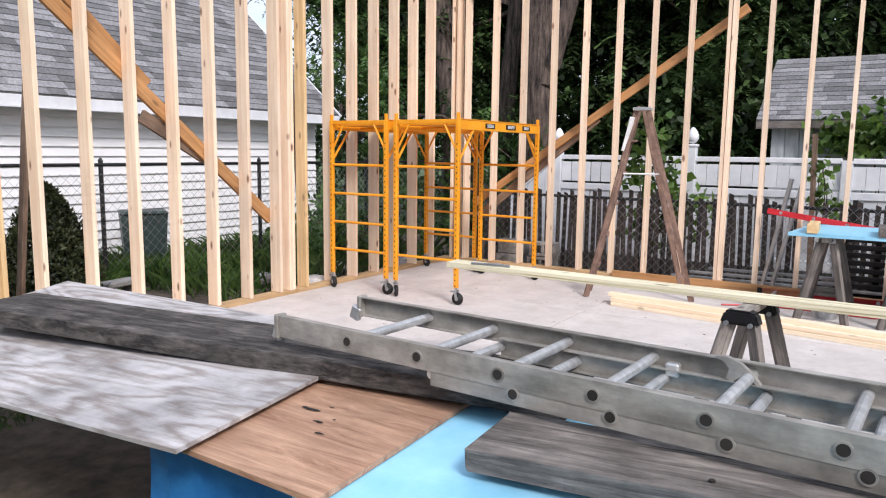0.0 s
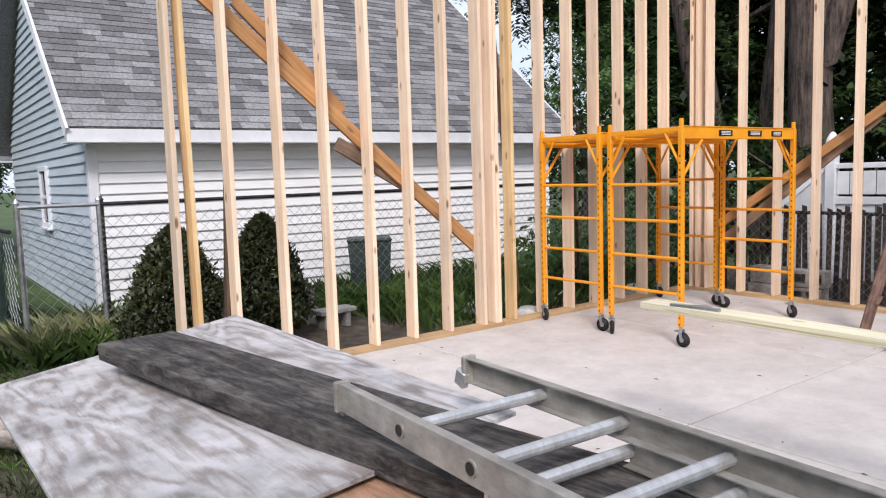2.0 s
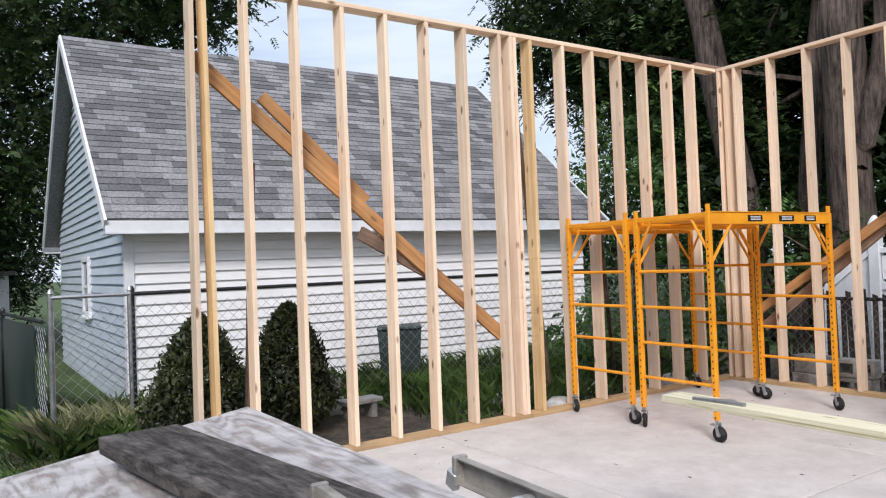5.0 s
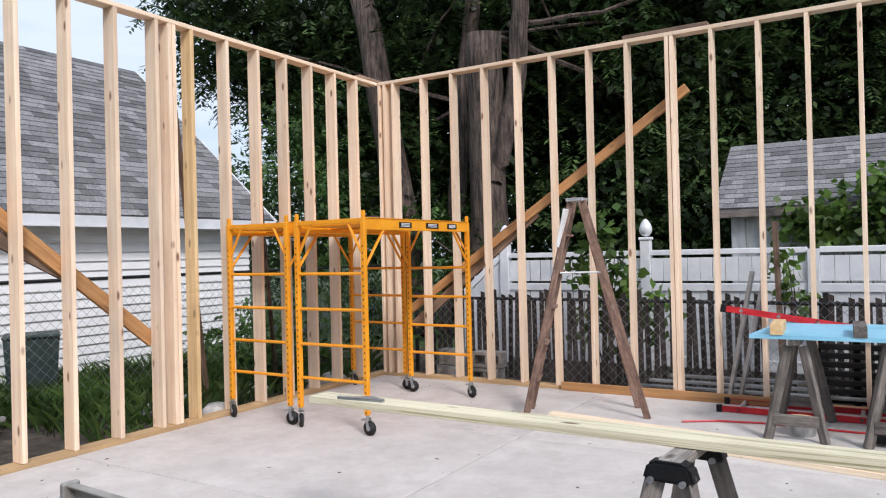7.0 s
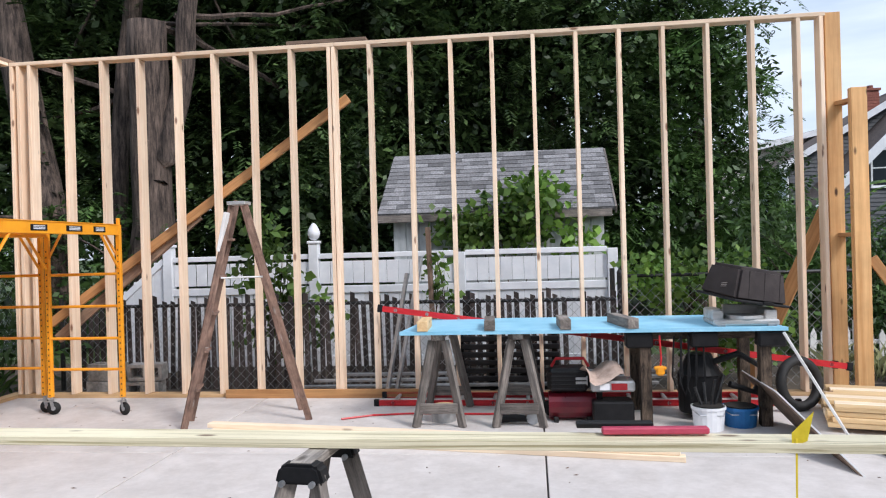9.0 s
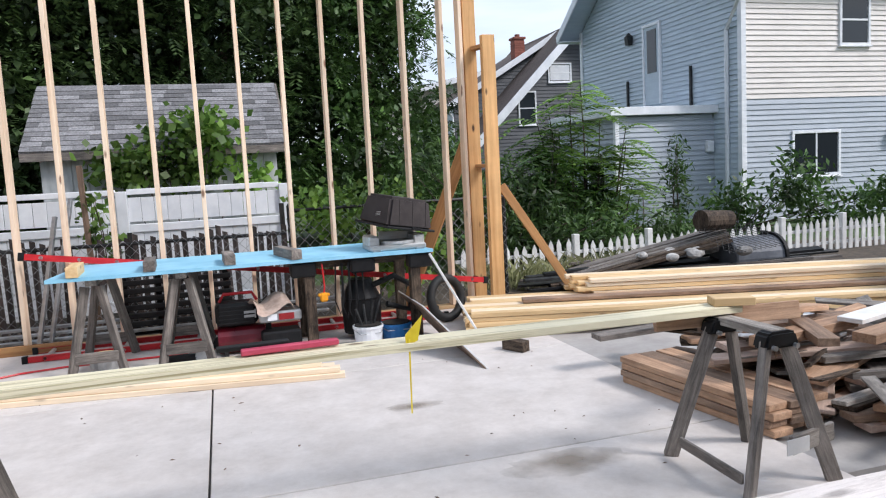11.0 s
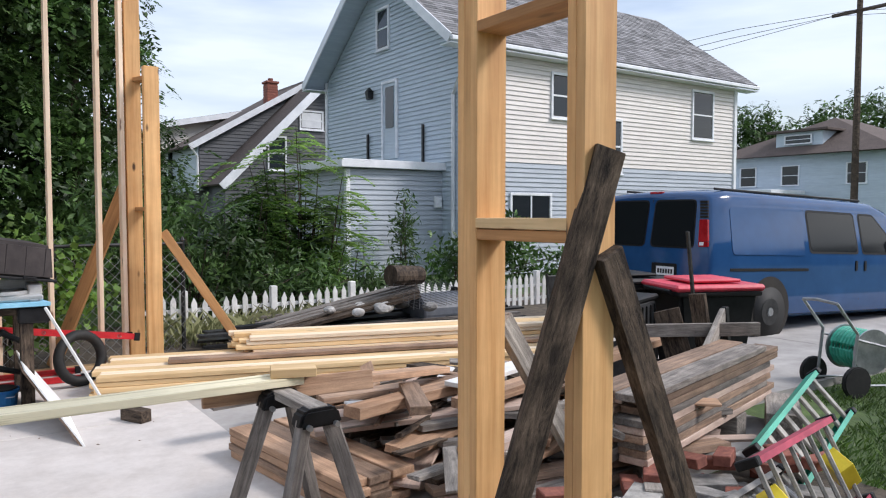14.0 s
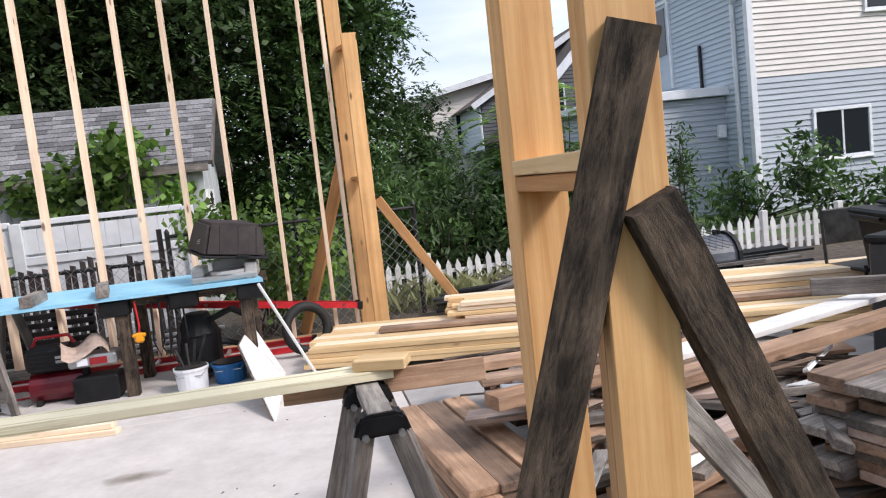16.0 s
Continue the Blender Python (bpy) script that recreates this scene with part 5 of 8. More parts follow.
def tree(label, trunks, blobs, clumps, per, size, spread, material, seed, twigs=5, category="tree", limbs=True):
    """Tapered trunks, limbs to the crown and loose leaves in clumps."""
    rng = np.random.default_rng(seed)
    base = trunks[0][0]
    t = thing("tree", label, category, pose(*base))
    o = np.array(base)
    bm = bmesh.new()
    for pts_r in trunks:
        a, b, r0, r1 = pts_r
        line = branch_line(np.array(a) - o, np.array(b) - o, 0.12, rng, 12)
        trunk_bm(line, r0, r1, 14, bm)
    part("trunk", rough_up(bm, 0.04), BARK, t, "furrowed grey-brown trunk", smooth=True)
    if limbs:
        tops = [np.array(p[1]) - o for p in trunks] + [np.array(p[0]) * 0.35 + np.array(p[1]) * 0.65 - o for p in trunks]
        for k in range(twigs):
            b = blobs[rng.integers(len(blobs))]
            v = rng.normal(size=3)
            v /= np.linalg.norm(v)
            end = np.array(b[:3]) - o + v * np.array(b[3:6]) * 0.75
            st = tops[rng.integers(len(tops))]
            line = branch_line(st, end, 0.3, rng, 8)
            part("limb", tube_bm(line, rng.uniform(0.03, 0.08), 5, None, 0.01), BARK, t)
    pts = crown_points(blobs, clumps, max(4, per // 5), spread * 1.2, rng) - o
    back = crown_points([(*b[:3], b[3] * 0.82, b[4] * 0.82, b[5] * 0.82) for b in blobs], clumps, per // 3, spread, rng) - o
    leaves = np.concatenate([sprays_at(pts, size * 2.0, rng), leaves_at(back, size * 1.15, rng, slim=0.6)])
    part("crown", quads_mesh("crown", leaves, material), material, t, "dense dark leaves with gaps of sky" if material is LEAF_DARK else "")
    return t


tree("tall dark broadleaf tree with a thick furrowed leaning trunk", [((-2.5, 4.5, GZ), (-3.7, 4.6, 6.8), 0.34, 0.24), ((-2.1, 5.2, GZ), (-1.6, 5.6, 7.0), 0.22, 0.15)],
     [(-3.5, 7.0, 7.5, 3.6, 2.2, 2.8), (-0.5, 8.0, 7.0, 3.0, 2.2, 3.2), (-6.0, 7.5, 5.2, 2.2, 1.8, 2.4), (-1.0, 8.0, 3.2, 3.6, 1.6, 2.0), (-8.2, 5.4, 7.4, 1.9, 1.7, 2.0), (-6.6, 6.2, 6.2, 1.8, 1.4, 2.0), (-4.2, 5.6, 3.4, 1.6, 1.2, 2.2)], 3000, 26, 0.18, 0.30, LEAF_DARK, 11)
tree("thick topped tree trunk sprouting limbs beside the white fence", [((-0.95, 4.5, GZ), (-0.85, 4.55, 5.55), 0.37, 0.33), ((-0.75, 4.55, 2.8), (-0.2, 4.7, 7.2), 0.20, 0.14)],
     [(1.5, 8.0, 5.6, 2.6, 2.0, 2.6), (2.6, 8.6, 8.0, 3.2, 2.2, 2.4), (1.6, 7.4, 2.6, 2.4, 1.4, 1.6)], 1500, 26, 0.18, 0.30, LEAF_DARK, 12)
tree("dense dark broadleaf tree behind the garden shed", [((5.2, 9.4, GZ), (5.0, 9.5, 6.5), 0.26, 0.16), ((5.6, 9.6, 2.0), (6.6, 9.4, 7.0), 0.14, 0.07)],
     [(4.2, 8.8, 6.4, 2.6, 1.8, 2.6), (6.6, 8.6, 4.6, 1.8, 1.6, 2.6), (7.6, 9.6, 7.4, 2.4, 1.8, 2.6), (3.6, 8.4, 3.4, 2.0, 1.2, 1.6)], 1250, 26, 0.16, 0.28, LEAF_DARK, 13)
tree("broadleaf tree with hanging green foliage beyond the corner post", [((9.2, 9.2, GZ), (9.3, 9.3, 5.2), 0.2, 0.1)],
     [(9.0, 9.0, 4.6, 1.6, 1.4, 2.4), (8.4, 8.6, 2.4, 1.8, 1.4, 1.8), (10.1, 9.8, 2.2, 1.6, 1.3, 1.8), (9.3, 9.6, 6.6, 1.5, 1.2, 1.8), (9.9, 9.4, 4.9, 0.9, 0.9, 0.7), (11.0, 10.2, 1.6, 0.9, 1.0, 0.9)], 1053, 24, 0.15, 0.26, LEAF_MID, 14)
tree("tall dark tree beyond the neighbouring house roof", [((-13.5, -3.8, GZ), (-13.5, -3.8, 6.5), 0.3, 0.15)],
     [(-13.5, -4.8, 8.8, 2.4, 2.6, 2.4), (-14, -2.6, 9.3, 2.2, 2.0, 2.0)], 600, 24, 0.2, 0.32, LEAF_DARK, 15)
tree("row of tall dark trees closing the far lawn", [((-16, -10.5, GZ), (-16, -10.5, 6.0), 0.3, 0.15), ((-15, -7.5, GZ), (-15.2, -7.6, 5.0), 0.2, 0.1)],
     [(-15.5, -10.5, 6.4, 2.6, 3.0, 3.2), (-15, -7.4, 5.0, 2.2, 2.2, 3.6), (-17, -13.5, 5.0, 3, 3, 4.6), (-18, -9, 2.0, 2, 3.5, 2.0), (-19, -7, 6.0, 2.0, 3.0, 5.5), (-20, -12, 3.5, 2.0, 4.0, 3.5), (-15.5, -8.6, 2.5, 1.6, 2.2, 2.4)], 3400, 24, 0.2, 0.32, LEAF_DARK, 16)
tree("small dark tree by the west fence corner", [((-4.2, 2.6, GZ), (-4.3, 2.7, 2.4), 0.08, 0.04)],
     [(-4.4, 3.2, 2.0, 1.6, 1.2, 1.6), (-2.6, 4.4, 1.3, 2.2, 1.0, 1.3), (-5.5, 4.5, 3.0, 1.6, 1.2, 2.0)], 520, 24, 0.13, 0.24, LEAF_MID, 17)
tree("tall dark trees filling the gap behind the stud corner", [((-7.5, 12, GZ), (-7.5, 12, 7.0), 0.25, 0.12)],
     [(-6.5, 11.5, 6.5, 3.2, 2.0, 3.6), (-3.0, 11.5, 3.0, 4.0, 1.6, 3.0), (2.0, 11.5, 4.0, 4.0, 1.6, 4.6), (7.0, 12.5, 4.0, 3.4, 1.4, 4.4), (-3.5, 12.5, 7.5, 4.5, 1.6, 3.4), (3, 13, 9, 5, 1.6, 3.2)], 1900, 26, 0.30, 0.42, LEAF_DARK, 18)
for k, (x, y, z, s) in enumerate(((84, 43, 8.5, 4.6), (96, 36, 9.5, 5.5), (100, 20, 8.0, 5.0))):
    tree("distant rounded street tree with a pale green crown", [((x, y, 0), (x, y, z), 0.3, 0.15)],
         [(x, y, z + 2, s, s, s * 0.8), (x - s * 0.6, y + s * 0.5, z + 0.6, s * 0.6, s * 0.6, s * 0.5), (x, y - s * 0.7, z + 0.8, s * 0.6, s * 0.6, s * 0.5)], 260, 22, 0.5, 0.7, LEAF_MID, 30 + k, 16)


def shrub(name, label, centre, blobs, clumps, per, size, spread, material, seed, slim=0.5, stems=6, category="shrub"):
    rng = np.random.default_rng(seed)
    s = thing(name, label, category, pose(*centre))
    bm = bmesh.new()
    for k in range(stems):
        b = blobs[rng.integers(len(blobs))]
        tube_bm(branch_line((rng.uniform(-0.1, 0.1), rng.uniform(-0.1, 0.1), 0), (b[0] + rng.uniform(-1, 1) * b[3] * 0.6, b[1] + rng.uniform(-1, 1) * b[4] * 0.6, b[2] + b[5] * 0.5), 0.08, rng, 5), 0.014, 5, bm, 0.004)
    tagged(part("stem", bm, BARK, s, "thin woody growth"), kind="stuff")
    pts = crown_points(blobs, clumps, per, spread, rng, 0.3)
    pts = pts[pts[:, 2] > 0.01]
    part("foliage", quads_mesh("foliage", leaves_at(pts, size, rng, slim=slim), material), material, s)
    return s


def conifer(label, x, y, h, r, seed, needles=LEAF_CONIFER):
    rng = np.random.default_rng(seed)
    c = thing("conical_shrub", label, "shrub", pose(x, y, GZ), "conical shrubs")
    part("trunk", tube_bm([(0, 0, -0.05), (0.02, 0, h * 0.8)], 0.04, 7, None, 0.01), BARK, c)
    n = 15000
    t = rng.random(n) ** 0.8
    ang = rng.uniform(0, 2 * np.pi, n)
    prof = r * np.where(t < 0.18, 0.55 + 0.45 * (t / 0.18), ((1 - t) / 0.82) ** 0.6)
    lump = 1 + 0.10 * np.sin(ang * 5 + t * 17 + seed) + 0.10 * np.sin(ang * 11 - t * 31) + 0.07 * np.sin(ang * 17 + t * 53)
    rad = prof * lump * rng.uniform(0.72, 1.02, n)
    p = np.stack([rad * np.cos(ang), rad * np.sin(ang), 0.04 + t * h], axis=1)
    part("foliage", quads_mesh("foliage", leaves_at(p, 0.055, rng, droop=-0.7, slim=0.5), needles), needles, c, "dense dark green needles")


conifer("dense dark green conical shrub by the fence", -1.55, -4.83, 1.20, 0.47, 41)
conifer("broad dark green conical shrub by the fence", -1.55, -5.70, 1.14, 0.52, 42)
conifer("tall green conical shrub on the lawn", -4.1, -7.85, 1.62, 0.50, 43, LEAF_MID)
# climbing vines and weeds
shrub("climbing_vine", "leafy green vine climbing through the slatted fence", (2.45, 1.25, GZ), [(0, 0, 1.35, 0.34, 0.18, 0.6), (0.15, 0, 0.8, 0.42, 0.16, 0.5), (-0.1, 0, 1.85, 0.22, 0.14, 0.3), (0.6, 0, 0.85, 0.3, 0.12, 0.3)], 60, 9, 0.14, 0.10, LEAF_BRIGHT, 51, 0.75)
shrub("climbing_vine", "mass of green vine over the shed eave", (5.3, 3.5, GZ), [(0, 0, 2.0, 1.0, 0.22, 0.45), (0.35, 0, 2.35, 0.5, 0.2, 0.32), (-0.7, 0, 1.9, 0.6, 0.2, 0.3), (1.0, 0.0, 1.6, 0.3, 0.15, 0.3)], 120, 10, 0.15, 0.13, LEAF_BRIGHT, 52, 0.8)
shrub("climbing_vine", "bright green grape vine hanging over the dark fence", (7.5, 1.15, GZ), [(0, 0, 1.1, 0.75, 0.22, 0.4), (0.6, 0, 0.8, 0.5, 0.2, 0.45), (-0.5, 0, 1.3, 0.3, 0.2, 0.25), (0.1, 0, 0.5, 0.8, 0.2, 0.4)], 170, 12, 0.09, 0.12, LEAF_BRIGHT, 53, 0.85)
shrub("climbing_vine", "thin bright vine running up a stake", (4.45, 1.7, GZ), [(0, 0, 1.2, 0.12, 0.1, 0.55), (0.12, 0, 0.9, 0.15, 0.1, 0.3)], 22, 6, 0.11, 0.06, LEAF_BRIGHT, 54, 0.8)
shrub("weed_clump", "rank green weeds behind the corner scaffold", (-0.9, 0.6, GZ), [(0, 0, 0.7, 0.8, 0.5, 0.7), (0.6, 0.2, 0.5, 0.5, 0.4, 0.5), (-1.0, -0.6, 0.5, 0.8, 0.6, 0.5), (-0.6, -1.6, 0.4, 0.6, 0.7, 0.45)], 190, 10, 0.12, 0.12, LEAF_MID, 55, 0.45)
shrub("undergrowth", "dark green undergrowth below the feathery bush", (11.3, 4.7, GZ), [(0, 0, 0.5, 2.0, 0.7, 0.5), (0.4, 0, 0.9, 1.0, 0.6, 0.5), (-1.6, 0.1, 1.0, 0.9, 0.6, 0.9)], 300, 18, 0.17, 0.2, LEAF_MID, 156, 0.4, 8)
shrub("weed_clump", "tall weeds crowding behind the picket fence", (10.0, 3.0, GZ), [(0, 0, 0.9, 1.0, 0.5, 0.9), (-1.0, 0.3, 1.1, 0.8, 0.6, 1.1), (1.4, -0.1, 0.5, 1.0, 0.4, 0.5), (3.0, 0, 0.35, 1.0, 0.4, 0.4)], 330, 16, 0.16, 0.16, LEAF_MID, 57, 0.28, 14)
shrub("weed_clump", "low green weeds below the house wall", (16.4, 5.6, GZ), [(0, 0, 0.5, 0.8, 0.4, 0.6), (1.2, -0.6, 0.8, 0.7, 0.5, 0.8), (2.6, -1.0, 0.5, 0.8, 0.4, 0.5)], 150, 14, 0.18, 0.18, LEAF_MID, 58, 0.4, 10)
shrub("tall_weed", "slender tall weed against the house wall", (16.3, 7.6, GZ), [(0, 0, 1.0, 0.3, 0.3, 1.0), (0, 0, 1.7, 0.18, 0.18, 0.5)], 60, 10, 0.16, 0.10, LEAF_MID, 59, 0.3, 5)


def fronds(name, label, centre, n, spread, heights, length, material, seed, category="shrub", per=11):
    """Arching stalks that carry pairs of narrow drooping leaflets."""
    rng = np.random.default_rng(seed)
    s = thing(name, label, category, pose(*centre))
    bm, quads = bmesh.new(), []
    stems = max(4, n // 14)
    for k in range(stems):
        ang, rad = rng.uniform(0, 2 * np.pi), rng.uniform(0.1, 1) ** 0.6
        top = np.array([spread[0] * rad * np.cos(ang), spread[1] * rad * np.sin(ang), rng.uniform(*heights) * (1.08 - 0.5 * rad * rad)])
        foot = np.array([top[0] * 0.55, top[1] * 0.55, -0.05])
        tube_bm(branch_line(foot, top, 0.06, rng, 6), 0.022, 5, bm, 0.007)
        for j in range(14):
            f = 1 - 0.62 * rng.random() ** 1.7
            p = foot + (top - foot) * f
            a = rng.uniform(0, 2 * np.pi)
            out = np.array([np.cos(a), np.sin(a), 0.0])
            side = np.array([-np.sin(a), np.cos(a), 0.0])
            ln = length * rng.uniform(0.6, 1.15)
            rise = rng.uniform(0.15, 0.65)
            for q in range(1, per + 1):
                u = q / per
                c = p + out * ln * u + np.array([0, 0, ln * (rise * u - 0.75 * u * u)])
                ll = ln * 0.26 * (1.05 - 0.55 * abs(u - 0.45)) * rng.uniform(0.85, 1.15)
                for sg in (-1, 1):
                    d = side * sg * 0.86 + out * 0.42 + np.array([0, 0, -0.22 + rng.uniform(-0.15, 0.1)])
                    w = out * ll * 0.22
                    quads.append([c, c + d * ll * 0.45 - w, c + d * ll, c + d * ll * 0.45 + w])
    tagged(part("stem", bm, BARK, s, "thin woody growth"), kind="stuff")
    part("foliage", quads_mesh("foliage", np.array(quads), material), material, s, "pinnate leaves of narrow drooping leaflets")
    return s


fronds("sumac_bush", "tall feathery green bush with drooping leaflets", (12.1, 4.4, GZ), 400, (1.15, 0.7), (1.7, 3.0), 0.74, SUMAC, 56)
fronds("sumac_bush", "feathery dark green bush below taller fronds", (10.9, 4.0, GZ), 300, (1.2, 0.6), (1.0, 1.9), 0.55, LEAF_MID, 156)
fronds("sumac_bush", "low feathery bush beside the lean-to wall", (13.5, 5.2, GZ), 100, (0.6, 0.5), (0.9, 1.6), 0.45, LEAF_MID, 157)
tree("dark tree hanging over the far lawn", [((-10.6, -10.4, GZ), (-10.9, -10.0, 5.2), 0.24, 0.16)],
     [(-10.4, -9.2, 3.5, 1.2, 1.3, 1.0), (-9.8, -10.3, 3.0, 1.0, 1.2, 1.1), (-10.8, -8.2, 4.4, 1.3, 1.2, 1.3)], 420, 24, 0.16, 0.26, LEAF_DARK, 19)


def blades(name, label, regions, n, h, material, seed):
    rng = np.random.default_rng(seed)
    out = []
    for x0, x1, y0, y1, share in regions:
        k = int(n * share)
        p = np.stack([rng.uniform(x0, x1, k), rng.uniform(y0, y1, k), np.full(k, GZ - 0.01)], axis=1)
        ang = rng.uniform(0, np.pi, k)
        hh = h * rng.uniform(0.4, 1.2, k)
        w = np.stack([np.cos(ang), np.sin(ang), np.zeros(k)], axis=1) * (0.004 + 0.006 * h)
        lean = rng.normal(size=(k, 3)) * 0.35
        lean[:, 2] = 1
        mid = p + lean * (hh * 0.55)[:, None]
        tip = p + lean * hh[:, None] * np.array([1.5, 1.5, 0.95])
        out.append(np.stack([p - w, p + w, mid + w * 0.7, tip], axis=1))
    return solo(name, quads_mesh(name, np.concatenate(out), material), material, label, "grass", kind="stuff")


blades("lawn_grass", "short green lawn grass", [(-4.5, 1.2, -10.0, -6.3, 0.45), (-8.0, -4.5, -11.0, -6.8, 0.2), (9.6, 16.0, -8.5, -6.3, 0.16), (11.4, 17.0, -6.3, -4.95, 0.2), (13.0, 17.0, -4.95, -4.2, 0.07)], 66000, 0.07, GRASS, 71)
blades("tall_grass", "rank tall grass along the chain-link fence", [(-3.7, -1.9, -7.1, 1.5, 0.7), (-1.9, -0.5, -3.6, 0.5, 0.15), (-2.6, -1.8, -6.9, -5.8, 0.15)], 9500, 0.30, GRASS, 72)
blades("dry_weeds", "pale dry weeds along the fence foot", [(-2.7, -2.0, -6.9, -6.0, 0.5), (8.9, 12.5, 1.2, 1.9, 0.5)], 1500, 0.38, STRAW, 73)

# ---- scaffolds ----
def caster(parent, x, y, z=0.0):
    c = part("caster", tube_bm([(0, 0, 0.145), (0, 0, 0.185)], 0.016, 8), STEEL, parent, "swivel caster", Matrix.Translation((x, y, z)) @ Matrix.Rotation(random.uniform(-0.8, 0.8), 4, 'Z'))
    part("wheel", disc_bm(0.062, 0.034, 22, 0.008), RUBBER, c, "black rubber wheel", Matrix.Translation((0.02, 0, 0.062)) @ Matrix.Rotation(radians(90), 4, 'X'), True)
    part("hub", disc_bm(0.02, 0.046, 12), STEEL, c, m=Matrix.Translation((0.02, 0, 0.062)) @ Matrix.Rotation(radians(90), 4, 'X'))
    for s in (-1, 1):
        part("fork", board_mesh(0.1, 0.03, 0.004, STEEL), STEEL, c, m=along((0.022, 0.024 * s, 0.05), (0.0, 0.024 * s, 0.148), 90))
    part("brake", box(0.05, 0.04, 0.012, 0.003), STEEL, c, m=Matrix.Translation((-0.035, 0, 0.13)))


def scaffold(x, y0, y1, w, label, plate):
    """A rolling scaffold: two ladder frames of square tube joined by top side rails."""
    s = thing("rolling_scaffold", label, "scaffold", pose(x, y0, 0), "rolling scaffolds")
    top, L = 1.83, y1 - y0
    for ey in (0, L):
        fr = part("end_frame", box(w, 0.03, 0.04, 0.003), ORANGE, s, "orange ladder-like end frame", Matrix.Translation((w / 2, ey, top - 0.02)))
        for px in (0, w):
            part("upright", box(0.042, 0.042, top - 0.17, 0.004), ORANGE, fr, m=Matrix.Translation((px - w / 2, 0, -(top - 0.17) / 2 + 0.02)))
            part("upright_pin", box(0.03, 0.03, 0.07, 0.004), ORANGE, fr, m=Matrix.Translation((px - w / 2, 0, 0.05)))
            caster(fr, px - w / 2, 0, -(top - 0.02))
            for k in range(26):
                part("pin_hole", HOLE_MESH, HOLE, fr, m=Matrix.Translation((px - w / 2, 0, -0.22 - 0.056 * k)))
        for z in (0.44, 0.74, 1.05, 1.36):
            part("rung", tube_bm([(-w / 2, 0, z - top + 0.02), (w / 2, 0, z - top + 0.02)], 0.014, 8), ORANGE, fr)
        for a, b in ((-1, 1), (1, -1)):
            part("gusset", tube_bm([(a * w / 2, 0, 1.50 - top + 0.02), (a * (w / 2 - 0.17), 0, -0.01)], 0.012, 6), ORANGE, fr)
    for px in (0, w):
        rail = part("side_rail", box(0.03, L, 0.10, 0.004), ORANGE, s, "orange top side rail with dark labels", Matrix.Translation((px, L / 2, top - 0.05)))
        part("flange", box(0.045, L, 0.008, 0.002), ORANGE, rail, m=Matrix.Translation((0, 0, 0.052)))
        if plate and px == w:
            for yy, ln in ((-0.28, 0.2), (0.18, 0.22), (0.55, 0.18)):
                part("label_bar", box(0.004, ln, 0.05, 0.0), BLACK, rail, "black label strip", Matrix.Translation((0.018, yy, 0.0)))
                for k in range(3):
                    part("label_line", box(0.002, ln * 0.7, 0.006, 0.0), WHITEPVC, rail, m=Matrix.Translation((0.0215, yy, 0.013 - 0.012 * k)))
        for ey, sg in ((0.06, 1), (L - 0.06, -1)):
            part("corner_brace", tube_bm([(px, ey - 0.04 * sg, 1.42), (px, ey + 0.26 * sg, top - 0.06)], 0.013, 6), ORANGE, s)
    for k in range(3):
        part("cross_tube", tube_bm([(0, L * (k + 1) / 4, top - 0.07), (w, L * (k + 1) / 4, top - 0.07)], 0.012, 6), ORANGE, s)
    part("deck_frame", box(w - 0.08, L - 0.1, 0.018, 0.003), ORANGE, s, "plain deck underside", Matrix.Translation((w / 2, L / 2, top - 0.045)))


HOLE_MESH = bm_mesh("pin_hole", box(0.012, 0.0435, 0.014, 0.0), HOLE)
scaffold(0.07, -2.54, -0.69, 0.74, "orange rolling scaffold on black casters by the west studs", False)
scaffold(0.945, -2.55, -0.78, 0.745, "orange rolling scaffold on black casters with dark labels", True)

# ---- wooden stepladder ----
lad = thing("stepladder", "old brown wooden stepladder standing open with paint splashes", "stepladder")
TOP = Vector((3.00, -1.00, 1.98))
fl, fr_, rl, rr = Vector((2.60, -1.38, 0)), Vector((2.50, -1.10, 0)), Vector((3.60, -0.98, 0)), Vector((3.40, -0.58, 0))
for nm, foot, tp in (("front_rail", fl, TOP + Vector((-0.06, -0.03, -0.02))), ("front_rail", fr_ + Vector((0, 0.06, 0)), TOP + Vector((-0.10, 0.20, 0.04))),
                     ("rear_leg", rl, TOP + Vector((0.06, -0.01, -0.02))), ("rear_leg", rr, TOP + Vector((-0.07, 0.25, 0.02)))):
    board(nm, foot, tp, 0.058, 0.024, LADDERWOOD, parent=lad, roll=90, wear=0.002)
for k in range(1, 6):
    t = k / 6
    board("step", fl.lerp(TOP, t), (fr_ + Vector((0, 0.06, 0))).lerp(TOP + Vector((-0.1, 0.2, 0)), t), 0.09, 0.02, LADDERWOOD, parent=lad)
part("top_plate", box(0.17, 0.16, 0.03, 0.004), ALU, lad, "bare metal top plate", Matrix.Translation(TOP))
part("white_paint", box(0.03, 0.08, 0.36, 0.004), WHITEPAINT, lad, "splashed white paint", Matrix.Translation(TOP + Vector((-0.115, -0.098, -0.26))) @ Matrix.Rotation(radians(13), 4, 'Y'))
for dy in (0.0, 0.035):
    part("spreader", tube_bm([tuple(fl.lerp(TOP, 0.66) + Vector((0, dy, 0))), tuple(rl.lerp(TOP, 0.66) + Vector((0, dy, 0.0)))], 0.009, 6), ALU, lad, "metal spreader bar")


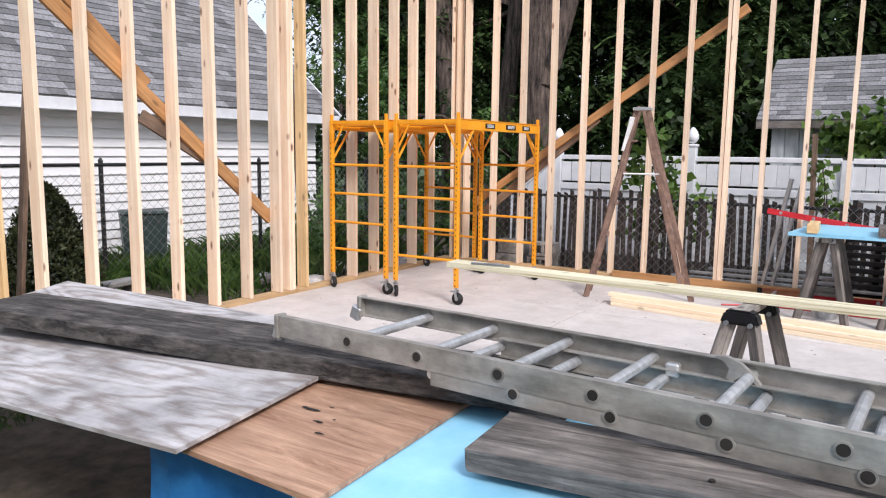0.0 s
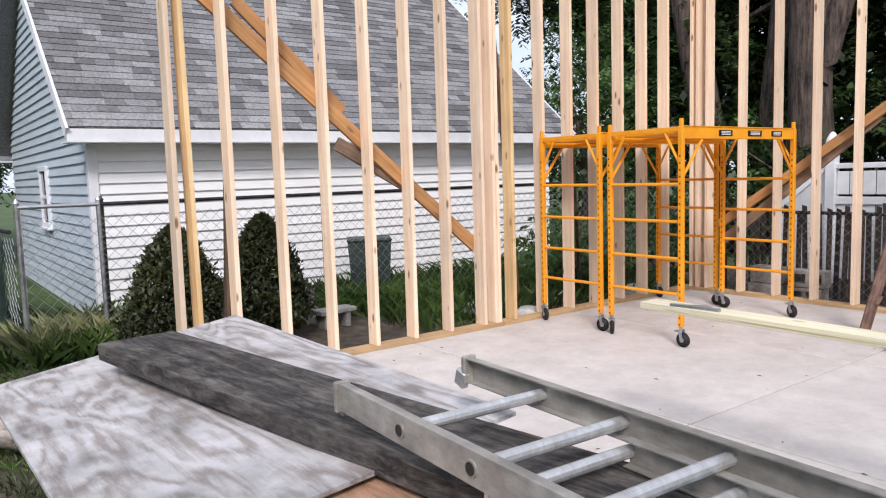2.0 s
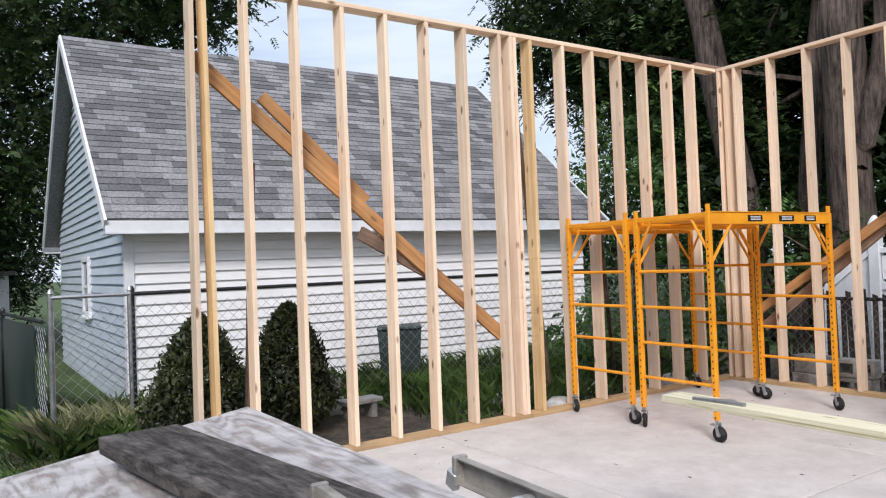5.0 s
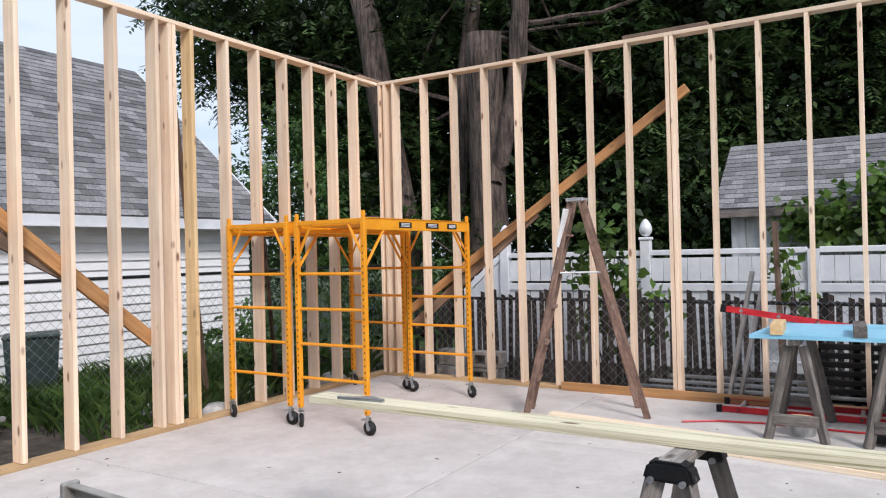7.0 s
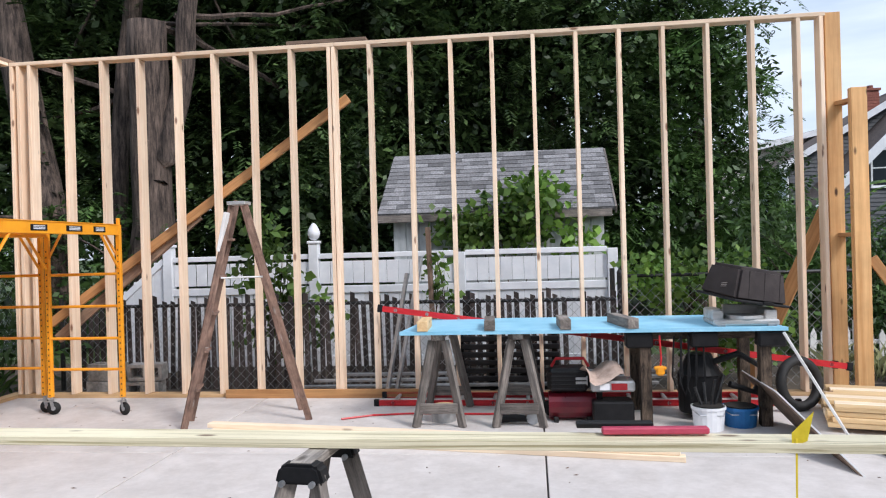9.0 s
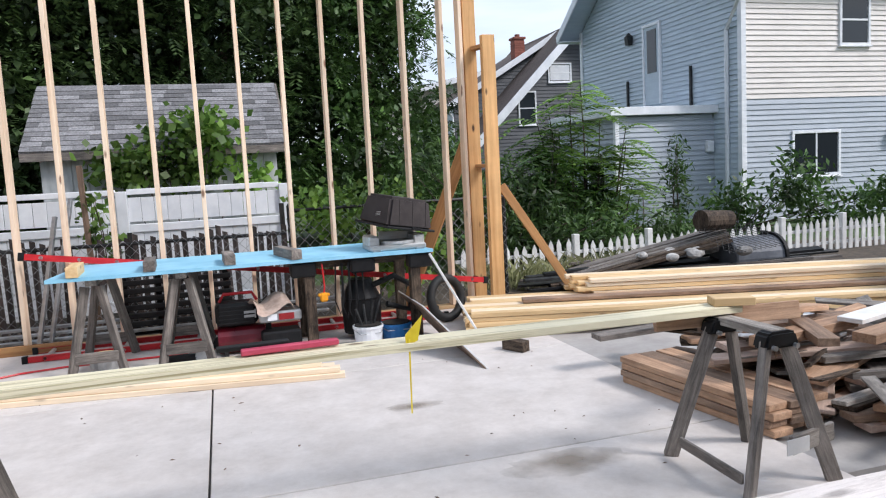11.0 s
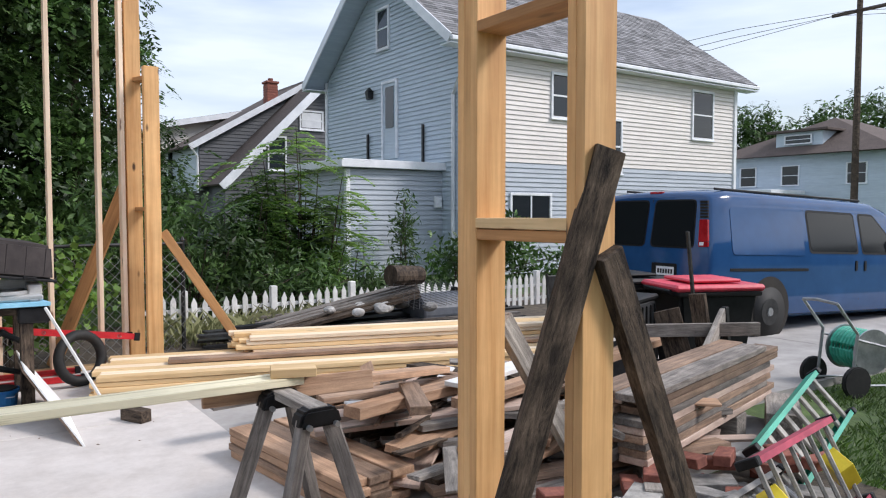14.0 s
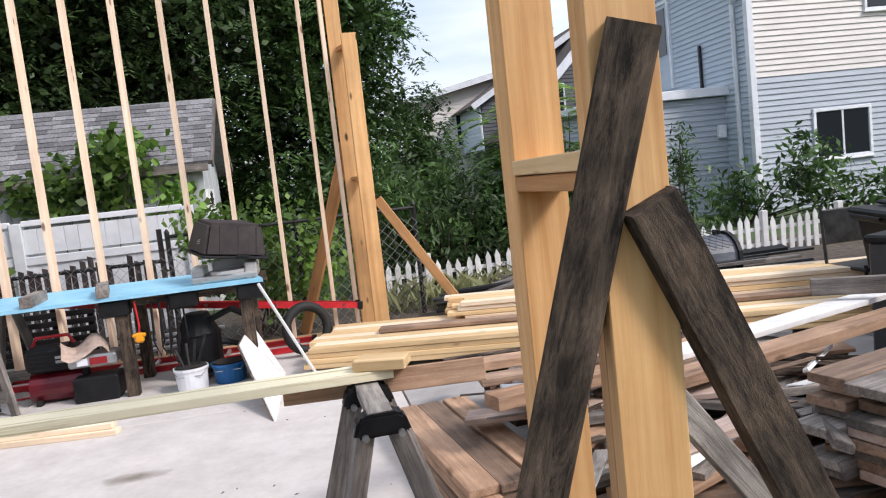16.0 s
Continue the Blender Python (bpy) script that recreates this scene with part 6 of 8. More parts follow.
# ---- sawhorses ----
def sawhorse(label, m, length, h, foot=0.24, brackets=True, leg_mat=GREYWOOD, shelf=False, top_mat=LIGHTPLANK):
    s = thing("sawhorse", label, "sawhorse", m, "sawhorses")
    board("top_rail", (0, -length / 2 - (0.02 if brackets else 0.06), h - 0.022), (0, length / 2 + (0.02 if brackets else 0.06), h - 0.022), 0.085, 0.038 if brackets else 0.06, top_mat, parent=s)
    for e in (-1, 1):
        for d in (-1, 1):
            board("leg", (d * foot, e * (length / 2 + 0.1), 0), (d * 0.055, e * length / 2, h - 0.06), 0.07, 0.036, leg_mat, parent=s, roll=90)
        if brackets:
            bm = prism([(-0.10, h - 0.085), (0.10, h - 0.085), (0.08, h - 0.02), (0.06, h - 0.008), (-0.06, h - 0.008), (-0.08, h - 0.02)], 0.09)
            bmesh.ops.bevel(bm, geom=bm.edges[:], offset=0.012, segments=2, affect='EDGES')
            br = part("bracket", bm, BLACK, s, "black plastic corner bracket", Matrix.Translation((0, e * length / 2, 0)))
            for d in (-1, 1):
                part("bolt", disc_bm(0.012, 0.02, 8), STEEL, br, m=Matrix.Translation((d * 0.06, -0.06, h - 0.075)) @ Matrix.Rotation(radians(90), 4, 'X'))
        if shelf:
            board("tie", (-foot * 0.8, e * (length / 2 + 0.09), h * 0.2), (foot * 0.8, e * (length / 2 + 0.09), h * 0.2), 0.09, 0.02, leg_mat, parent=s, roll=90)
    return s


sawhorse("grey wooden sawhorse with black plastic brackets under the beam", pose(4.77, -4.53, 0, 0, 0, -5), 0.36, 0.738, 0.21, top_mat=LIGHTPLANK)
s2 = sawhorse("grey wooden sawhorse with black plastic brackets by the lumber pile", pose(8.20, -4.72, 0, 0, 0, 2), 0.36, 0.72, 0.24)
board("foot_board", (-0.26, -0.26, 0.09), (-0.22, 0.22, 0.09), 0.05, 0.02, GREYWOOD, parent=s2, roll=90)
board("tie_board", (0.0, -0.27, 0.20), (0.27, -0.24, 0.22), 0.085, 0.02, LIGHTPLANK, parent=s2, roll=90)
part("white_tag", box(0.14, 0.004, 0.07, 0.0), WHITEPAINT, s2, "white painted patch", pose(0.02, -0.29, 0.205, 0, 0, 6))
# long treated beam across them
board("treated_beam", (2.84, -4.48, 0.766), (8.30, -4.50, 0.743), 0.14, 0.038, BEAM, "long pale green treated timber lying flat on sawhorses", "beam")
board("wood_block", (8.17, -4.49, 0.784), (8.36, -4.56, 0.784), 0.12, 0.04, PINE, "short brown offcut on the beam end", "offcut")
board("brown_board", (7.88, -4.44, 0.695), (8.66, -4.54, 0.70), 0.09, 0.038, BROWNBOARD, "brown board propped beneath the treated beam", "board", roll=80)
sq = thing("speed_square", "flat grey metal carpenter's square on the beam", "square", pose(3.16, -4.48, 0.789, 0, 0, 6))
part("blade", prism([(-0.13, -0.035), (0.13, -0.035), (0.02, 0.05)], 0.004), STEEL, sq, m=Matrix.Rotation(radians(-90), 4, 'X') @ Matrix.Translation((0, 0, 0)))
part("fence", box(0.27, 0.02, 0.02, 0.002), STEEL, sq, m=Matrix.Translation((0, -0.045, 0.0)))
lv = thing("spirit_level", "red-cased long brush level lying on the beam", "level", pose(6.10, -4.46, 0.775, 0, 0, 2))
part("case", box(0.41, 0.04, 0.026, 0.005), PINK, lv, m=Matrix.Translation((0, 0, 0.016)))
part("bristle", box(0.3, 0.05, 0.02, 0.003), BLACK, lv, "dark bristle strip", Matrix.Translation((-0.15, 0.045, 0.03)))
tp = thing("tape_ribbon", "yellow marker tape tied round the beam", "tape", pose(6.60, -4.552, 0.755))
part("tail", link_mesh("tail", *slab_quad((-0.012, 0, -0.30), (-0.006, 0, -0.30), (0.0, -0.004, 0.03), (-0.008, -0.004, 0.03), 0.002), YELLOW), YELLOW, tp)
part("flag", link_mesh("flag", *slab_quad((-0.02, 0, 0.0), (0.035, 0, 0.02), (0.06, 0, 0.13), (-0.02, 0, 0.05), 0.002), YELLOW), YELLOW, tp)
# boards on the floor behind
for k, (a, b, z) in enumerate((((2.98, -1.62), (6.66, -2.17), 0.019), ((2.95, -1.50), (6.60, -2.05), 0.058), ((2.97, -1.60), (6.63, -2.14), 0.059), ((2.92, -1.55), (6.5, -2.06), 0.098))):
    board("floor_board", (*a, z), (*b, z), 0.089, 0.038, PALE, "long pale new board stacked on the slab", "board", group="boards on the slab")

# ---- foreground bench ----
def sheet(name, corners, t, material, label, sag=0.0, n=8, category="plywood sheet", jag=0.0):
    """A bent sheet through four corners."""
    a, b, c, d = (Vector(v) for v in corners)
    o = (a + b + c + d) / 4
    xdir = ((b - a) + (c - d)).normalized()
    r = Matrix((xdir, Vector((0, 0, 1)).cross(xdir).normalized(), Vector((0, 0, 1)))).transposed()
    vs, fs = [], []
    for lay in (0, -t):
        for j in range(n + 1):
            for i in range(n + 1):
                u, v = i / n, j / n
                p = a * (1 - u) * (1 - v) + b * u * (1 - v) + c * u * v + d * (1 - u) * v
                p = p + Vector((0, 0, lay - sag * math.sin(math.pi * u) * (1 - v)))
                vs.append(r.transposed() @ (p - o))
    m2 = (n + 1) ** 2
    for j in range(n):
        for i in range(n):
            k = j * (n + 1) + i
            fs.append((k, k + 1, k + n + 2, k + n + 1))
            fs.append((m2 + k, m2 + k + n + 1, m2 + k + n + 2, m2 + k + 1))
    rim = [i for i in range(n)] + [n + j * (n + 1) for j in range(n)] + [m2 - 1 - i for i in range(n)] + [(n - j) * (n + 1) for j in range(n)]
    for q in range(len(rim)):
        k, l2 = rim[q], rim[(q + 1) % len(rim)]
        fs.append((k, m2 + k, m2 + l2, l2))
    return solo(name, link_mesh(name, vs, fs, material), material, label, category, Matrix.Translation(o) @ r.to_4x4())


sheet("plywood_sheet", [(1.38, -7.47, 0.585), (3.83, -7.46, 0.70), (3.59, -6.14, 0.70), (0.98, -6.10, 0.695)], 0.014, PLY, "weathered grey plywood sheet with swirling grain on a trestle")
sheet("plywood_sheet", [(3.76, -7.39, 0.682), (4.29, -7.41, 0.682), (4.22, -6.30, 0.682), (3.56, -6.30, 0.682)], 0.016, PLYBROWN, "reddish brown plywood sheet with three chipped marks")
for k, (x, y, r) in enumerate(((3.86, -6.96, 0.045), (3.95, -7.03, 0.022), (4.02, -7.10, 0.02), (3.90, -6.91, 0.012), (3.98, -6.99, 0.010))):
    solo("chip_mark", link_mesh("chip_mark", [(x + r * math.cos(a) * random.uniform(0.6, 1.2), y + 0.22 * r * math.sin(a) * random.uniform(0.3, 1.8), 0.686) for a in [2 * math.pi * i / 10 for i in range(10)]], [tuple(range(10))], HOLE),
         HOLE, "dark splintered chip in the plywood face", "chip")
sheet("foam_sheet", [(4.20, -7.40, 0.662), (6.2, -7.35, 0.662), (6.2, -6.22, 0.662), (4.10, -6.25, 0.662)], 0.03, BLUEFOAM, "light blue rigid foam sheet under the planks", 0, 4, "foam sheet")
tarp = bmesh.new()
bmesh.ops.create_grid(tarp, x_segments=24, y_segments=8, size=0.5, matrix=Matrix.Diagonal((2.7, 0.66, 1, 1)))
for v in tarp.verts:
    v.co.z = 0.03 * math.sin(v.co.x * 9) + 0.03 * noise.noise(v.co * 4)
solo("blue_tarp", tarp, BLUETARP, "creased blue tarpaulin hanging under the bench", "tarpaulin", pose(4.85, -7.30, 0.30, 90, 0, 0))
sheet("plywood_sheet", [(5.6, -7.05, 0.70), (8.0, -6.80, 0.73), (7.90, -6.27, 0.73), (5.6, -6.19, 0.70)], 0.016, BLEACHED, "pale bleached plywood sheet under a thick plank")
board("scaffold_plank", (1.72, -6.86, 0.739), (4.58, -6.45, 0.739), 0.36, 0.076, PLANKTOP, "thick dark weathered plank lying on the plywood", "plank", wear=0.004)
plank_b = board("scaffold_plank", (4.50, -6.93, 0.722), (8.08, -6.53, 0.768), 0.31, 0.06, BENCHPLANK, "thick grey weathered plank with knots on the bench", "plank", wear=0.004)
for x, y in ((1.55, 0.07), (1.25, 0.03), (1.05, -0.06), (0.55, 0.08), (0.1, -0.04), (-0.5, 0.05), (-1.2, -0.07), (1.7, -0.08), (0.8, 0.0)):
    part("bolt_hole", disc_bm(0.008, 0.004, 10), HOLE, plank_b, m=Matrix.Translation((x, y, 0.0305)))
for x, y, ln, an in ((1.5, -0.03, 0.5, 2), (0.9, 0.06, 0.7, -1.5), (0.2, -0.06, 0.6, 1), (-0.8, 0.02, 0.8, -1), (1.35, 0.09, 0.3, 1), (-1.3, 0.07, 0.5, 1)):
    crack = link_mesh("crack", [(-ln / 2, 0, 0), (-ln * 0.1, -0.0035, 0), (ln * 0.2, -0.002, 0), (ln / 2, 0.002, 0), (ln * 0.15, 0.0035, 0), (-ln * 0.2, 0.002, 0)], [(0, 1, 2, 3, 4, 5)], HOLE)
    part("crack", crack, HOLE, plank_b, m=pose(x, y, 0.0345, 0, 0, an))
for k, (x, y) in enumerate(((1.3, -6.5), (3.4, -6.7), (5.3, -6.8), (7.6, -6.6))):
    sawhorse("rough grey trestle holding up the bench sheets", pose(x, y, GZ, 0, 0, 4), 0.7, (0.70, 0.74, 0.75, 0.785)[k], 0.26, False, GREYWOOD)
for k in range(6):
    board("ground_plank", (0.9 + 0.1 * k, -7.9 + 0.14 * k, GZ + 0.03 + 0.045 * (k % 2)), (3.7 + 0.05 * k, -8.0 + 0.15 * k, GZ + 0.03 + 0.045 * (k % 2)), 0.14, 0.04, DARKWOOD,
          "dark weathered board lying on the ground under the bench", "board", group="boards under the bench")


def channel(L, s, w, h, t=0.004, lip=0.028):
    """One C-shaped side rail from x = 0 to L, open towards the rungs."""
    y0, y1, y2 = s * w / 2, s * (w / 2 - t), s * (w / 2 - lip)
    prof = [(y0, -h / 2), (y0, h / 2), (y2, h / 2), (y2, h / 2 - t), (y1, h / 2 - t), (y1, -h / 2 + t), (y2, -h / 2 + t), (y2, -h / 2)]
    bm = bmesh.new()
    ends = [[bm.verts.new((x, y, z)) for y, z in prof] for x in (0, L)]
    for k in range(8):
        bm.faces.new((ends[0][k], ends[0][(k + 1) % 8], ends[1][(k + 1) % 8], ends[1][k]))
    for e in ends:
        bm.faces.new((e[0], e[1], e[4], e[5]))
        bm.faces.new((e[1], e[2], e[3], e[4]))
        bm.faces.new((e[5], e[6], e[7], e[0]))
    return bm


def extension_ladder(label, m, n, w, rail_h, material, rung0=0.25, caps=True):
    """Two channel rails and round rungs, lying along x."""
    l = thing("extension_ladder", label, "ladder", m)
    L = n * 0.305 + 0.2
    for s in (-1, 1):
        bm = channel(L, s, w, rail_h)
        part("rail", bm, material, l, "channel side rail")
        if caps:
            part("end_cap", box(0.02, 0.05, rail_h + 0.012, 0.004), ALURAIL, l, m=Matrix.Translation((0.0, s * (w / 2 - 0.012), 0)))
    for k in range(n):
        x = rung0 + 0.305 * k
        part("rung", tube_bm([(x, -w / 2 + 0.003, 0), (x, w / 2 - 0.003, 0)], 0.017, 12), ALU, l, "round metal rung")
        if x < 0.06:
            continue
        for s in (-1, 1):
            ring = disc_bm(0.021, 0.006, 16)
            part("rung_end", ring, ALURAIL, l, m=Matrix.Translation((x, s * (w / 2 + 0.002), 0)) @ Matrix.Rotation(radians(90), 4, 'X'))
            part("rung_hole", disc_bm(0.0155, 0.004, 14), HOLE, l, m=Matrix.Translation((x, s * (w / 2 + 0.0045), 0)) @ Matrix.Rotation(radians(90), 4, 'X'))
    return l


el = extension_ladder("dented aluminium extension ladder lying on the bench", pose(3.50, -6.50, 0.866, 0, 0, -3.0), 8, 0.48, 0.08, ALURAIL, 0.355)
extension_ladder("lower aluminium ladder section nested under another", pose(4.21, -6.555, 0.815, 0, 0, -3.0), 7, 0.44, 0.07, ALURAIL, 0.0, False)
for s in (-1, 1):
    part("foot_hook", box(0.05, 0.03, 0.06, 0.006), ALU, el, "worn end bracket", Matrix.Translation((-0.02, s * 0.215, -0.03)) @ Matrix.Rotation(radians(18), 4, 'Y'))
part("rung_lock", prism([(-0.03, 0.032), (0.01, 0.036), (0.05, 0.022), (0.085, -0.005), (0.115, -0.04), (0.108, -0.043), (0.075, -0.018), (0.045, -0.025), (0.03, -0.04), (0.01, -0.03), (0.02, 0.0), (0.0, 0.02)], 0.02), ALURAIL, el, "curved rung lock", Matrix.Translation((1.50, 0.19, 0.02)))
part("pulley_block", box(0.045, 0.035, 0.045, 0.006), ALU, el, m=Matrix.Translation((1.345, 0.20, -0.02)))

# ---- work table along the north wall ----
TZ = 0.815
sheet("foam_table_top", [(4.50, -1.26, TZ), (7.66, -1.26, TZ), (7.45, -0.34, TZ + 0.015), (4.62, -0.34, TZ + 0.015)], 0.03, BLUEFOAM, "light blue foam sheet used as a long work table top", 0, 4, "table top")
for k, x in enumerate((4.82, 5.50)):
    sawhorse("grey wooden sawhorse carrying the blue work table", pose(x, -0.85, 0), 0.6, TZ - 0.03, 0.20, False, GREYWOOD, True)
for k, (x, mt) in enumerate(((4.70, PINE), (5.27, GREYWOOD), (5.90, GREYWOOD), (6.45, GREYWOOD))):
    board("wood_block", (x, -1.27, TZ + 0.045), (x + (-0.02 if k < 3 else -0.12), -0.85 if k != 3 else -0.75, TZ + 0.045), 0.09, 0.085, mt, "short weathered timber block on the work table", "block", group="blocks on the work table")
stand = thing("saw_stand", "dark wooden saw stand with black brackets under the table", "stand")
for x in (6.50, 7.02, 7.55):
    part("bracket", box(0.22, 0.14, 0.13, 0.015), BLACK, stand, "black plastic bracket", Matrix.Translation((x, -1.16, TZ - 0.10)))
for x in (6.55, 7.50):
    for y in (-1.16, -0.55):
        board("leg", (x, y, 0), (x, y, TZ - 0.10), 0.09, 0.09, DARKWOOD, parent=stand)
board("apron", (6.4, -1.10, TZ - 0.06), (7.65, -1.10, TZ - 0.06), 0.09, 0.04, DARKWOOD, parent=stand, roll=90)
board("apron", (6.4, -0.5, TZ - 0.06), (7.65, -0.5, TZ - 0.06), 0.09, 0.04, DARKWOOD, parent=stand, roll=90)
saw = thing("table_saw", "tipped brown saw hood above a grey metal saw base", "saw", pose(7.36, -1.0, TZ))
part("base", box(0.52, 0.38, 0.05, 0.012), ALU, saw, "grey cast base", Matrix.Translation((0, 0, 0.03)))
part("table", disc_bm(0.16, 0.03, 24, 0.006), ALU, saw, m=Matrix.Translation((0.02, -0.04, 0.07)))
for s in (-1, 1):
    part("bracket", box(0.10, 0.30, 0.09, 0.012), ALU, saw, m=Matrix.Translation((0.21 * s, 0.02, 0.09)))
    part("foot", box(0.07, 0.07, 0.02, 0.004), STEEL, saw, m=Matrix.Translation((0.2 * s, -0.16, 0.01)))
part("fence", box(0.34, 0.03, 0.08, 0.006), ALU, saw, m=Matrix.Translation((0.05, 0.10, 0.12)))
hood = bmesh.new()
vsb = [hood.verts.new(p) for p in ((-0.26, -0.24, 0.0), (0.26, -0.24, 0.0), (0.26, 0.24, 0.0), (-0.26, 0.24, 0.0), (-0.22, -0.19, 0.27), (0.22, -0.19, 0.27), (0.22, 0.19, 0.27), (-0.22, 0.19, 0.27))]
for f in ((4, 5, 6, 7), (0, 1, 5, 4), (1, 2, 6, 5), (2, 3, 7, 6), (3, 0, 4, 7), (3, 2, 1, 0)):
    hood.faces.new([vsb[i] for i in f])
bmesh.ops.bevel(hood, geom=hood.edges[:], offset=0.025, segments=2, affect='EDGES')
hd_ob = part("hood", hood, HOOD, saw, "ribbed dark brown vinyl hood", pose(0.02, 0.0, 0.21, 6, 9, 24))
for k in range(-1, 2):
    part("rib", box(0.008, 0.012, 0.22, 0.002), HOOD, hd_ob, m=pose(0.15 * k + 0.02, -0.212, 0.14, -10, 0, 0))
part("rim", box(0.55, 0.51, 0.02, 0.006), BLACK, hd_ob, m=Matrix.Translation((0, 0, 0.0)))
part("latch", box(0.1, 0.015, 0.02, 0.003), BLACK, hd_ob, m=Matrix.Translation((0.05, -0.255, 0.01)))
for k in range(3):
    part("label_bar", box(0.07, 0.003, 0.005, 0.0), STEEL, hd_ob, "pale label lettering bar", pose(-0.252 + 0.002 * k, -0.06, 0.09 + 0.014 * k, 0, 9, 90))
# things under and beside the table
gen = thing("air_compressor", "black and dark red portable air compressor on the floor", "compressor", pose(5.95, -0.95, 0))
part("tank", tube_bm([(-0.2, 0, 0.13), (-0.17, 0, 0.13), (0.17, 0, 0.13), (0.2, 0, 0.13)], 0.12, 16), TANKRED, gen, "dark red tank")
part("shroud", box(0.36, 0.26, 0.20, 0.04), BLACK, gen, "black ribbed shroud", Matrix.Translation((-0.03, 0, 0.36)))
part("label_plate", box(0.10, 0.004, 0.08, 0.0), STEEL, gen, m=Matrix.Translation((0.08, -0.132, 0.36)))
part("handle", tube_bm([(-0.17, 0, 0.46), (-0.13, 0, 0.53), (0.11, 0, 0.53), (0.15, 0, 0.46)], 0.014, 8), RED, gen)
for k in range(5):
    part("rib", box(0.3, 0.008, 0.012, 0.002), BLACK, gen, m=Matrix.Translation((-0.03, -0.134, 0.29 + 0.035 * k)))
for s in (-1, 1):
    part("wheel", disc_bm(0.07, 0.04, 18, 0.008), RUBBER, gen, m=Matrix.Translation((0.18 * s, 0.14, 0.07)) @ Matrix.Rotation(radians(90), 4, 'X'))
    part("foot", box(0.04, 0.06, 0.05, 0.005), RUBBER, gen, m=Matrix.Translation((0.14 * s, -0.1, 0.02)))
nail = thing("tool_case", "open tool box with an orange and white label strip", "tool box", pose(6.28, -1.08, 0))
part("body", box(0.34, 0.24, 0.20, 0.015), BLACK, nail, m=Matrix.Translation((0, 0, 0.10)))
part("tray", box(0.36, 0.25, 0.09, 0.015), STEEL, nail, m=Matrix.Translation((0, 0, 0.33)))
part("post", box(0.05, 0.05, 0.2, 0.004), BLACK, nail, m=Matrix.Translation((-0.1, 0.05, 0.22)))
part("label", box(0.13, 0.004, 0.055, 0.0), LAMPRED, nail, "orange-red label", Matrix.Translation((0.05, -0.128, 0.33)))
part("label_white", box(0.08, 0.004, 0.055, 0.0), WHITEPVC, nail, m=Matrix.Translation((-0.07, -0.128, 0.33)))
rag = bmesh.new()
bmesh.ops.create_grid(rag, x_segments=12, y_segments=10, size=0.5, matrix=Matrix.Diagonal((0.34, 0.28, 1, 1)))
for v in rag.verts:
    v.co.z = 0.06 * math.sin(v.co.x * 16) + 0.05 * noise.noise(v.co * 9) - 3.2 * v.co.y * v.co.y
solo("canvas_pouch", rag, PINKWOOD, "crumpled tan canvas tool pouch on the tool box", "pouch", pose(6.22, -1.1, 0.47, 12, 10, 20))
vac = thing("shop_vacuum", "black shop vacuum with a ribbed hose under the saw", "vacuum", pose(7.05, -0.85, 0))
part("drum", tube_bm([(0, 0, 0.05), (0, 0, 0.08), (0, 0, 0.36), (0, 0, 0.38)], 0.17, 18, None, 0.19), BLACK, vac)
part("motor_head", tube_bm([(0, 0, 0.38), (0, 0, 0.46), (0, 0, 0.55)], 0.18, 18, None, 0.10), BLACK, vac)
part("hose", tube_bm([(0.1, -0.05, 0.48), (0.3, -0.1, 0.56), (0.48, -0.12, 0.45), (0.42, -0.15, 0.24), (0.2, -0.2, 0.32)], 0.028, 10), RUBBER, vac)
for k in range(3):
    a = 2 * math.pi * k / 3
    part("caster", disc_bm(0.03, 0.025, 12), RUBBER, vac, m=Matrix.Translation((0.15 * math.cos(a), 0.15 * math.sin(a), 0.03)) @ Matrix.Rotation(radians(90), 4, 'X'))


def bucket(label, x, y, r, h, material, fill=None):
    b = thing("bucket", label, "bucket", pose(x, y, 0), "buckets")
    part("body", tube_bm([(0, 0, 0), (0, 0, h)], r * 0.88, 20, None, r), material, b)
    part("rim", tube_bm([(0, 0, h - 0.02), (0, 0, h)], r * 1.05, 20), material, b)
    part("contents", disc_bm(r * 0.9, 0.01, 20), HOLE if fill is None else fill, b, m=Matrix.Translation((0, 0, h + 0.003)))
    part("handle", tube_bm([(-r, 0, h - 0.03), (-r * 0.7, -r * 0.9, h * 0.7), (r * 0.7, -r * 0.9, h * 0.7), (r, 0, h - 0.03)], 0.004, 5), STEEL, b)


bucket("white plastic bucket holding tools under the saw", 7.02, -1.28, 0.13, 0.19, WHITEPVC)
bucket("blue plastic bucket beside the saw stand", 7.3, -1.15, 0.14, 0.16, BLUETARP)
bucket("clear plastic tub of fixings under the table", 4.83, -1.0, 0.12, 0.13, STEEL, PINE)
for k in range(4):
    part("tool_handle", tube_bm([(0.02 * k - 0.03, 0, 0.12), (0.08 * k - 0.1, 0.05 * (k % 2), 0.34 + 0.03 * k)], 0.012, 6), DKMETAL, bpy.data.objects["bucket"])
gr = thing("angle_grinder", "small hand power tools lying under the table", "power tool", pose(5.45, -1.12, 0))
part("body", tube_bm([(-0.12, 0, 0.045), (0.02, 0, 0.05), (0.12, 0, 0.045)], 0.035, 10, None, 0.028), BLACK, gr)
part("disc", disc_bm(0.055, 0.012, 18), STEEL, gr, m=Matrix.Translation((0.16, -0.02, 0.055)) @ Matrix.Rotation(radians(80), 4, 'X'))
cord = thing("power_lead", "orange extension cord looping over the floor", "cord")
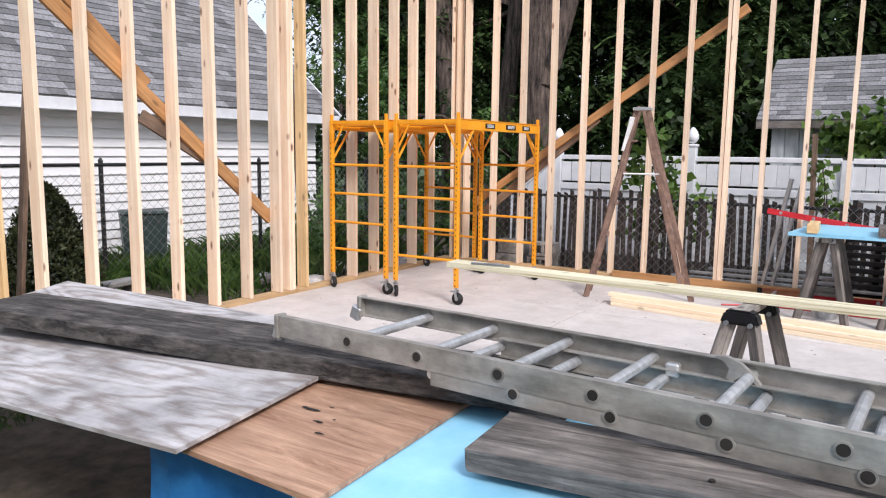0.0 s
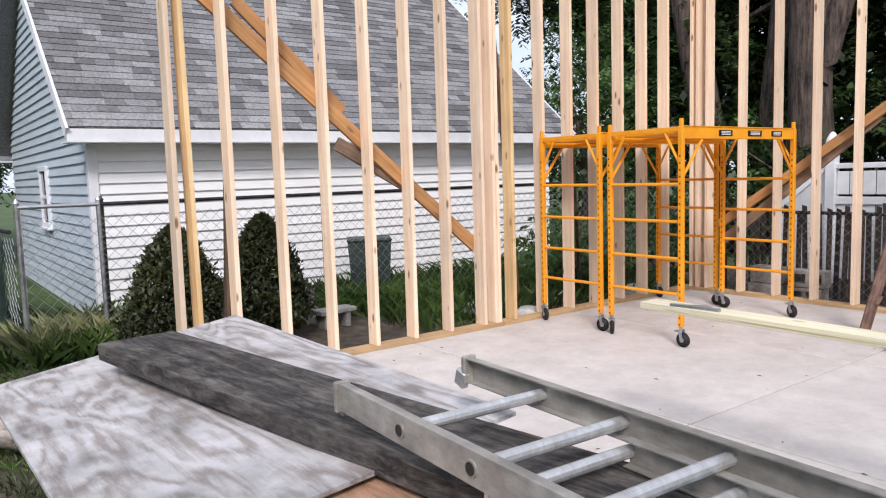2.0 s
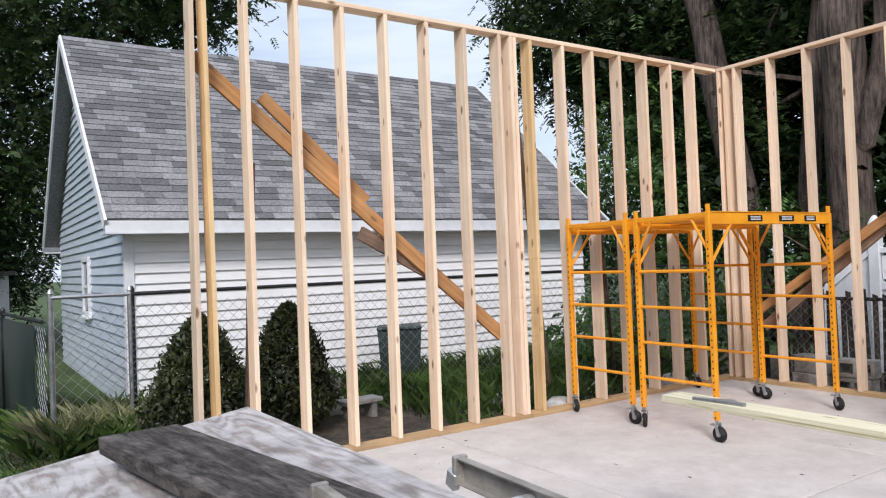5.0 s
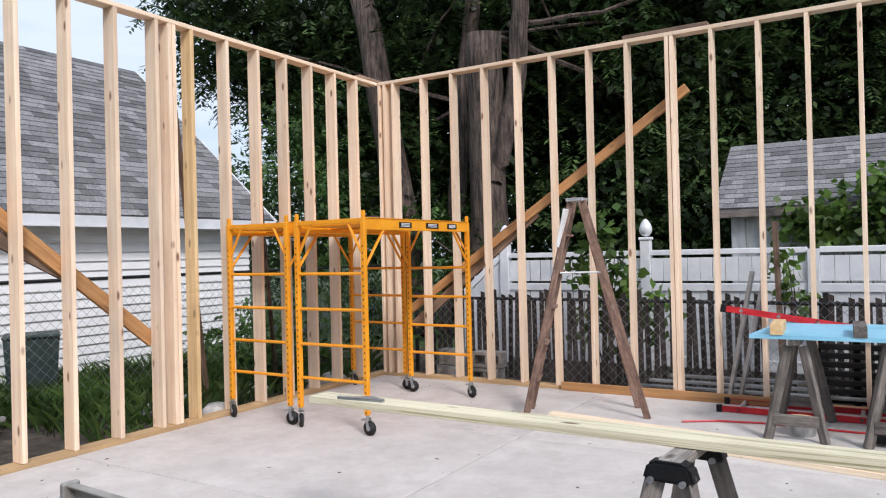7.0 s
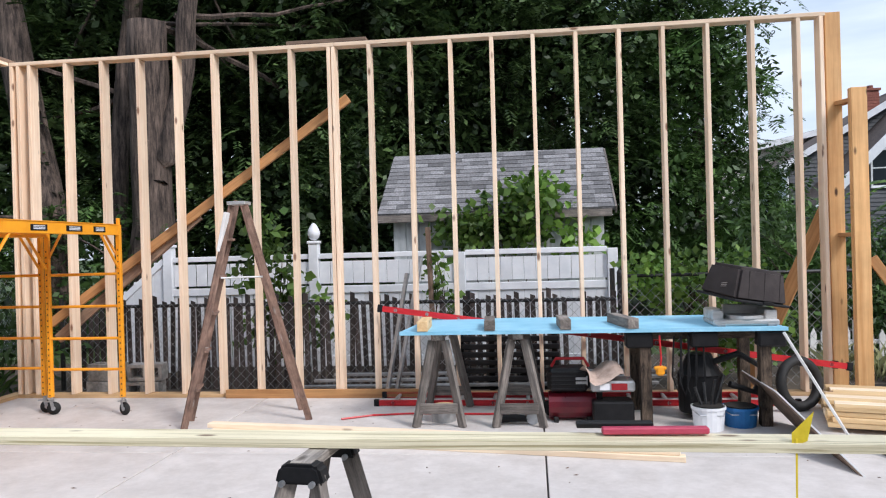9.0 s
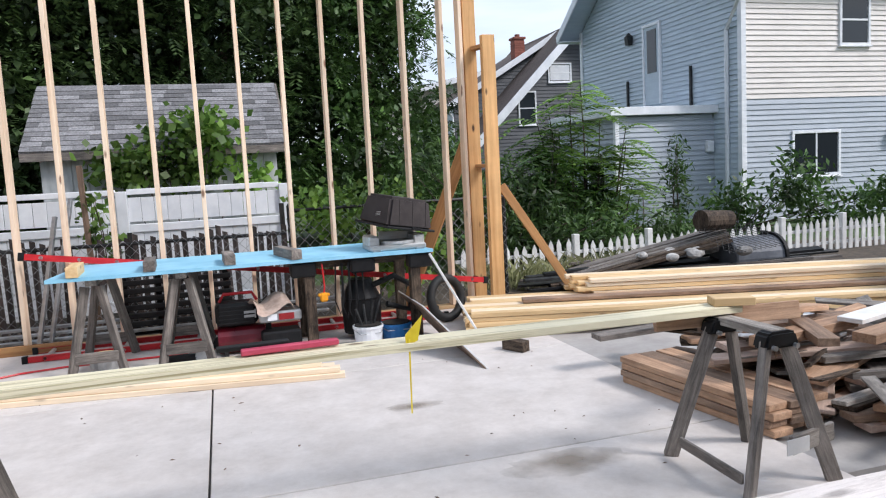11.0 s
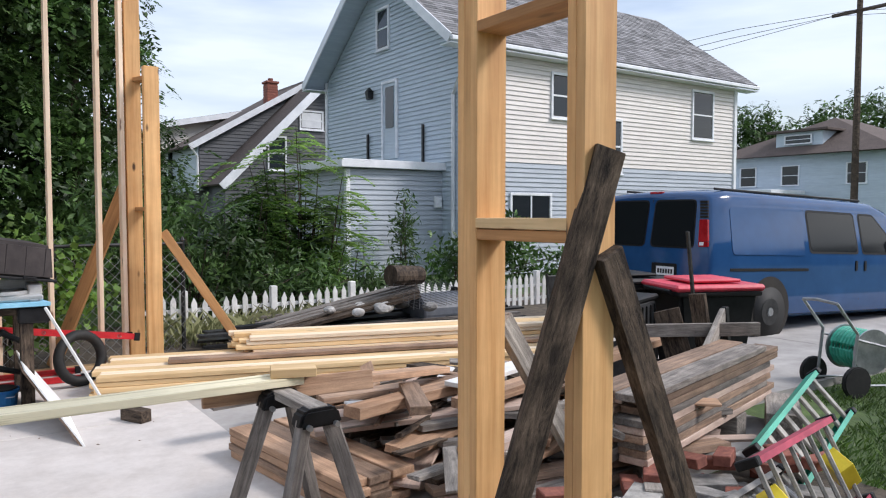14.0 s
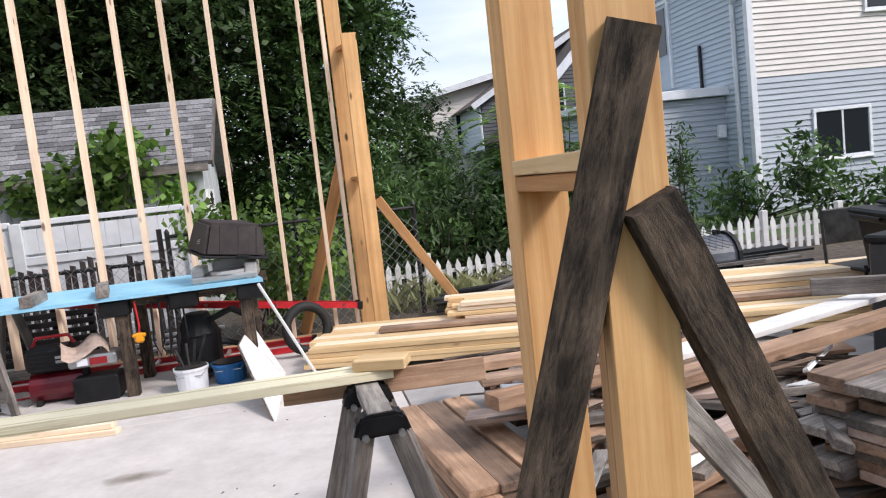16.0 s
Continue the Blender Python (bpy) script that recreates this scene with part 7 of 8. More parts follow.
part("cable", tube_bm([(3.9, -1.0, 0.012), (4.15, -0.85, 0.012), (4.5, -0.78, 0.012), (5.2, -0.8, 0.012), (5.9, -0.7, 0.012), (6.2, -0.95, 0.2), (6.35, -0.9, 0.012)], 0.009, 6), RED, cord)
hung = thing("cord_reel", "orange plug and cord hanging from the table edge", "cord", pose(6.66, -1.22, TZ - 0.16))
part("cord", tube_bm([(0, 0, 0.1), (0.01, 0, -0.1), (0.0, 0, -0.16)], 0.008, 6), RED, hung)
part("plug", box(0.07, 0.05, 0.08, 0.015), ORANGE, hung, m=Matrix.Translation((0, 0, -0.19)))
part("grip", box(0.1, 0.04, 0.03, 0.008), ORANGE, hung, m=Matrix.Translation((0.0, 0, -0.17)))
for k in range(4):
    hc = thing("hanging_cable", "black cable looped under the table edge", "cable", pose(6.78 + 0.06 * k, -1.2, TZ - 0.1), "hanging cables")
    part("loop", tube_bm([(0, 0, 0.03), (-0.02, 0, -0.3 - 0.05 * k), (0.02, 0, -0.42 - 0.04 * k), (0.06, 0, -0.3), (0.05, 0, 0.03)], 0.008, 6), BLACK, hc)


def fibre_ladder(label, a, b, w, material, n=10, rail=0.085, group="", tilt=0.0, treads=False):
    """A ladder on edge or flat: rails from a to b, set w apart along its local y."""
    a, b = Vector(a), Vector(b)
    L = (b - a).length
    l = thing("long_ladder", label, "ladder", along(a, b, tilt), group)
    for s in (-1, 1):
        bm = channel(L, s, w, rail, 0.006, 0.03)
        bmesh.ops.translate(bm, verts=bm.verts[:], vec=(-L / 2, 0, 0))
        part("rail", bm, material, l)
        for e in (-1, 1):
            part("end_cap", box(0.05, 0.04, rail + 0.02, 0.005), BLACK, l, m=Matrix.Translation((e * L / 2, s * (w / 2 - 0.012), 0)))
    for k in range(n):
        x = -L / 2 + L * (k + 0.5) / n
        if treads:
            part("tread", box(0.10, w - 0.012, 0.022, 0.004), ALURAIL, l, "flat ribbed metal tread", Matrix.Translation((x, 0, 0)) @ Matrix.Rotation(radians(18), 4, 'Y'))
        else:
            part("rung", tube_bm([(x, -w / 2, 0), (x, w / 2, 0)], 0.018, 10), ALU, l)
    return l


fibre_ladder("red fibreglass ladder leaning long-ways behind the table", (4.15, -0.22, 0.93), (8.46, -0.24, 0.33), 0.34, RED, 14, 0.055, tilt=-6)
fibre_ladder("red fibreglass ladder lying on the slab behind the table", (4.1, -0.22, 0.03), (8.0, -0.25, 0.03), 0.40, RED, 12, 0.05)
for k, (x0, x1, z0, z1) in enumerate(((4.15, 4.42, 0.0, 1.42), (4.05, 4.26, 0.0, 1.25))):
    board("metal_strut", (x0, 0.25, GZ), (x1, 0.60, z1), 0.045, 0.03, STEEL, "grey metal channel leaning on the fence", "metal channel", group="leaning channels")
for k in range(3):
    board("metal_strut", (3.0 + 0.2 * k, 0.42 + 0.09 * k, 0.03 + 0.05 * k), (6.9 + 0.1 * k, 0.36 + 0.09 * k, 0.07 + 0.05 * k), 0.06, 0.03, STEEL, "long pale metal pipe lying outside the studs", "metal channel", group="pipes outside the studs")
board("stake", (4.42, 1.55, GZ), (4.36, 1.6, 1.78), 0.06, 0.05, OLDWOOD, "brown wooden stake by the vinyl fence", "stake")
pal = thing("black_crate", "stack of black plastic trays behind the table", "crate", pose(5.35, 0.45, GZ))
for k in range(8):
    part("slat", box(1.1, 0.05, 0.055, 0.008), BLACK, pal, m=Matrix.Translation((0, 0, 0.12 + 0.085 * k)))
for s in (-0.5, -0.17, 0.17, 0.5):
    part("upright", box(0.06, 0.06, 0.8, 0.008), BLACK, pal, m=Matrix.Translation((s, 0.04, 0.42)))
sc = board("push_pole", (7.62, -1.27, TZ - 0.04), (8.0, -1.5, 0.0), 0.02, 0.02, WHITEPAINT, "white broom pole leaning on the table corner", "pole")
lp = thing("panel_offcut", "low white panel with a brown back leaning on the saw stand", "panel")
part("white_face", link_mesh("white_face", *slab_quad((7.70, -2.50, 0.0), (7.74, -1.20, 0.0), (7.47, -0.62, 0.36), (7.45, -1.60, 0.37), 0.010), WHITEPAINT), WHITEPAINT, lp)
part("brown_back", link_mesh("brown_back", *slab_quad((7.685, -2.48, 0.0), (7.725, -1.22, 0.0), (7.455, -0.64, 0.355), (7.435, -1.60, 0.365), 0.010), OLDWOOD), OLDWOOD, lp, "raw brown back")
board("offcut", (8.05, -1.95, 0.045), (8.15, -2.15, 0.045), 0.09, 0.09, DARKWOOD, "dark timber offcut on the slab", "offcut")
tyre = thing("wheel_tyre", "black tyre standing behind the saw stand", "tyre", pose(7.95, -0.62, 0.24, 82, 0, 25))
ty = bmesh.new()
for i in range(28):
    for j in range(8):
        a, b = 2 * math.pi * i / 28, 2 * math.pi * j / 8
        ty.verts.new(((0.2 + 0.045 * math.cos(b)) * math.cos(a), (0.2 + 0.045 * math.cos(b)) * math.sin(a), 0.045 * math.sin(b)))
ty.verts.ensure_lookup_table()
for i in range(28):
    for j in range(8):
        ty.faces.new([ty.verts[q] for q in (i * 8 + j, ((i + 1) % 28) * 8 + j, ((i + 1) % 28) * 8 + (j + 1) % 8, i * 8 + (j + 1) % 8)])
part("tread", ty, RUBBER, tyre, smooth=True)

# concrete blocks outside the studs
blk = bmesh.new()
box(0.39, 0.04, 0.19, 0.004, (0, -0.075, 0), blk), box(0.39, 0.04, 0.19, 0.004, (0, 0.075, 0), blk)
for s in (-0.175, 0, 0.175):
    box(0.04, 0.12, 0.19, 0.003, (s, 0, 0), blk)
blk_me = bm_mesh("concrete_block", blk, BLOCK)
for x, y, z, rz in ((0.72, 0.52, 0.0, 5), (0.74, 0.53, 0.2, -3), (1.22, 0.48, 0.0, 0), (1.24, 0.49, 0.2, 7), (-2.0, -4.28, 0.0, 84), (-2.02, -4.30, 0.2, 96)):
    solo("concrete_block", blk_me, BLOCK, "weathered hollow concrete block on the soil", "block", pose(x, y, GZ + 0.1 + z, 90 if (x > 0.9) else 0, 0, rz), "concrete blocks")
bnch = thing("stone_bench", "small grey stone garden bench behind the studs", "bench", pose(-1.6, -4.05, GZ, 0, 0, 96))
part("seat", box(0.46, 0.22, 0.05, 0.01), BLOCK, bnch, m=Matrix.Translation((0, 0, 0.185)))
for s in (-1, 1):
    part("leg", box(0.07, 0.18, 0.17, 0.01), BLOCK, bnch, m=Matrix.Translation((0.13 * s, 0, 0.082)))
ub = thing("garbage_bin", "dark green plastic bin by the neighbour's wall", "bin", pose(-3.2, -2.62, GZ))
part("body", prism([(-0.24, 0), (0.24, 0), (0.29, 0.74), (-0.29, 0.74)], 0.45), GREENBIN, ub, m=Matrix.Rotation(radians(60), 4, 'Z'))
part("lid", box(0.6, 0.5, 0.05, 0.02), GREENBIN, ub, m=Matrix.Translation((0, 0, 0.76)) @ Matrix.Rotation(radians(60), 4, 'Z'))
stones = random.Random(5)
for k in range(9):
    st = bmesh.new()
    bmesh.ops.create_icosphere(st, subdivisions=2, radius=stones.uniform(0.1, 0.2))
    for v in st.verts:
        v.co = v.co * (1 + 0.35 * noise.noise(v.co * 6 + Vector((k * 3, 0, 0))))
        v.co.z *= 0.6
    solo("field_stone", st, STONE, "rounded grey stone lying in the weeds", "stone", pose(stones.uniform(-1.1, -0.3), stones.uniform(-2.6, -0.2), GZ + 0.06), "stones by the wall", smooth=True)
# logs on the lawn
for k, (a, b, r) in enumerate((((-0.95, -8.25, 0.08), (0.55, -7.22, 0.10), 0.13), ((-1.5, -8.3, 0.42), (-0.7, -8.6, 0.45), 0.18), ((-1.2, -8.5, 0.1), (-0.2, -8.75, 0.12), 0.16))):
    lg = bmesh.new()
    n = 14
    pts = [Vector(a).lerp(Vector(b), i / n) + Vector((0, 0, 0.012 * math.sin(i * 1.3))) for i in range(n + 1)]
    tube_bm(pts, r, 14, lg, r * 0.92)
    for v in lg.verts:
        v.co += Vector((noise.noise(v.co * 7), noise.noise(v.co * 7 + Vector((4, 0, 0))), noise.noise(v.co * 7 + Vector((0, 7, 0))))) * 0.02
    mid = (Vector(a) + Vector(b)) / 2
    M = along(a, b)
    bmesh.ops.transform(lg, matrix=M.inverted(), verts=lg.verts[:])
    solo("fallen_log", lg, BIRCH, "peeling pale log lying on the lawn" if k == 0 else "rough cut log piled on the lawn", "log", M, "logs on the lawn", smooth=True)

# ---- lumber in the door opening ----
rp = random.Random(21)
U, V = Vector((0.958, -0.287, 0)), Vector((0.287, 0.958, 0))


def stack(origin, u, v, layers, wide, length, w, t, mats, label, group, jitter=0.04, z0=0.03, category="board"):
    """Courses of boards laid side by side along u, spread along v."""
    o = Vector(origin)
    for k in range(layers):
        for j in range(wide):
            sft = rp.uniform(-jitter, jitter)
            ln = length + rp.uniform(-jitter, jitter)
            a = o + u * sft + v * (j * (w + 0.006) + rp.uniform(-0.009, 0.009)) + Vector((0, 0, z0 + k * (t + 0.004)))
            board("stacked_board", a, a + u * ln, w, t, rp.choice(mats), label, category, group=group, wear=0.0015)


for f in (0.12, 0.5, 0.88):
    a = Vector((7.95, -1.36, 0.02)) + U * 4.9 * f
    board("sticker", a - V * 0.02, a + V * 1.0, 0.06, 0.04, OLDWOOD, "short bearer under the lumber stack", "bearer", group="bearers")
stack((7.95, -1.34, 0), U, V, 4, 8, 4.95, 0.115, 0.038, [PINE, PINE, PALE], "long new pine board in a neat stack on bearers", "new lumber stack", 0.06, 0.062)
board("grey_board", Vector((8.56, -1.13, 0.231)), Vector((8.56, -1.13, 0.231)) + U * 4.4, 0.14, 0.034, OLDWOOD, "brown weathered board on top of the new lumber", "board")
stack((9.22, -1.10, 0), U, V, 4, 4, 4.0, 0.115, 0.036, [PINE, PALE, PINE], "pale pine board in the upper lumber stack", "upper lumber stack", 0.12, 0.234)
# short brown stack by the sawhorse
P, Q = Vector((0.122, -0.9925, 0)), Vector((0.9925, 0.122, 0))
stack((8.47, -3.20, 0), P, Q, 4, 3, 1.25, 0.14, 0.04, [BROWNBOARD, OLDWOOD, BROWNBOARD], "reddish brown board in a short stack on the slab", "short brown stack", 0.03, 0.022)
board("loose_board", (8.45, -4.30, 0.655), (9.75, -3.55, 0.44), 0.13, 0.04, BROWNBOARD, "brown board lying over the salvage pile", "board")
board("loose_board", (8.38, -2.90, 0.25), (9.9, -2.95, 0.30), 0.14, 0.04, GREYWOOD, "grey board lying over the salvage pile", "board")
# salvage pile
for k in range(8):
    for j in range(11 - k // 3):
        cx = 9.75 + rp.uniform(-0.85, 1.0) * (1 - 0.03 * k)
        cy = -3.95 + rp.uniform(-0.95, 1.05) * (1 - 0.04 * k)
        ang = radians(rp.gauss(8, 20) if rp.random() < 0.75 else rp.uniform(-80, 80))
        ln = rp.uniform(0.7, 2.1)
        hx = math.cos(ang) * ln / 2
        if cx - abs(hx) < 9.02 - 0.03 * k:
            cx = 9.02 - 0.03 * k + abs(hx) + rp.uniform(0, 0.25)
        z = GZ + 0.03 + 0.046 * k + 0.012
        tilt = rp.uniform(-0.02, 0.02) * ln
        d = Vector((math.cos(ang), math.sin(ang), 0)) * ln / 2 + Vector((0, 0, tilt))
        c = Vector((cx, cy, z))
        board("salvage_board", c - d, c + d, rp.choice((0.09, 0.14, 0.14, 0.19)), rp.choice((0.022, 0.038, 0.038)), rp.choice([OLDWOOD, PINKWOOD, GREYWOOD, PINKWOOD, BROWNBOARD, LIGHTPLANK, DARKWOOD, OLDWOOD, BROWNBOARD]),
              "salvaged old board tossed on a heap beside the slab", "board", rp.uniform(-6, 6), "salvage heap", wear=0.003)
for a, b, w, t, mt, lab in (((8.77, -4.12, 0.42), (9.7, -3.85, 0.40), 0.13, 0.06, BROWNBOARD, "orange-brown timber offcut on the salvage heap"),
                            ((8.85, -3.55, 0.36), (9.95, -3.62, 0.37), 0.13, 0.04, OLDWOOD, "brown board across the salvage heap"),
                            ((8.72, -3.75, 0.24), (10.0, -4.25, 0.33), 0.16, 0.03, PINKWOOD, "pale pinkish plank on the salvage heap"),
                            ((9.1, -4.75, 0.30), (9.9, -4.6, 0.34), 0.12, 0.04, PINKWOOD, "pale plank end on the salvage heap"),
                            ((9.5, -4.05, 0.46), (12.0, -3.35, 0.50), 0.16, 0.03, WHITEPAINT, "long white painted board on the salvage heap"),
                            ((9.4, -4.25, 0.40), (12.0, -3.6, 0.44), 0.14, 0.06, BROWNBOARD, "long pine timber below a white board"),
                            ((9.1, -4.3, 0.42), (9.3, -3.85, 0.44), 0.12, 0.05, OLDWOOD, "short brown offcut on the salvage heap")):
    board("salvage_board", a, b, w, t, mt, lab, "board", wear=0.002)
for k in range(60):
    cx, cy = rp.uniform(8.95, 10.6), rp.uniform(-4.85, -3.0)
    ln, ang = rp.uniform(0.22, 0.75), radians(rp.gauss(10, 35))
    d = Vector((math.cos(ang), math.sin(ang), rp.uniform(-0.12, 0.12))) * ln / 2
    c = Vector((cx, cy, GZ + 0.40 + rp.uniform(-0.03, 0.07)))
    board("scrap_lath", c - d, c + d, rp.choice((0.03, 0.045, 0.07, 0.09)), rp.choice((0.012, 0.02, 0.03)), rp.choice([PINKWOOD, GREYWOOD, DARKWOOD, OLDWOOD, WHITEPAINT, LIGHTPLANK, BROWNBOARD, DARKWOOD]),
          "broken lath or short offcut lying on the salvage heap", "offcut", rp.uniform(-25, 25), "broken laths", wear=0.004)
# weathered long pile
G1 = Vector((0.968, 0.25, 0))
G2 = Vector((-0.25, 0.968, 0))
for f in (0.2, 0.75):
    a = Vector((9.95, -5.02, 0.05)) + G1 * 2.0 * f
    board("timber_bearer", a - G2 * 0.08, a + G2 * 0.4, 0.18, 0.16, LIGHTPLANK, "big grey timber under the weathered boards", "bearer", group="bearers")
stack((9.98, -5.0, 0), G1, G2, 9, 2, 2.1, 0.17, 0.04, [OLDWOOD, LIGHTPLANK, PINKWOOD, OLDWOOD, GREYWOOD], "weathered grey board in a leaning stack", "weathered stack", 0.12, 0.16)
board("stone_slab", (11.55, -4.95, 0.06), (12.1, -4.6, 0.06), 0.22, 0.2, LIGHTPLANK, "squared timber end beside the weathered stack", "timber")
for a, b, w, mt in (((12.0, -4.1, GZ), (11.9, -4.0, 0.86), 0.14, DARKWOOD), ((11.75, -4.05, 0.1), (11.65, -3.9, 0.74), 0.2, DARKWOOD), ((12.15, -4.15, GZ), (12.12, -4.1, 0.75), 0.05, DKMETAL), ((11.6, -4.3, 0.45), (12.1, -4.1, 0.68), 0.14, LIGHTPLANK)):
    board("upright_scrap", a, b, w, 0.04, mt, "dark scrap board standing behind the weathered stack", "board", 90, "upright scrap")
board("metal_bar", (12.0, -4.0, GZ), (11.9, -3.9, 1.35), 0.025, 0.025, DKMETAL, "thin metal bar standing by the bins", "bar")
board("tailgate_board", (10.9, -3.5, 0.58), (12.2, -4.35, 0.60), 0.10, 0.05, GREYWOOD, "long grey timber in front of the bins", "board", 90)
# bricks, blocks and rubble
bk = bm_mesh("brick", box(0.2, 0.095, 0.06, 0.004, wear=0.002), BRICK)
bk2 = bm_mesh("paver", box(0.26, 0.16, 0.06, 0.005, wear=0.003), BLOCK)
for k in range(34):
    x, y = rp.uniform(9.35, 11.1), rp.uniform(-5.55, -5.02)
    z = GZ + 0.03 + 0.062 * (k % 4)
    if rp.random() < 0.5:
        solo("brick", bk, BRICK, "loose old red brick in the rubble", "brick", pose(x, y, z, rp.uniform(-6, 6), rp.uniform(-6, 6), rp.uniform(0, 180)), "loose bricks")
    else:
        solo("paver", bk2, BLOCK, "loose grey paving block in the rubble", "paver", pose(x, y, z, rp.uniform(-6, 6), rp.uniform(-6, 6), rp.uniform(0, 180)), "loose pavers")
for k in range(16):
    st = bmesh.new()
    bmesh.ops.create_icosphere(st, subdivisions=2, radius=rp.uniform(0.05, 0.13))
    for v in st.verts:
        v.co = v.co * (1 + 0.45 * noise.noise(v.co * 9 + Vector((k * 5, 2, 0))))
        v.co.z *= 0.7
    solo("rubble_stone", st, STONE, "broken pale concrete lump in the rubble", "rubble", pose(rp.uniform(8.95, 10.2), rp.uniform(-5.9, -5.2), GZ + 0.05), "rubble lumps")
# ladders on the grass edge
fibre_ladder("faded red ladder with yellow tape lying on the grass edge", (9.70, -5.98, 0.27), (11.0, -5.62, 0.16), 0.46, PINK, 8, 0.08, tilt=62, treads=True)
for k, x in enumerate((9.80, 10.80)):
    board("tape_wrap", (x, -5.93 + 0.26 * k, 0.30 - 0.1 * k), (x + 0.12, -5.93 + 0.27 * k, 0.16 - 0.08 * k), 0.14, 0.10, YELLOW, "bright yellow tape wrapped round the ladder", "tape", 30)
fibre_ladder("green fibreglass ladder leaning beside the weathered stack", (10.80, -5.32, 0.02), (12.0, -5.02, 0.26), 0.36, TEAL, 8, 0.08, tilt=50, treads=True)
fibre_ladder("bare aluminium ladder lying on edge beside others", (9.3, -5.86, 0.10), (10.6, -5.60, 0.06), 0.30, ALURAIL, 6, 0.07, tilt=30)
# scrap behind the lumber
for k in range(26):
    a = Vector((rp.uniform(9.3, 10.6), rp.uniform(0.2, 1.5), GZ + 0.05 + 0.035 * (k % 7)))
    ln = rp.uniform(1.6, 3.8)
    ang = radians(rp.gauss(-6, 10))
    board("scrap_strip", a, a + Vector((math.cos(ang) * ln, math.sin(ang) * ln, rp.uniform(0.0, 0.12))), rp.uniform(0.06, 0.2), 0.03, rp.choice([DARKWOOD, DKMETAL, GREYWOOD, BLACK]),
          "dark scrap strip heaped by the picket fence", "scrap", rp.uniform(-20, 20), "scrap heap", wear=0.004)
for k in range(5):
    board("roof_strip", (9.7 + 0.1 * k, 0.35 + 0.14 * k, 0.06 + 0.02 * k), (11.95 + 0.05 * k, 0.18 + 0.1 * k, 0.46 + 0.03 * k), 0.16, 0.04, rp.choice([GREYWOOD, DARKWOOD]), "long dark strip of old roofing leaning on the heap", "roofing", rp.uniform(-8, 8), "old roofing", wear=0.006)
for k in range(7):
    st = bmesh.new()
    bmesh.ops.create_icosphere(st, subdivisions=2, radius=rp.uniform(0.06, 0.12))
    for v in st.verts:
        v.co = v.co * (1 + 0.5 * noise.noise(v.co * 7 + Vector((k * 5, 2, 0))))
        v.co.z *= 0.6
    solo("plaster_lump", st, STONE, "pale plaster rubble on the scrap heap", "rubble", pose(11.4 + rp.uniform(-0.6, 0.6), 0.1 + rp.uniform(-0.3, 0.4), 0.34), "plaster rubble")
brl = thing("plastic_barrel", "grey plastic trash can lying on its side", "barrel", pose(12.35, 0.35, 0.20, 0, 92, 6))
part("drum", tube_bm([(0, 0, -0.4), (0, 0, -0.38), (0, 0, 0.36), (0, 0, 0.4)], 0.24, 20, None, 0.29), surf("grey_blue_plastic", (0.09, 0.10, 0.12), (0.14, 0.15, 0.17), (6, 6, 6), 0.5, bump=0.05), brl)
part("rim", tube_bm([(0, 0, 0.37), (0, 0, 0.42)], 0.31, 20), BLACK, brl)
for s in (-1, 1):
    part("handle", box(0.05, 0.12, 0.04, 0.01), BLACK, brl, m=Matrix.Translation((0.3 * s, 0, 0.3)))
solo("wire_roll", link_mesh("wire_roll", *chain_mesh(1.1, 0.6, 0.05, 0.003), DKMETAL), DKMETAL, "crumpled dark wire mesh on the heap", "wire mesh", pose(11.6, -0.3, 0.35, -60, 0, 15))
log = thing("hollow_log", "hollow rotten log lying on the scrap heap", "log", pose(11.85, 0.32, 0.72, 0, 90, 10))
part("bark", tube_bm([(0, 0, -0.25), (0.02, 0, 0.25)], 0.135, 14, None, 0.12), DARKWOOD, log)
part("hollow", disc_bm(0.095, 0.01, 14), HOLE, log, m=Matrix.Translation((0.02, 0, 0.252)))


# ---- van, bins and yard things ----
van = thing("van", "blue panel van parked on the drive, seen from the rear corner", "van", pose(14.4, -1.37, 0.02, 0, 2.2, -3))


def van_section(x, inset):
    """Half outline (y, z) of the body across the van at x, from the sill up to the roof's middle."""
    top = float(np.interp(x, (0, 0.12, 0.5, 3.6, 4.0, 4.85, 5.6, 5.85), (1.72, 1.76, 1.79, 1.78, 1.69, 1.10, 0.97, 0.80)))
    w = 0.99 - 0.12 * max(0.0, (x - 5.0) / 0.9) ** 2 - inset
    out = [(0.0, 0.20 + inset), (0.88 - inset, 0.20 + inset), (w - 0.03, 0.25 + inset), (w, 0.36)]
    for f in (0.55, 0.80, 0.98, 1.2, 1.4, 1.56):
        z = min(f, top - 0.16)
        out.append((w - 0.17 * max(0.0, z - 1.0), z))
    y = out[-1][0]
    top -= inset
    return out + [(y - 0.02, top - 0.09), (y - 0.06, top - 0.04), (y - 0.14, top - 0.012), (y * 0.5, top + 0.008), (0.0, top + 0.012)]


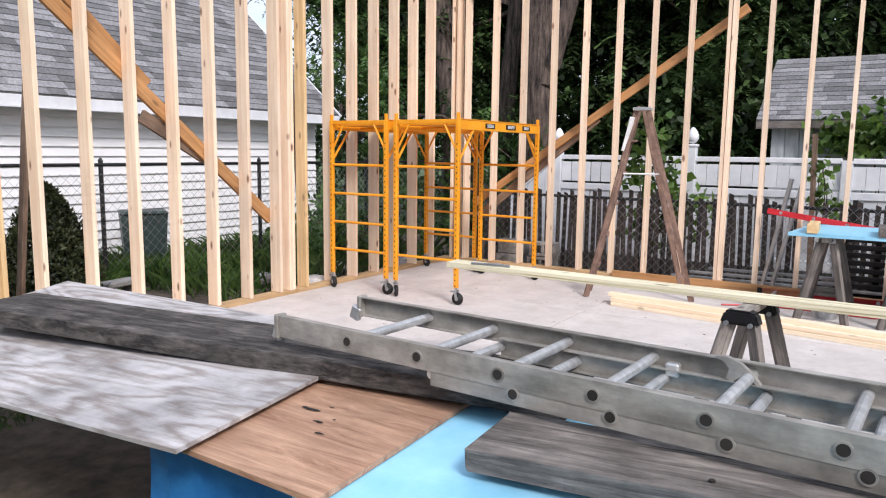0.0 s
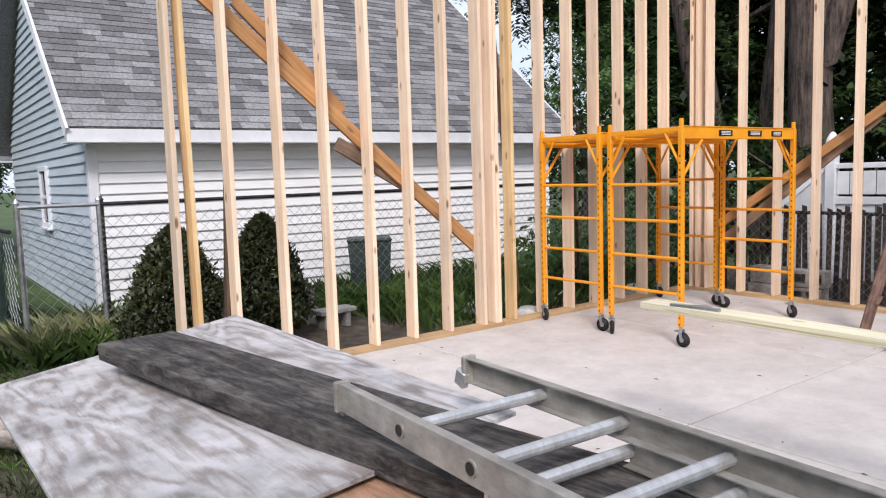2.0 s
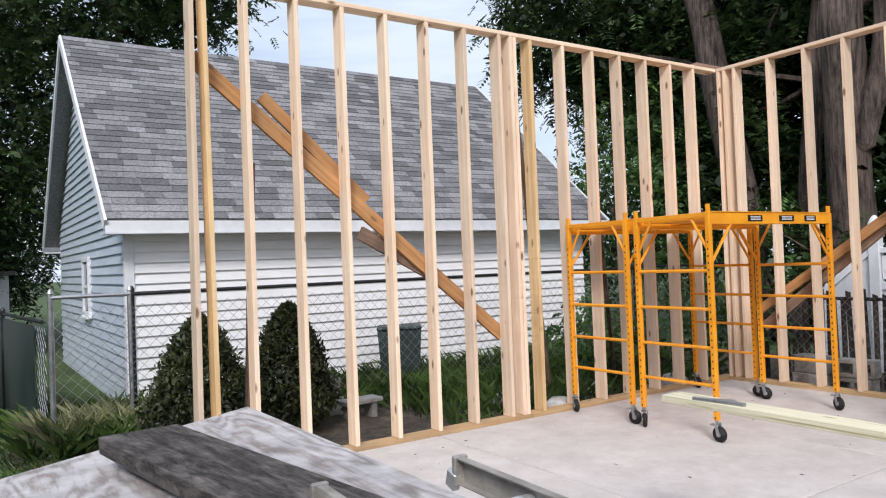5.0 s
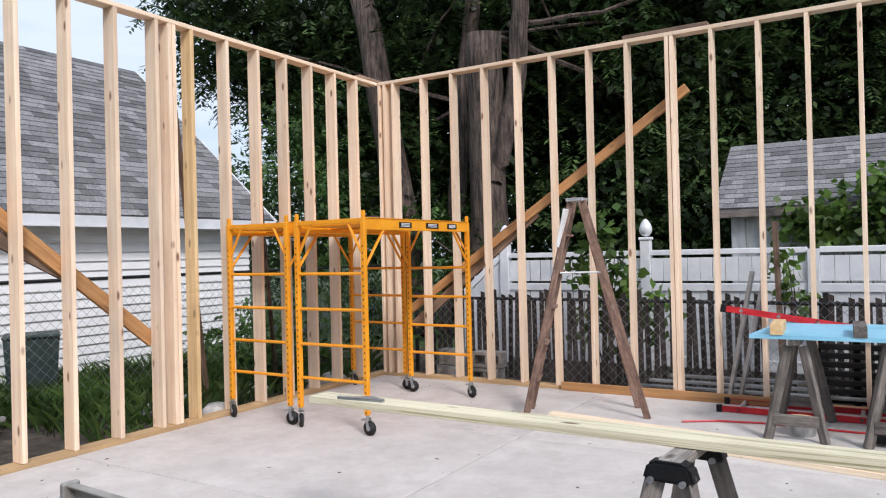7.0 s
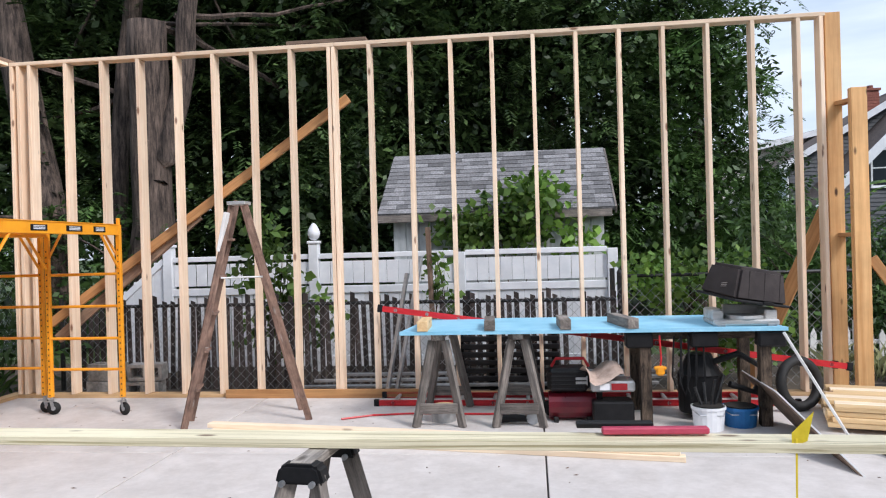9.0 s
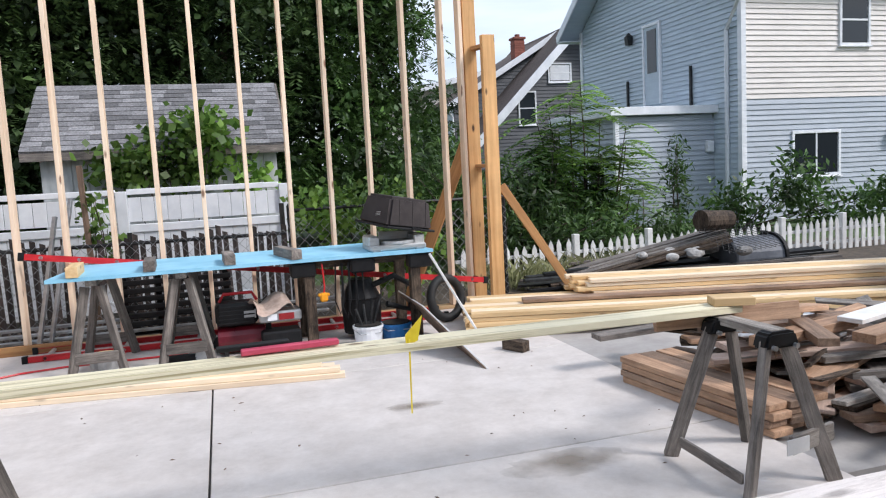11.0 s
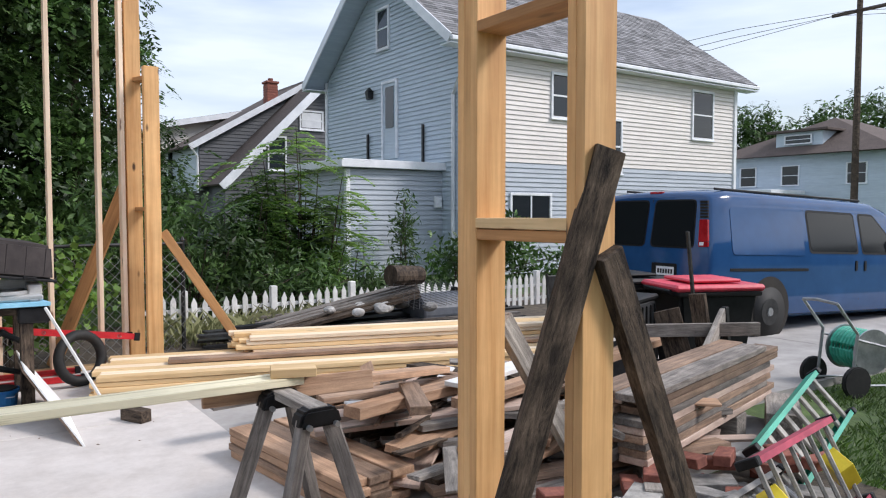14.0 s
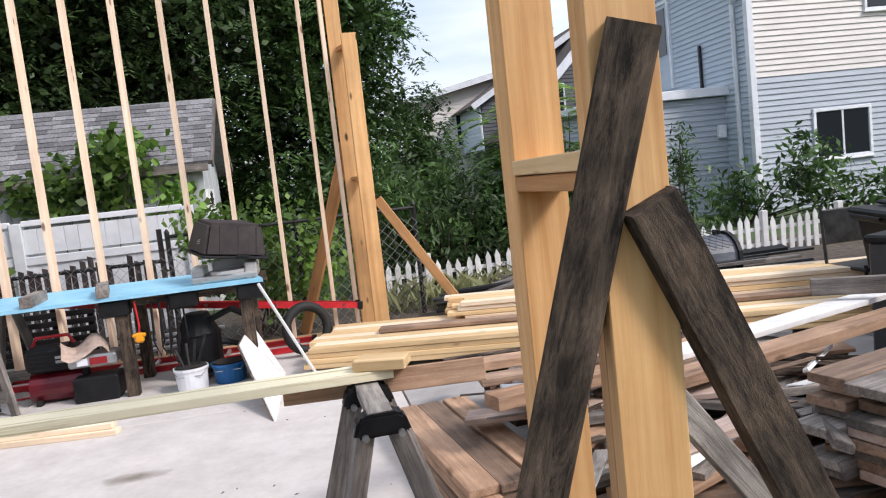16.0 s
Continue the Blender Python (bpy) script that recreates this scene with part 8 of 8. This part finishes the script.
bm = bmesh.new()
rows = []
for x, inset in ((0.0, 0.045), (0.02, 0.018), (0.06, 0.0), (0.5, 0), (1.2, 0), (2.2, 0), (3.2, 0), (3.6, 0), (3.8, 0), (4.0, 0), (4.4, 0), (4.85, 0), (5.2, 0), (5.6, 0), (5.8, 0.02), (5.87, 0.07)):
    half = van_section(x, inset)
    lean = 0.14 * (1 - min(1.0, x / 0.5))
    ring = half + [(-y, z) for y, z in half[-2:0:-1]]
    rows.append([bm.verts.new((x + lean * max(0.0, z - 1.0), y, z)) for y, z in ring])
n = len(rows[0])
for p, q in zip(rows, rows[1:]):
    for k in range(n):
        bm.faces.new((p[k], p[(k + 1) % n], q[(k + 1) % n], q[k]))
for cap in (rows[0], rows[-1]):
    for k in range(1, n // 2):
        quad = (cap[k], cap[k + 1], cap[-k - 1], cap[-k]) if k + 1 != n // 2 else (cap[k], cap[k + 1], cap[-k])
        bm.faces.new(quad)
    bm.faces.new((cap[0], cap[1], cap[-1]))
bmesh.ops.recalc_face_normals(bm, faces=bm.faces[:])
body = part("body", bm, VANBLUE, van, "blue painted body")
body.data.shade_smooth()
body.data.set_sharp_from_angle(angle=radians(38))


def rounded(pts, r, seg=4):
    """The polygon with its corners rounded by r."""
    out = []
    for i, p in enumerate(pts):
        p, a, b = Vector(p), Vector(pts[i - 1]), Vector(pts[(i + 1) % len(pts)])
        u, v = p + (a - p).normalized() * r, p + (b - p).normalized() * r
        out += [tuple(u.lerp(p, f).lerp(p.lerp(v, f), f)) for f in [k / seg for k in range(seg + 1)]]
    return out


def plate(name, front, back, material, label, parent):
    n = len(front)
    fs = [tuple(range(n)), tuple(range(2 * n - 1, n - 1, -1))] + [(i, i + n, (i + 1) % n + n, (i + 1) % n) for i in range(n)]
    b2 = link_mesh(name, front + back, fs, material)
    return part(name, b2, material, parent, label)


def side_panel(name, pts, material, off, label="", r=0.0):
    pts = rounded(pts, r) if r else pts
    side = lambda z: -(0.99 - 0.17 * max(0.0, z - 1.0))
    return plate(name, [(x, side(z) - off, z) for x, z in pts], [(x, side(z) + 0.02, z) for x, z in pts], material, label, van)


def rear_panel(name, pts, material, off, label="", r=0.0, parent=None):
    pts = rounded(pts, r) if r else pts
    rear = lambda z: 0.14 * max(0.0, z - 1.0)
    return plate(name, [(rear(z) - off, y, z) for y, z in pts], [(rear(z) + 0.02, y, z) for y, z in pts], material, label, parent or van)


def oblong(y0, y1, z0, z1):
    return [(y0, z0), (y1, z0), (y1, z1), (y0, z1)]


side_panel("window_rubber", [(1.98, 1.03), (1.96, 1.60), (3.10, 1.60), (3.14, 1.03)], BLACK, 0.003, "black window seal", 0.07)
side_panel("side_window", [(2.01, 1.06), (1.99, 1.57), (3.07, 1.57), (3.10, 1.06)], VANGLASS, 0.006, "dark tinted side window", 0.06)
side_panel("window_rubber", [(3.23, 1.03), (3.20, 1.60), (3.58, 1.60), (4.32, 1.03)], BLACK, 0.003, "black window seal", 0.06)
side_panel("side_window", [(3.26, 1.06), (3.23, 1.57), (3.57, 1.57), (4.24, 1.06)], VANGLASS, 0.006, "front door window", 0.05)
side_panel("pressed_panel", [(0.40, 1.0), (0.42, 1.57), (1.86, 1.57), (1.86, 1.0)], VANBLUE, 0.007, "pressed side panel", 0.06)
side_panel("slide_track", [(0.36, 0.80), (0.36, 0.835), (1.95, 0.835), (1.95, 0.80)], BLACK, 0.006)
side_panel("door_seam", [(1.91, 0.40), (1.91, 1.60), (1.918, 1.60), (1.918, 0.40)], HOLE, 0.002)
side_panel("door_seam", [(3.165, 0.40), (3.165, 1.60), (3.173, 1.60), (3.173, 0.40)], HOLE, 0.002)
for x in (3.05, 3.27):
    side_panel("door_handle", [(x, 0.80), (x, 0.94), (x + 0.05, 0.94), (x + 0.05, 0.80)], BLACK, 0.012, "", 0.015)

for e in (-1, 1):
    rear_panel("window_rubber", [(e * 0.045, 1.055), (e * 0.735, 1.055), (e * 0.69, 1.655), (e * 0.045, 1.655)], BLACK, 0.004, "black window seal", 0.07)
    rear_panel("rear_window", [(e * 0.065, 1.075), (e * 0.715, 1.075), (e * 0.672, 1.635), (e * 0.065, 1.635)], VANGLASS, 0.008, "dark rear door window", 0.06)
    rear_panel("tail_lamp", [(e * 0.80, 1.15), (e * 0.935, 1.15), (e * 0.89, 1.41), (e * 0.775, 1.41)], LAMPRED, 0.016, "red tail lamp", 0.012)
    rear_panel("reverse_lamp", [(e * 0.805, 1.085), (e * 0.94, 1.085), (e * 0.935, 1.148), (e * 0.80, 1.148)], LAMPRED, 0.016, "lower lamp lens", 0.01)
    rear_panel("lamp_clear", [(e * 0.82, 1.10), (e * 0.88, 1.10), (e * 0.88, 1.14), (e * 0.82, 1.14)], WHITEPVC, 0.019)
    for k in range(6):
        z = 1.43 + 0.036 * k
        rear_panel("vent_slat", [(e * (0.775 - 0.006 * k), z), (e * (0.888 - 0.007 * k), z), (e * (0.882 - 0.007 * k), z + 0.026), (e * (0.769 - 0.006 * k), z + 0.026)], BLACK, 0.010)
rear_panel("door_seam", oblong(-0.005, 0.005, 0.45, 1.66), HOLE, 0.003)
rear_panel("plate_recess", oblong(-0.50, -0.10, 0.70, 0.86), BLACK, 0.006, "", 0.02)
rear_panel("number_plate", oblong(-0.46, -0.18, 0.71, 0.82), WHITEPVC, 0.010, "pale licence plate")
for k in range(6):
    rear_panel("plate_bar", oblong(-0.44 + 0.042 * k, -0.412 + 0.042 * k, 0.735, 0.79), DKMETAL, 0.013)
rear_panel("bumper", oblong(-0.93, 0.93, 0.32, 0.50), CHROME, 0.12, "chrome rear bumper", 0.03)
part("brake_lamp", box(0.05, 0.22, 0.04, 0.01), LAMPRED, van, m=Matrix.Translation((0.16, 0, 1.745)))
for y in (-0.72, 0.72):
    part("roof_rail", box(3.2, 0.03, 0.03, 0.008), BLACK, van, m=Matrix.Translation((1.95, y, 1.795)))
part("mirror", box(0.12, 0.14, 0.22, 0.03), BLACK, van, m=Matrix.Translation((4.2, -1.08, 1.16)))
for x in (1.15, 4.78):
    for y in (-0.93, 0.93):
        arch = part("wheel_arch", disc_bm(0.405, 0.14, 32), HOLE, van, m=Matrix.Translation((x, y * 0.992, 0.33)) @ Matrix.Rotation(radians(90), 4, 'X'))
        w = part("wheel", disc_bm(0.20, 0.2, 24), DKMETAL, van, m=Matrix.Translation((x, y * 0.965, 0.29)) @ Matrix.Rotation(radians(90), 4, 'X'))
        part("tyre", disc_bm(0.35, 0.21, 30, 0.04), RUBBER, w, "black tyre", Matrix.Translation((0, 0, 0)), True)
        part("rim", disc_bm(0.19, 0.225, 20, 0.02), DKMETAL, w, "dull steel rim")
        part("hub", disc_bm(0.06, 0.245, 14, 0.01), STEEL, w)


def wheelie_bin(label, x, y, rz, lid_mat):
    b = thing("wheeled_bin", label, "bin", pose(x, y, GZ + 0.05, 0, 0, rz), "wheeled bins")
    bm = bmesh.new()
    lo, hi = (0.24, 0.28), (0.31, 0.38)
    vs = [bm.verts.new((sx * a, sy * c, z)) for z, (a, c) in ((0.05, lo), (0.84, hi)) for sx, sy in ((-1, -1), (1, -1), (1, 1), (-1, 1))]
    for f in ((0, 1, 5, 4), (1, 2, 6, 5), (2, 3, 7, 6), (3, 0, 4, 7), (4, 5, 6, 7), (3, 2, 1, 0)):
        bm.faces.new([vs[i] for i in f])
    bmesh.ops.bevel(bm, geom=bm.edges[:], offset=0.03, segments=2, affect='EDGES')
    part("body", bm, BLACK, b, "black plastic body")
    part("rim", box(0.68, 0.82, 0.05, 0.015), BLACK, b, m=Matrix.Translation((0, 0, 0.84)))
    ld = box(0.70, 0.86, 0.05, 0.02)
    for v in ld.verts:
        v.co.z += 0.05 * (1 - (v.co.x / 0.36) ** 2) if v.co.z > 0 else 0
    part("lid", ld, lid_mat, b, "moulded lid", Matrix.Translation((0, 0, 0.885)))
    part("lid_ridge", box(0.5, 0.5, 0.03, 0.012), lid_mat, b, m=Matrix.Translation((0, 0, 0.945)))
    part("handle", tube_bm([(-0.25, 0.44, 0.86), (0.25, 0.44, 0.86)], 0.015, 8), BLACK, b)
    for s in (-1, 1):
        part("wheel", disc_bm(0.1, 0.05, 16, 0.01), RUBBER, b, m=Matrix.Translation((0.27 * s, 0.3, 0.06)) @ Matrix.Rotation(radians(90), 4, 'Y'))


wheelie_bin("black wheeled bin with a black lid by the van", 12.6, -2.60, 72, BLACK)
wheelie_bin("black wheeled bin with a red lid by the van", 12.75, -3.42, 66, BINRED)
tote = thing("ribbed_tote", "dark grey ribbed plastic tote standing among the scrap", "tote", pose(11.9, -3.25, GZ + 0.05, 0, 0, 20))
part("body", box(0.5, 0.4, 0.78, 0.02), surf("grey_tote_plastic", (0.03, 0.031, 0.035), (0.05, 0.052, 0.056), (8, 8, 8), 0.5, bump=0.05), tote, m=Matrix.Translation((0, 0, 0.4)))
part("lid", box(0.54, 0.44, 0.05, 0.015), BLACK, tote, m=Matrix.Translation((0, 0, 0.81)))
for k in range(5):
    part("rib", box(0.02, 0.02, 0.7, 0.005), BLACK, tote, m=Matrix.Translation((-0.2 + 0.1 * k, -0.205, 0.4)))
reel = thing("hose_reel_cart", "green garden hose wound on a wheeled metal cart", "hose reel", pose(13.75, -4.35, GZ, 0, 0, -20))
for s in (-1, 1):
    part("side_frame", tube_bm([(-0.25, 0.2 * s, 0.1), (-0.2, 0.2 * s, 0.55), (-0.42, 0.2 * s, 0.82)], 0.014, 8), STEEL, reel)
    part("side_frame", tube_bm([(-0.25, 0.2 * s, 0.1), (0.2, 0.2 * s, 0.08), (0.2, 0.2 * s, 0.4), (-0.2, 0.2 * s, 0.5)], 0.012, 8), STEEL, reel)
    part("wheel", disc_bm(0.14, 0.05, 20, 0.01), RUBBER, reel, m=Matrix.Translation((-0.25, 0.25 * s, 0.14)) @ Matrix.Rotation(radians(90), 4, 'X'))
    part("flange", disc_bm(0.2, 0.015, 24), STEEL, reel, m=Matrix.Translation((0.0, 0.16 * s, 0.38)) @ Matrix.Rotation(radians(90), 4, 'X'))
part("handle", tube_bm([(-0.42, -0.2, 0.82), (-0.45, 0, 0.84), (-0.42, 0.2, 0.82)], 0.014, 8), STEEL, reel)
for k in range(8):
    pts = [(0.17 * math.cos(a), -0.13 + 0.037 * k + 0.006 * math.sin(a), 0.38 + 0.17 * math.sin(a)) for a in [2 * math.pi * i / 18 for i in range(19)]]
    part("hose_turn", tube_bm(pts, 0.018, 6), TEAL, reel, "green hose")
pl = thing("patio_chair", "small dark metal chair frame among the scrap", "chair", pose(12.55, -2.05, GZ - 0.0))
for a, b in (((-0.2, -0.2, 0), (-0.2, -0.2, 0.5)), ((0.2, -0.2, 0), (0.2, -0.2, 0.5)), ((-0.2, 0.2, 0), (-0.22, 0.26, 0.95)), ((0.2, 0.2, 0), (0.22, 0.26, 0.95))):
    part("leg", tube_bm([a, b], 0.014, 6), DKMETAL, pl)
part("seat", box(0.44, 0.44, 0.03, 0.01), DKMETAL, pl, m=Matrix.Translation((0, 0, 0.46)))
part("back", box(0.44, 0.02, 0.3, 0.01), DKMETAL, pl, m=Matrix.Translation((0, 0.25, 0.78)))
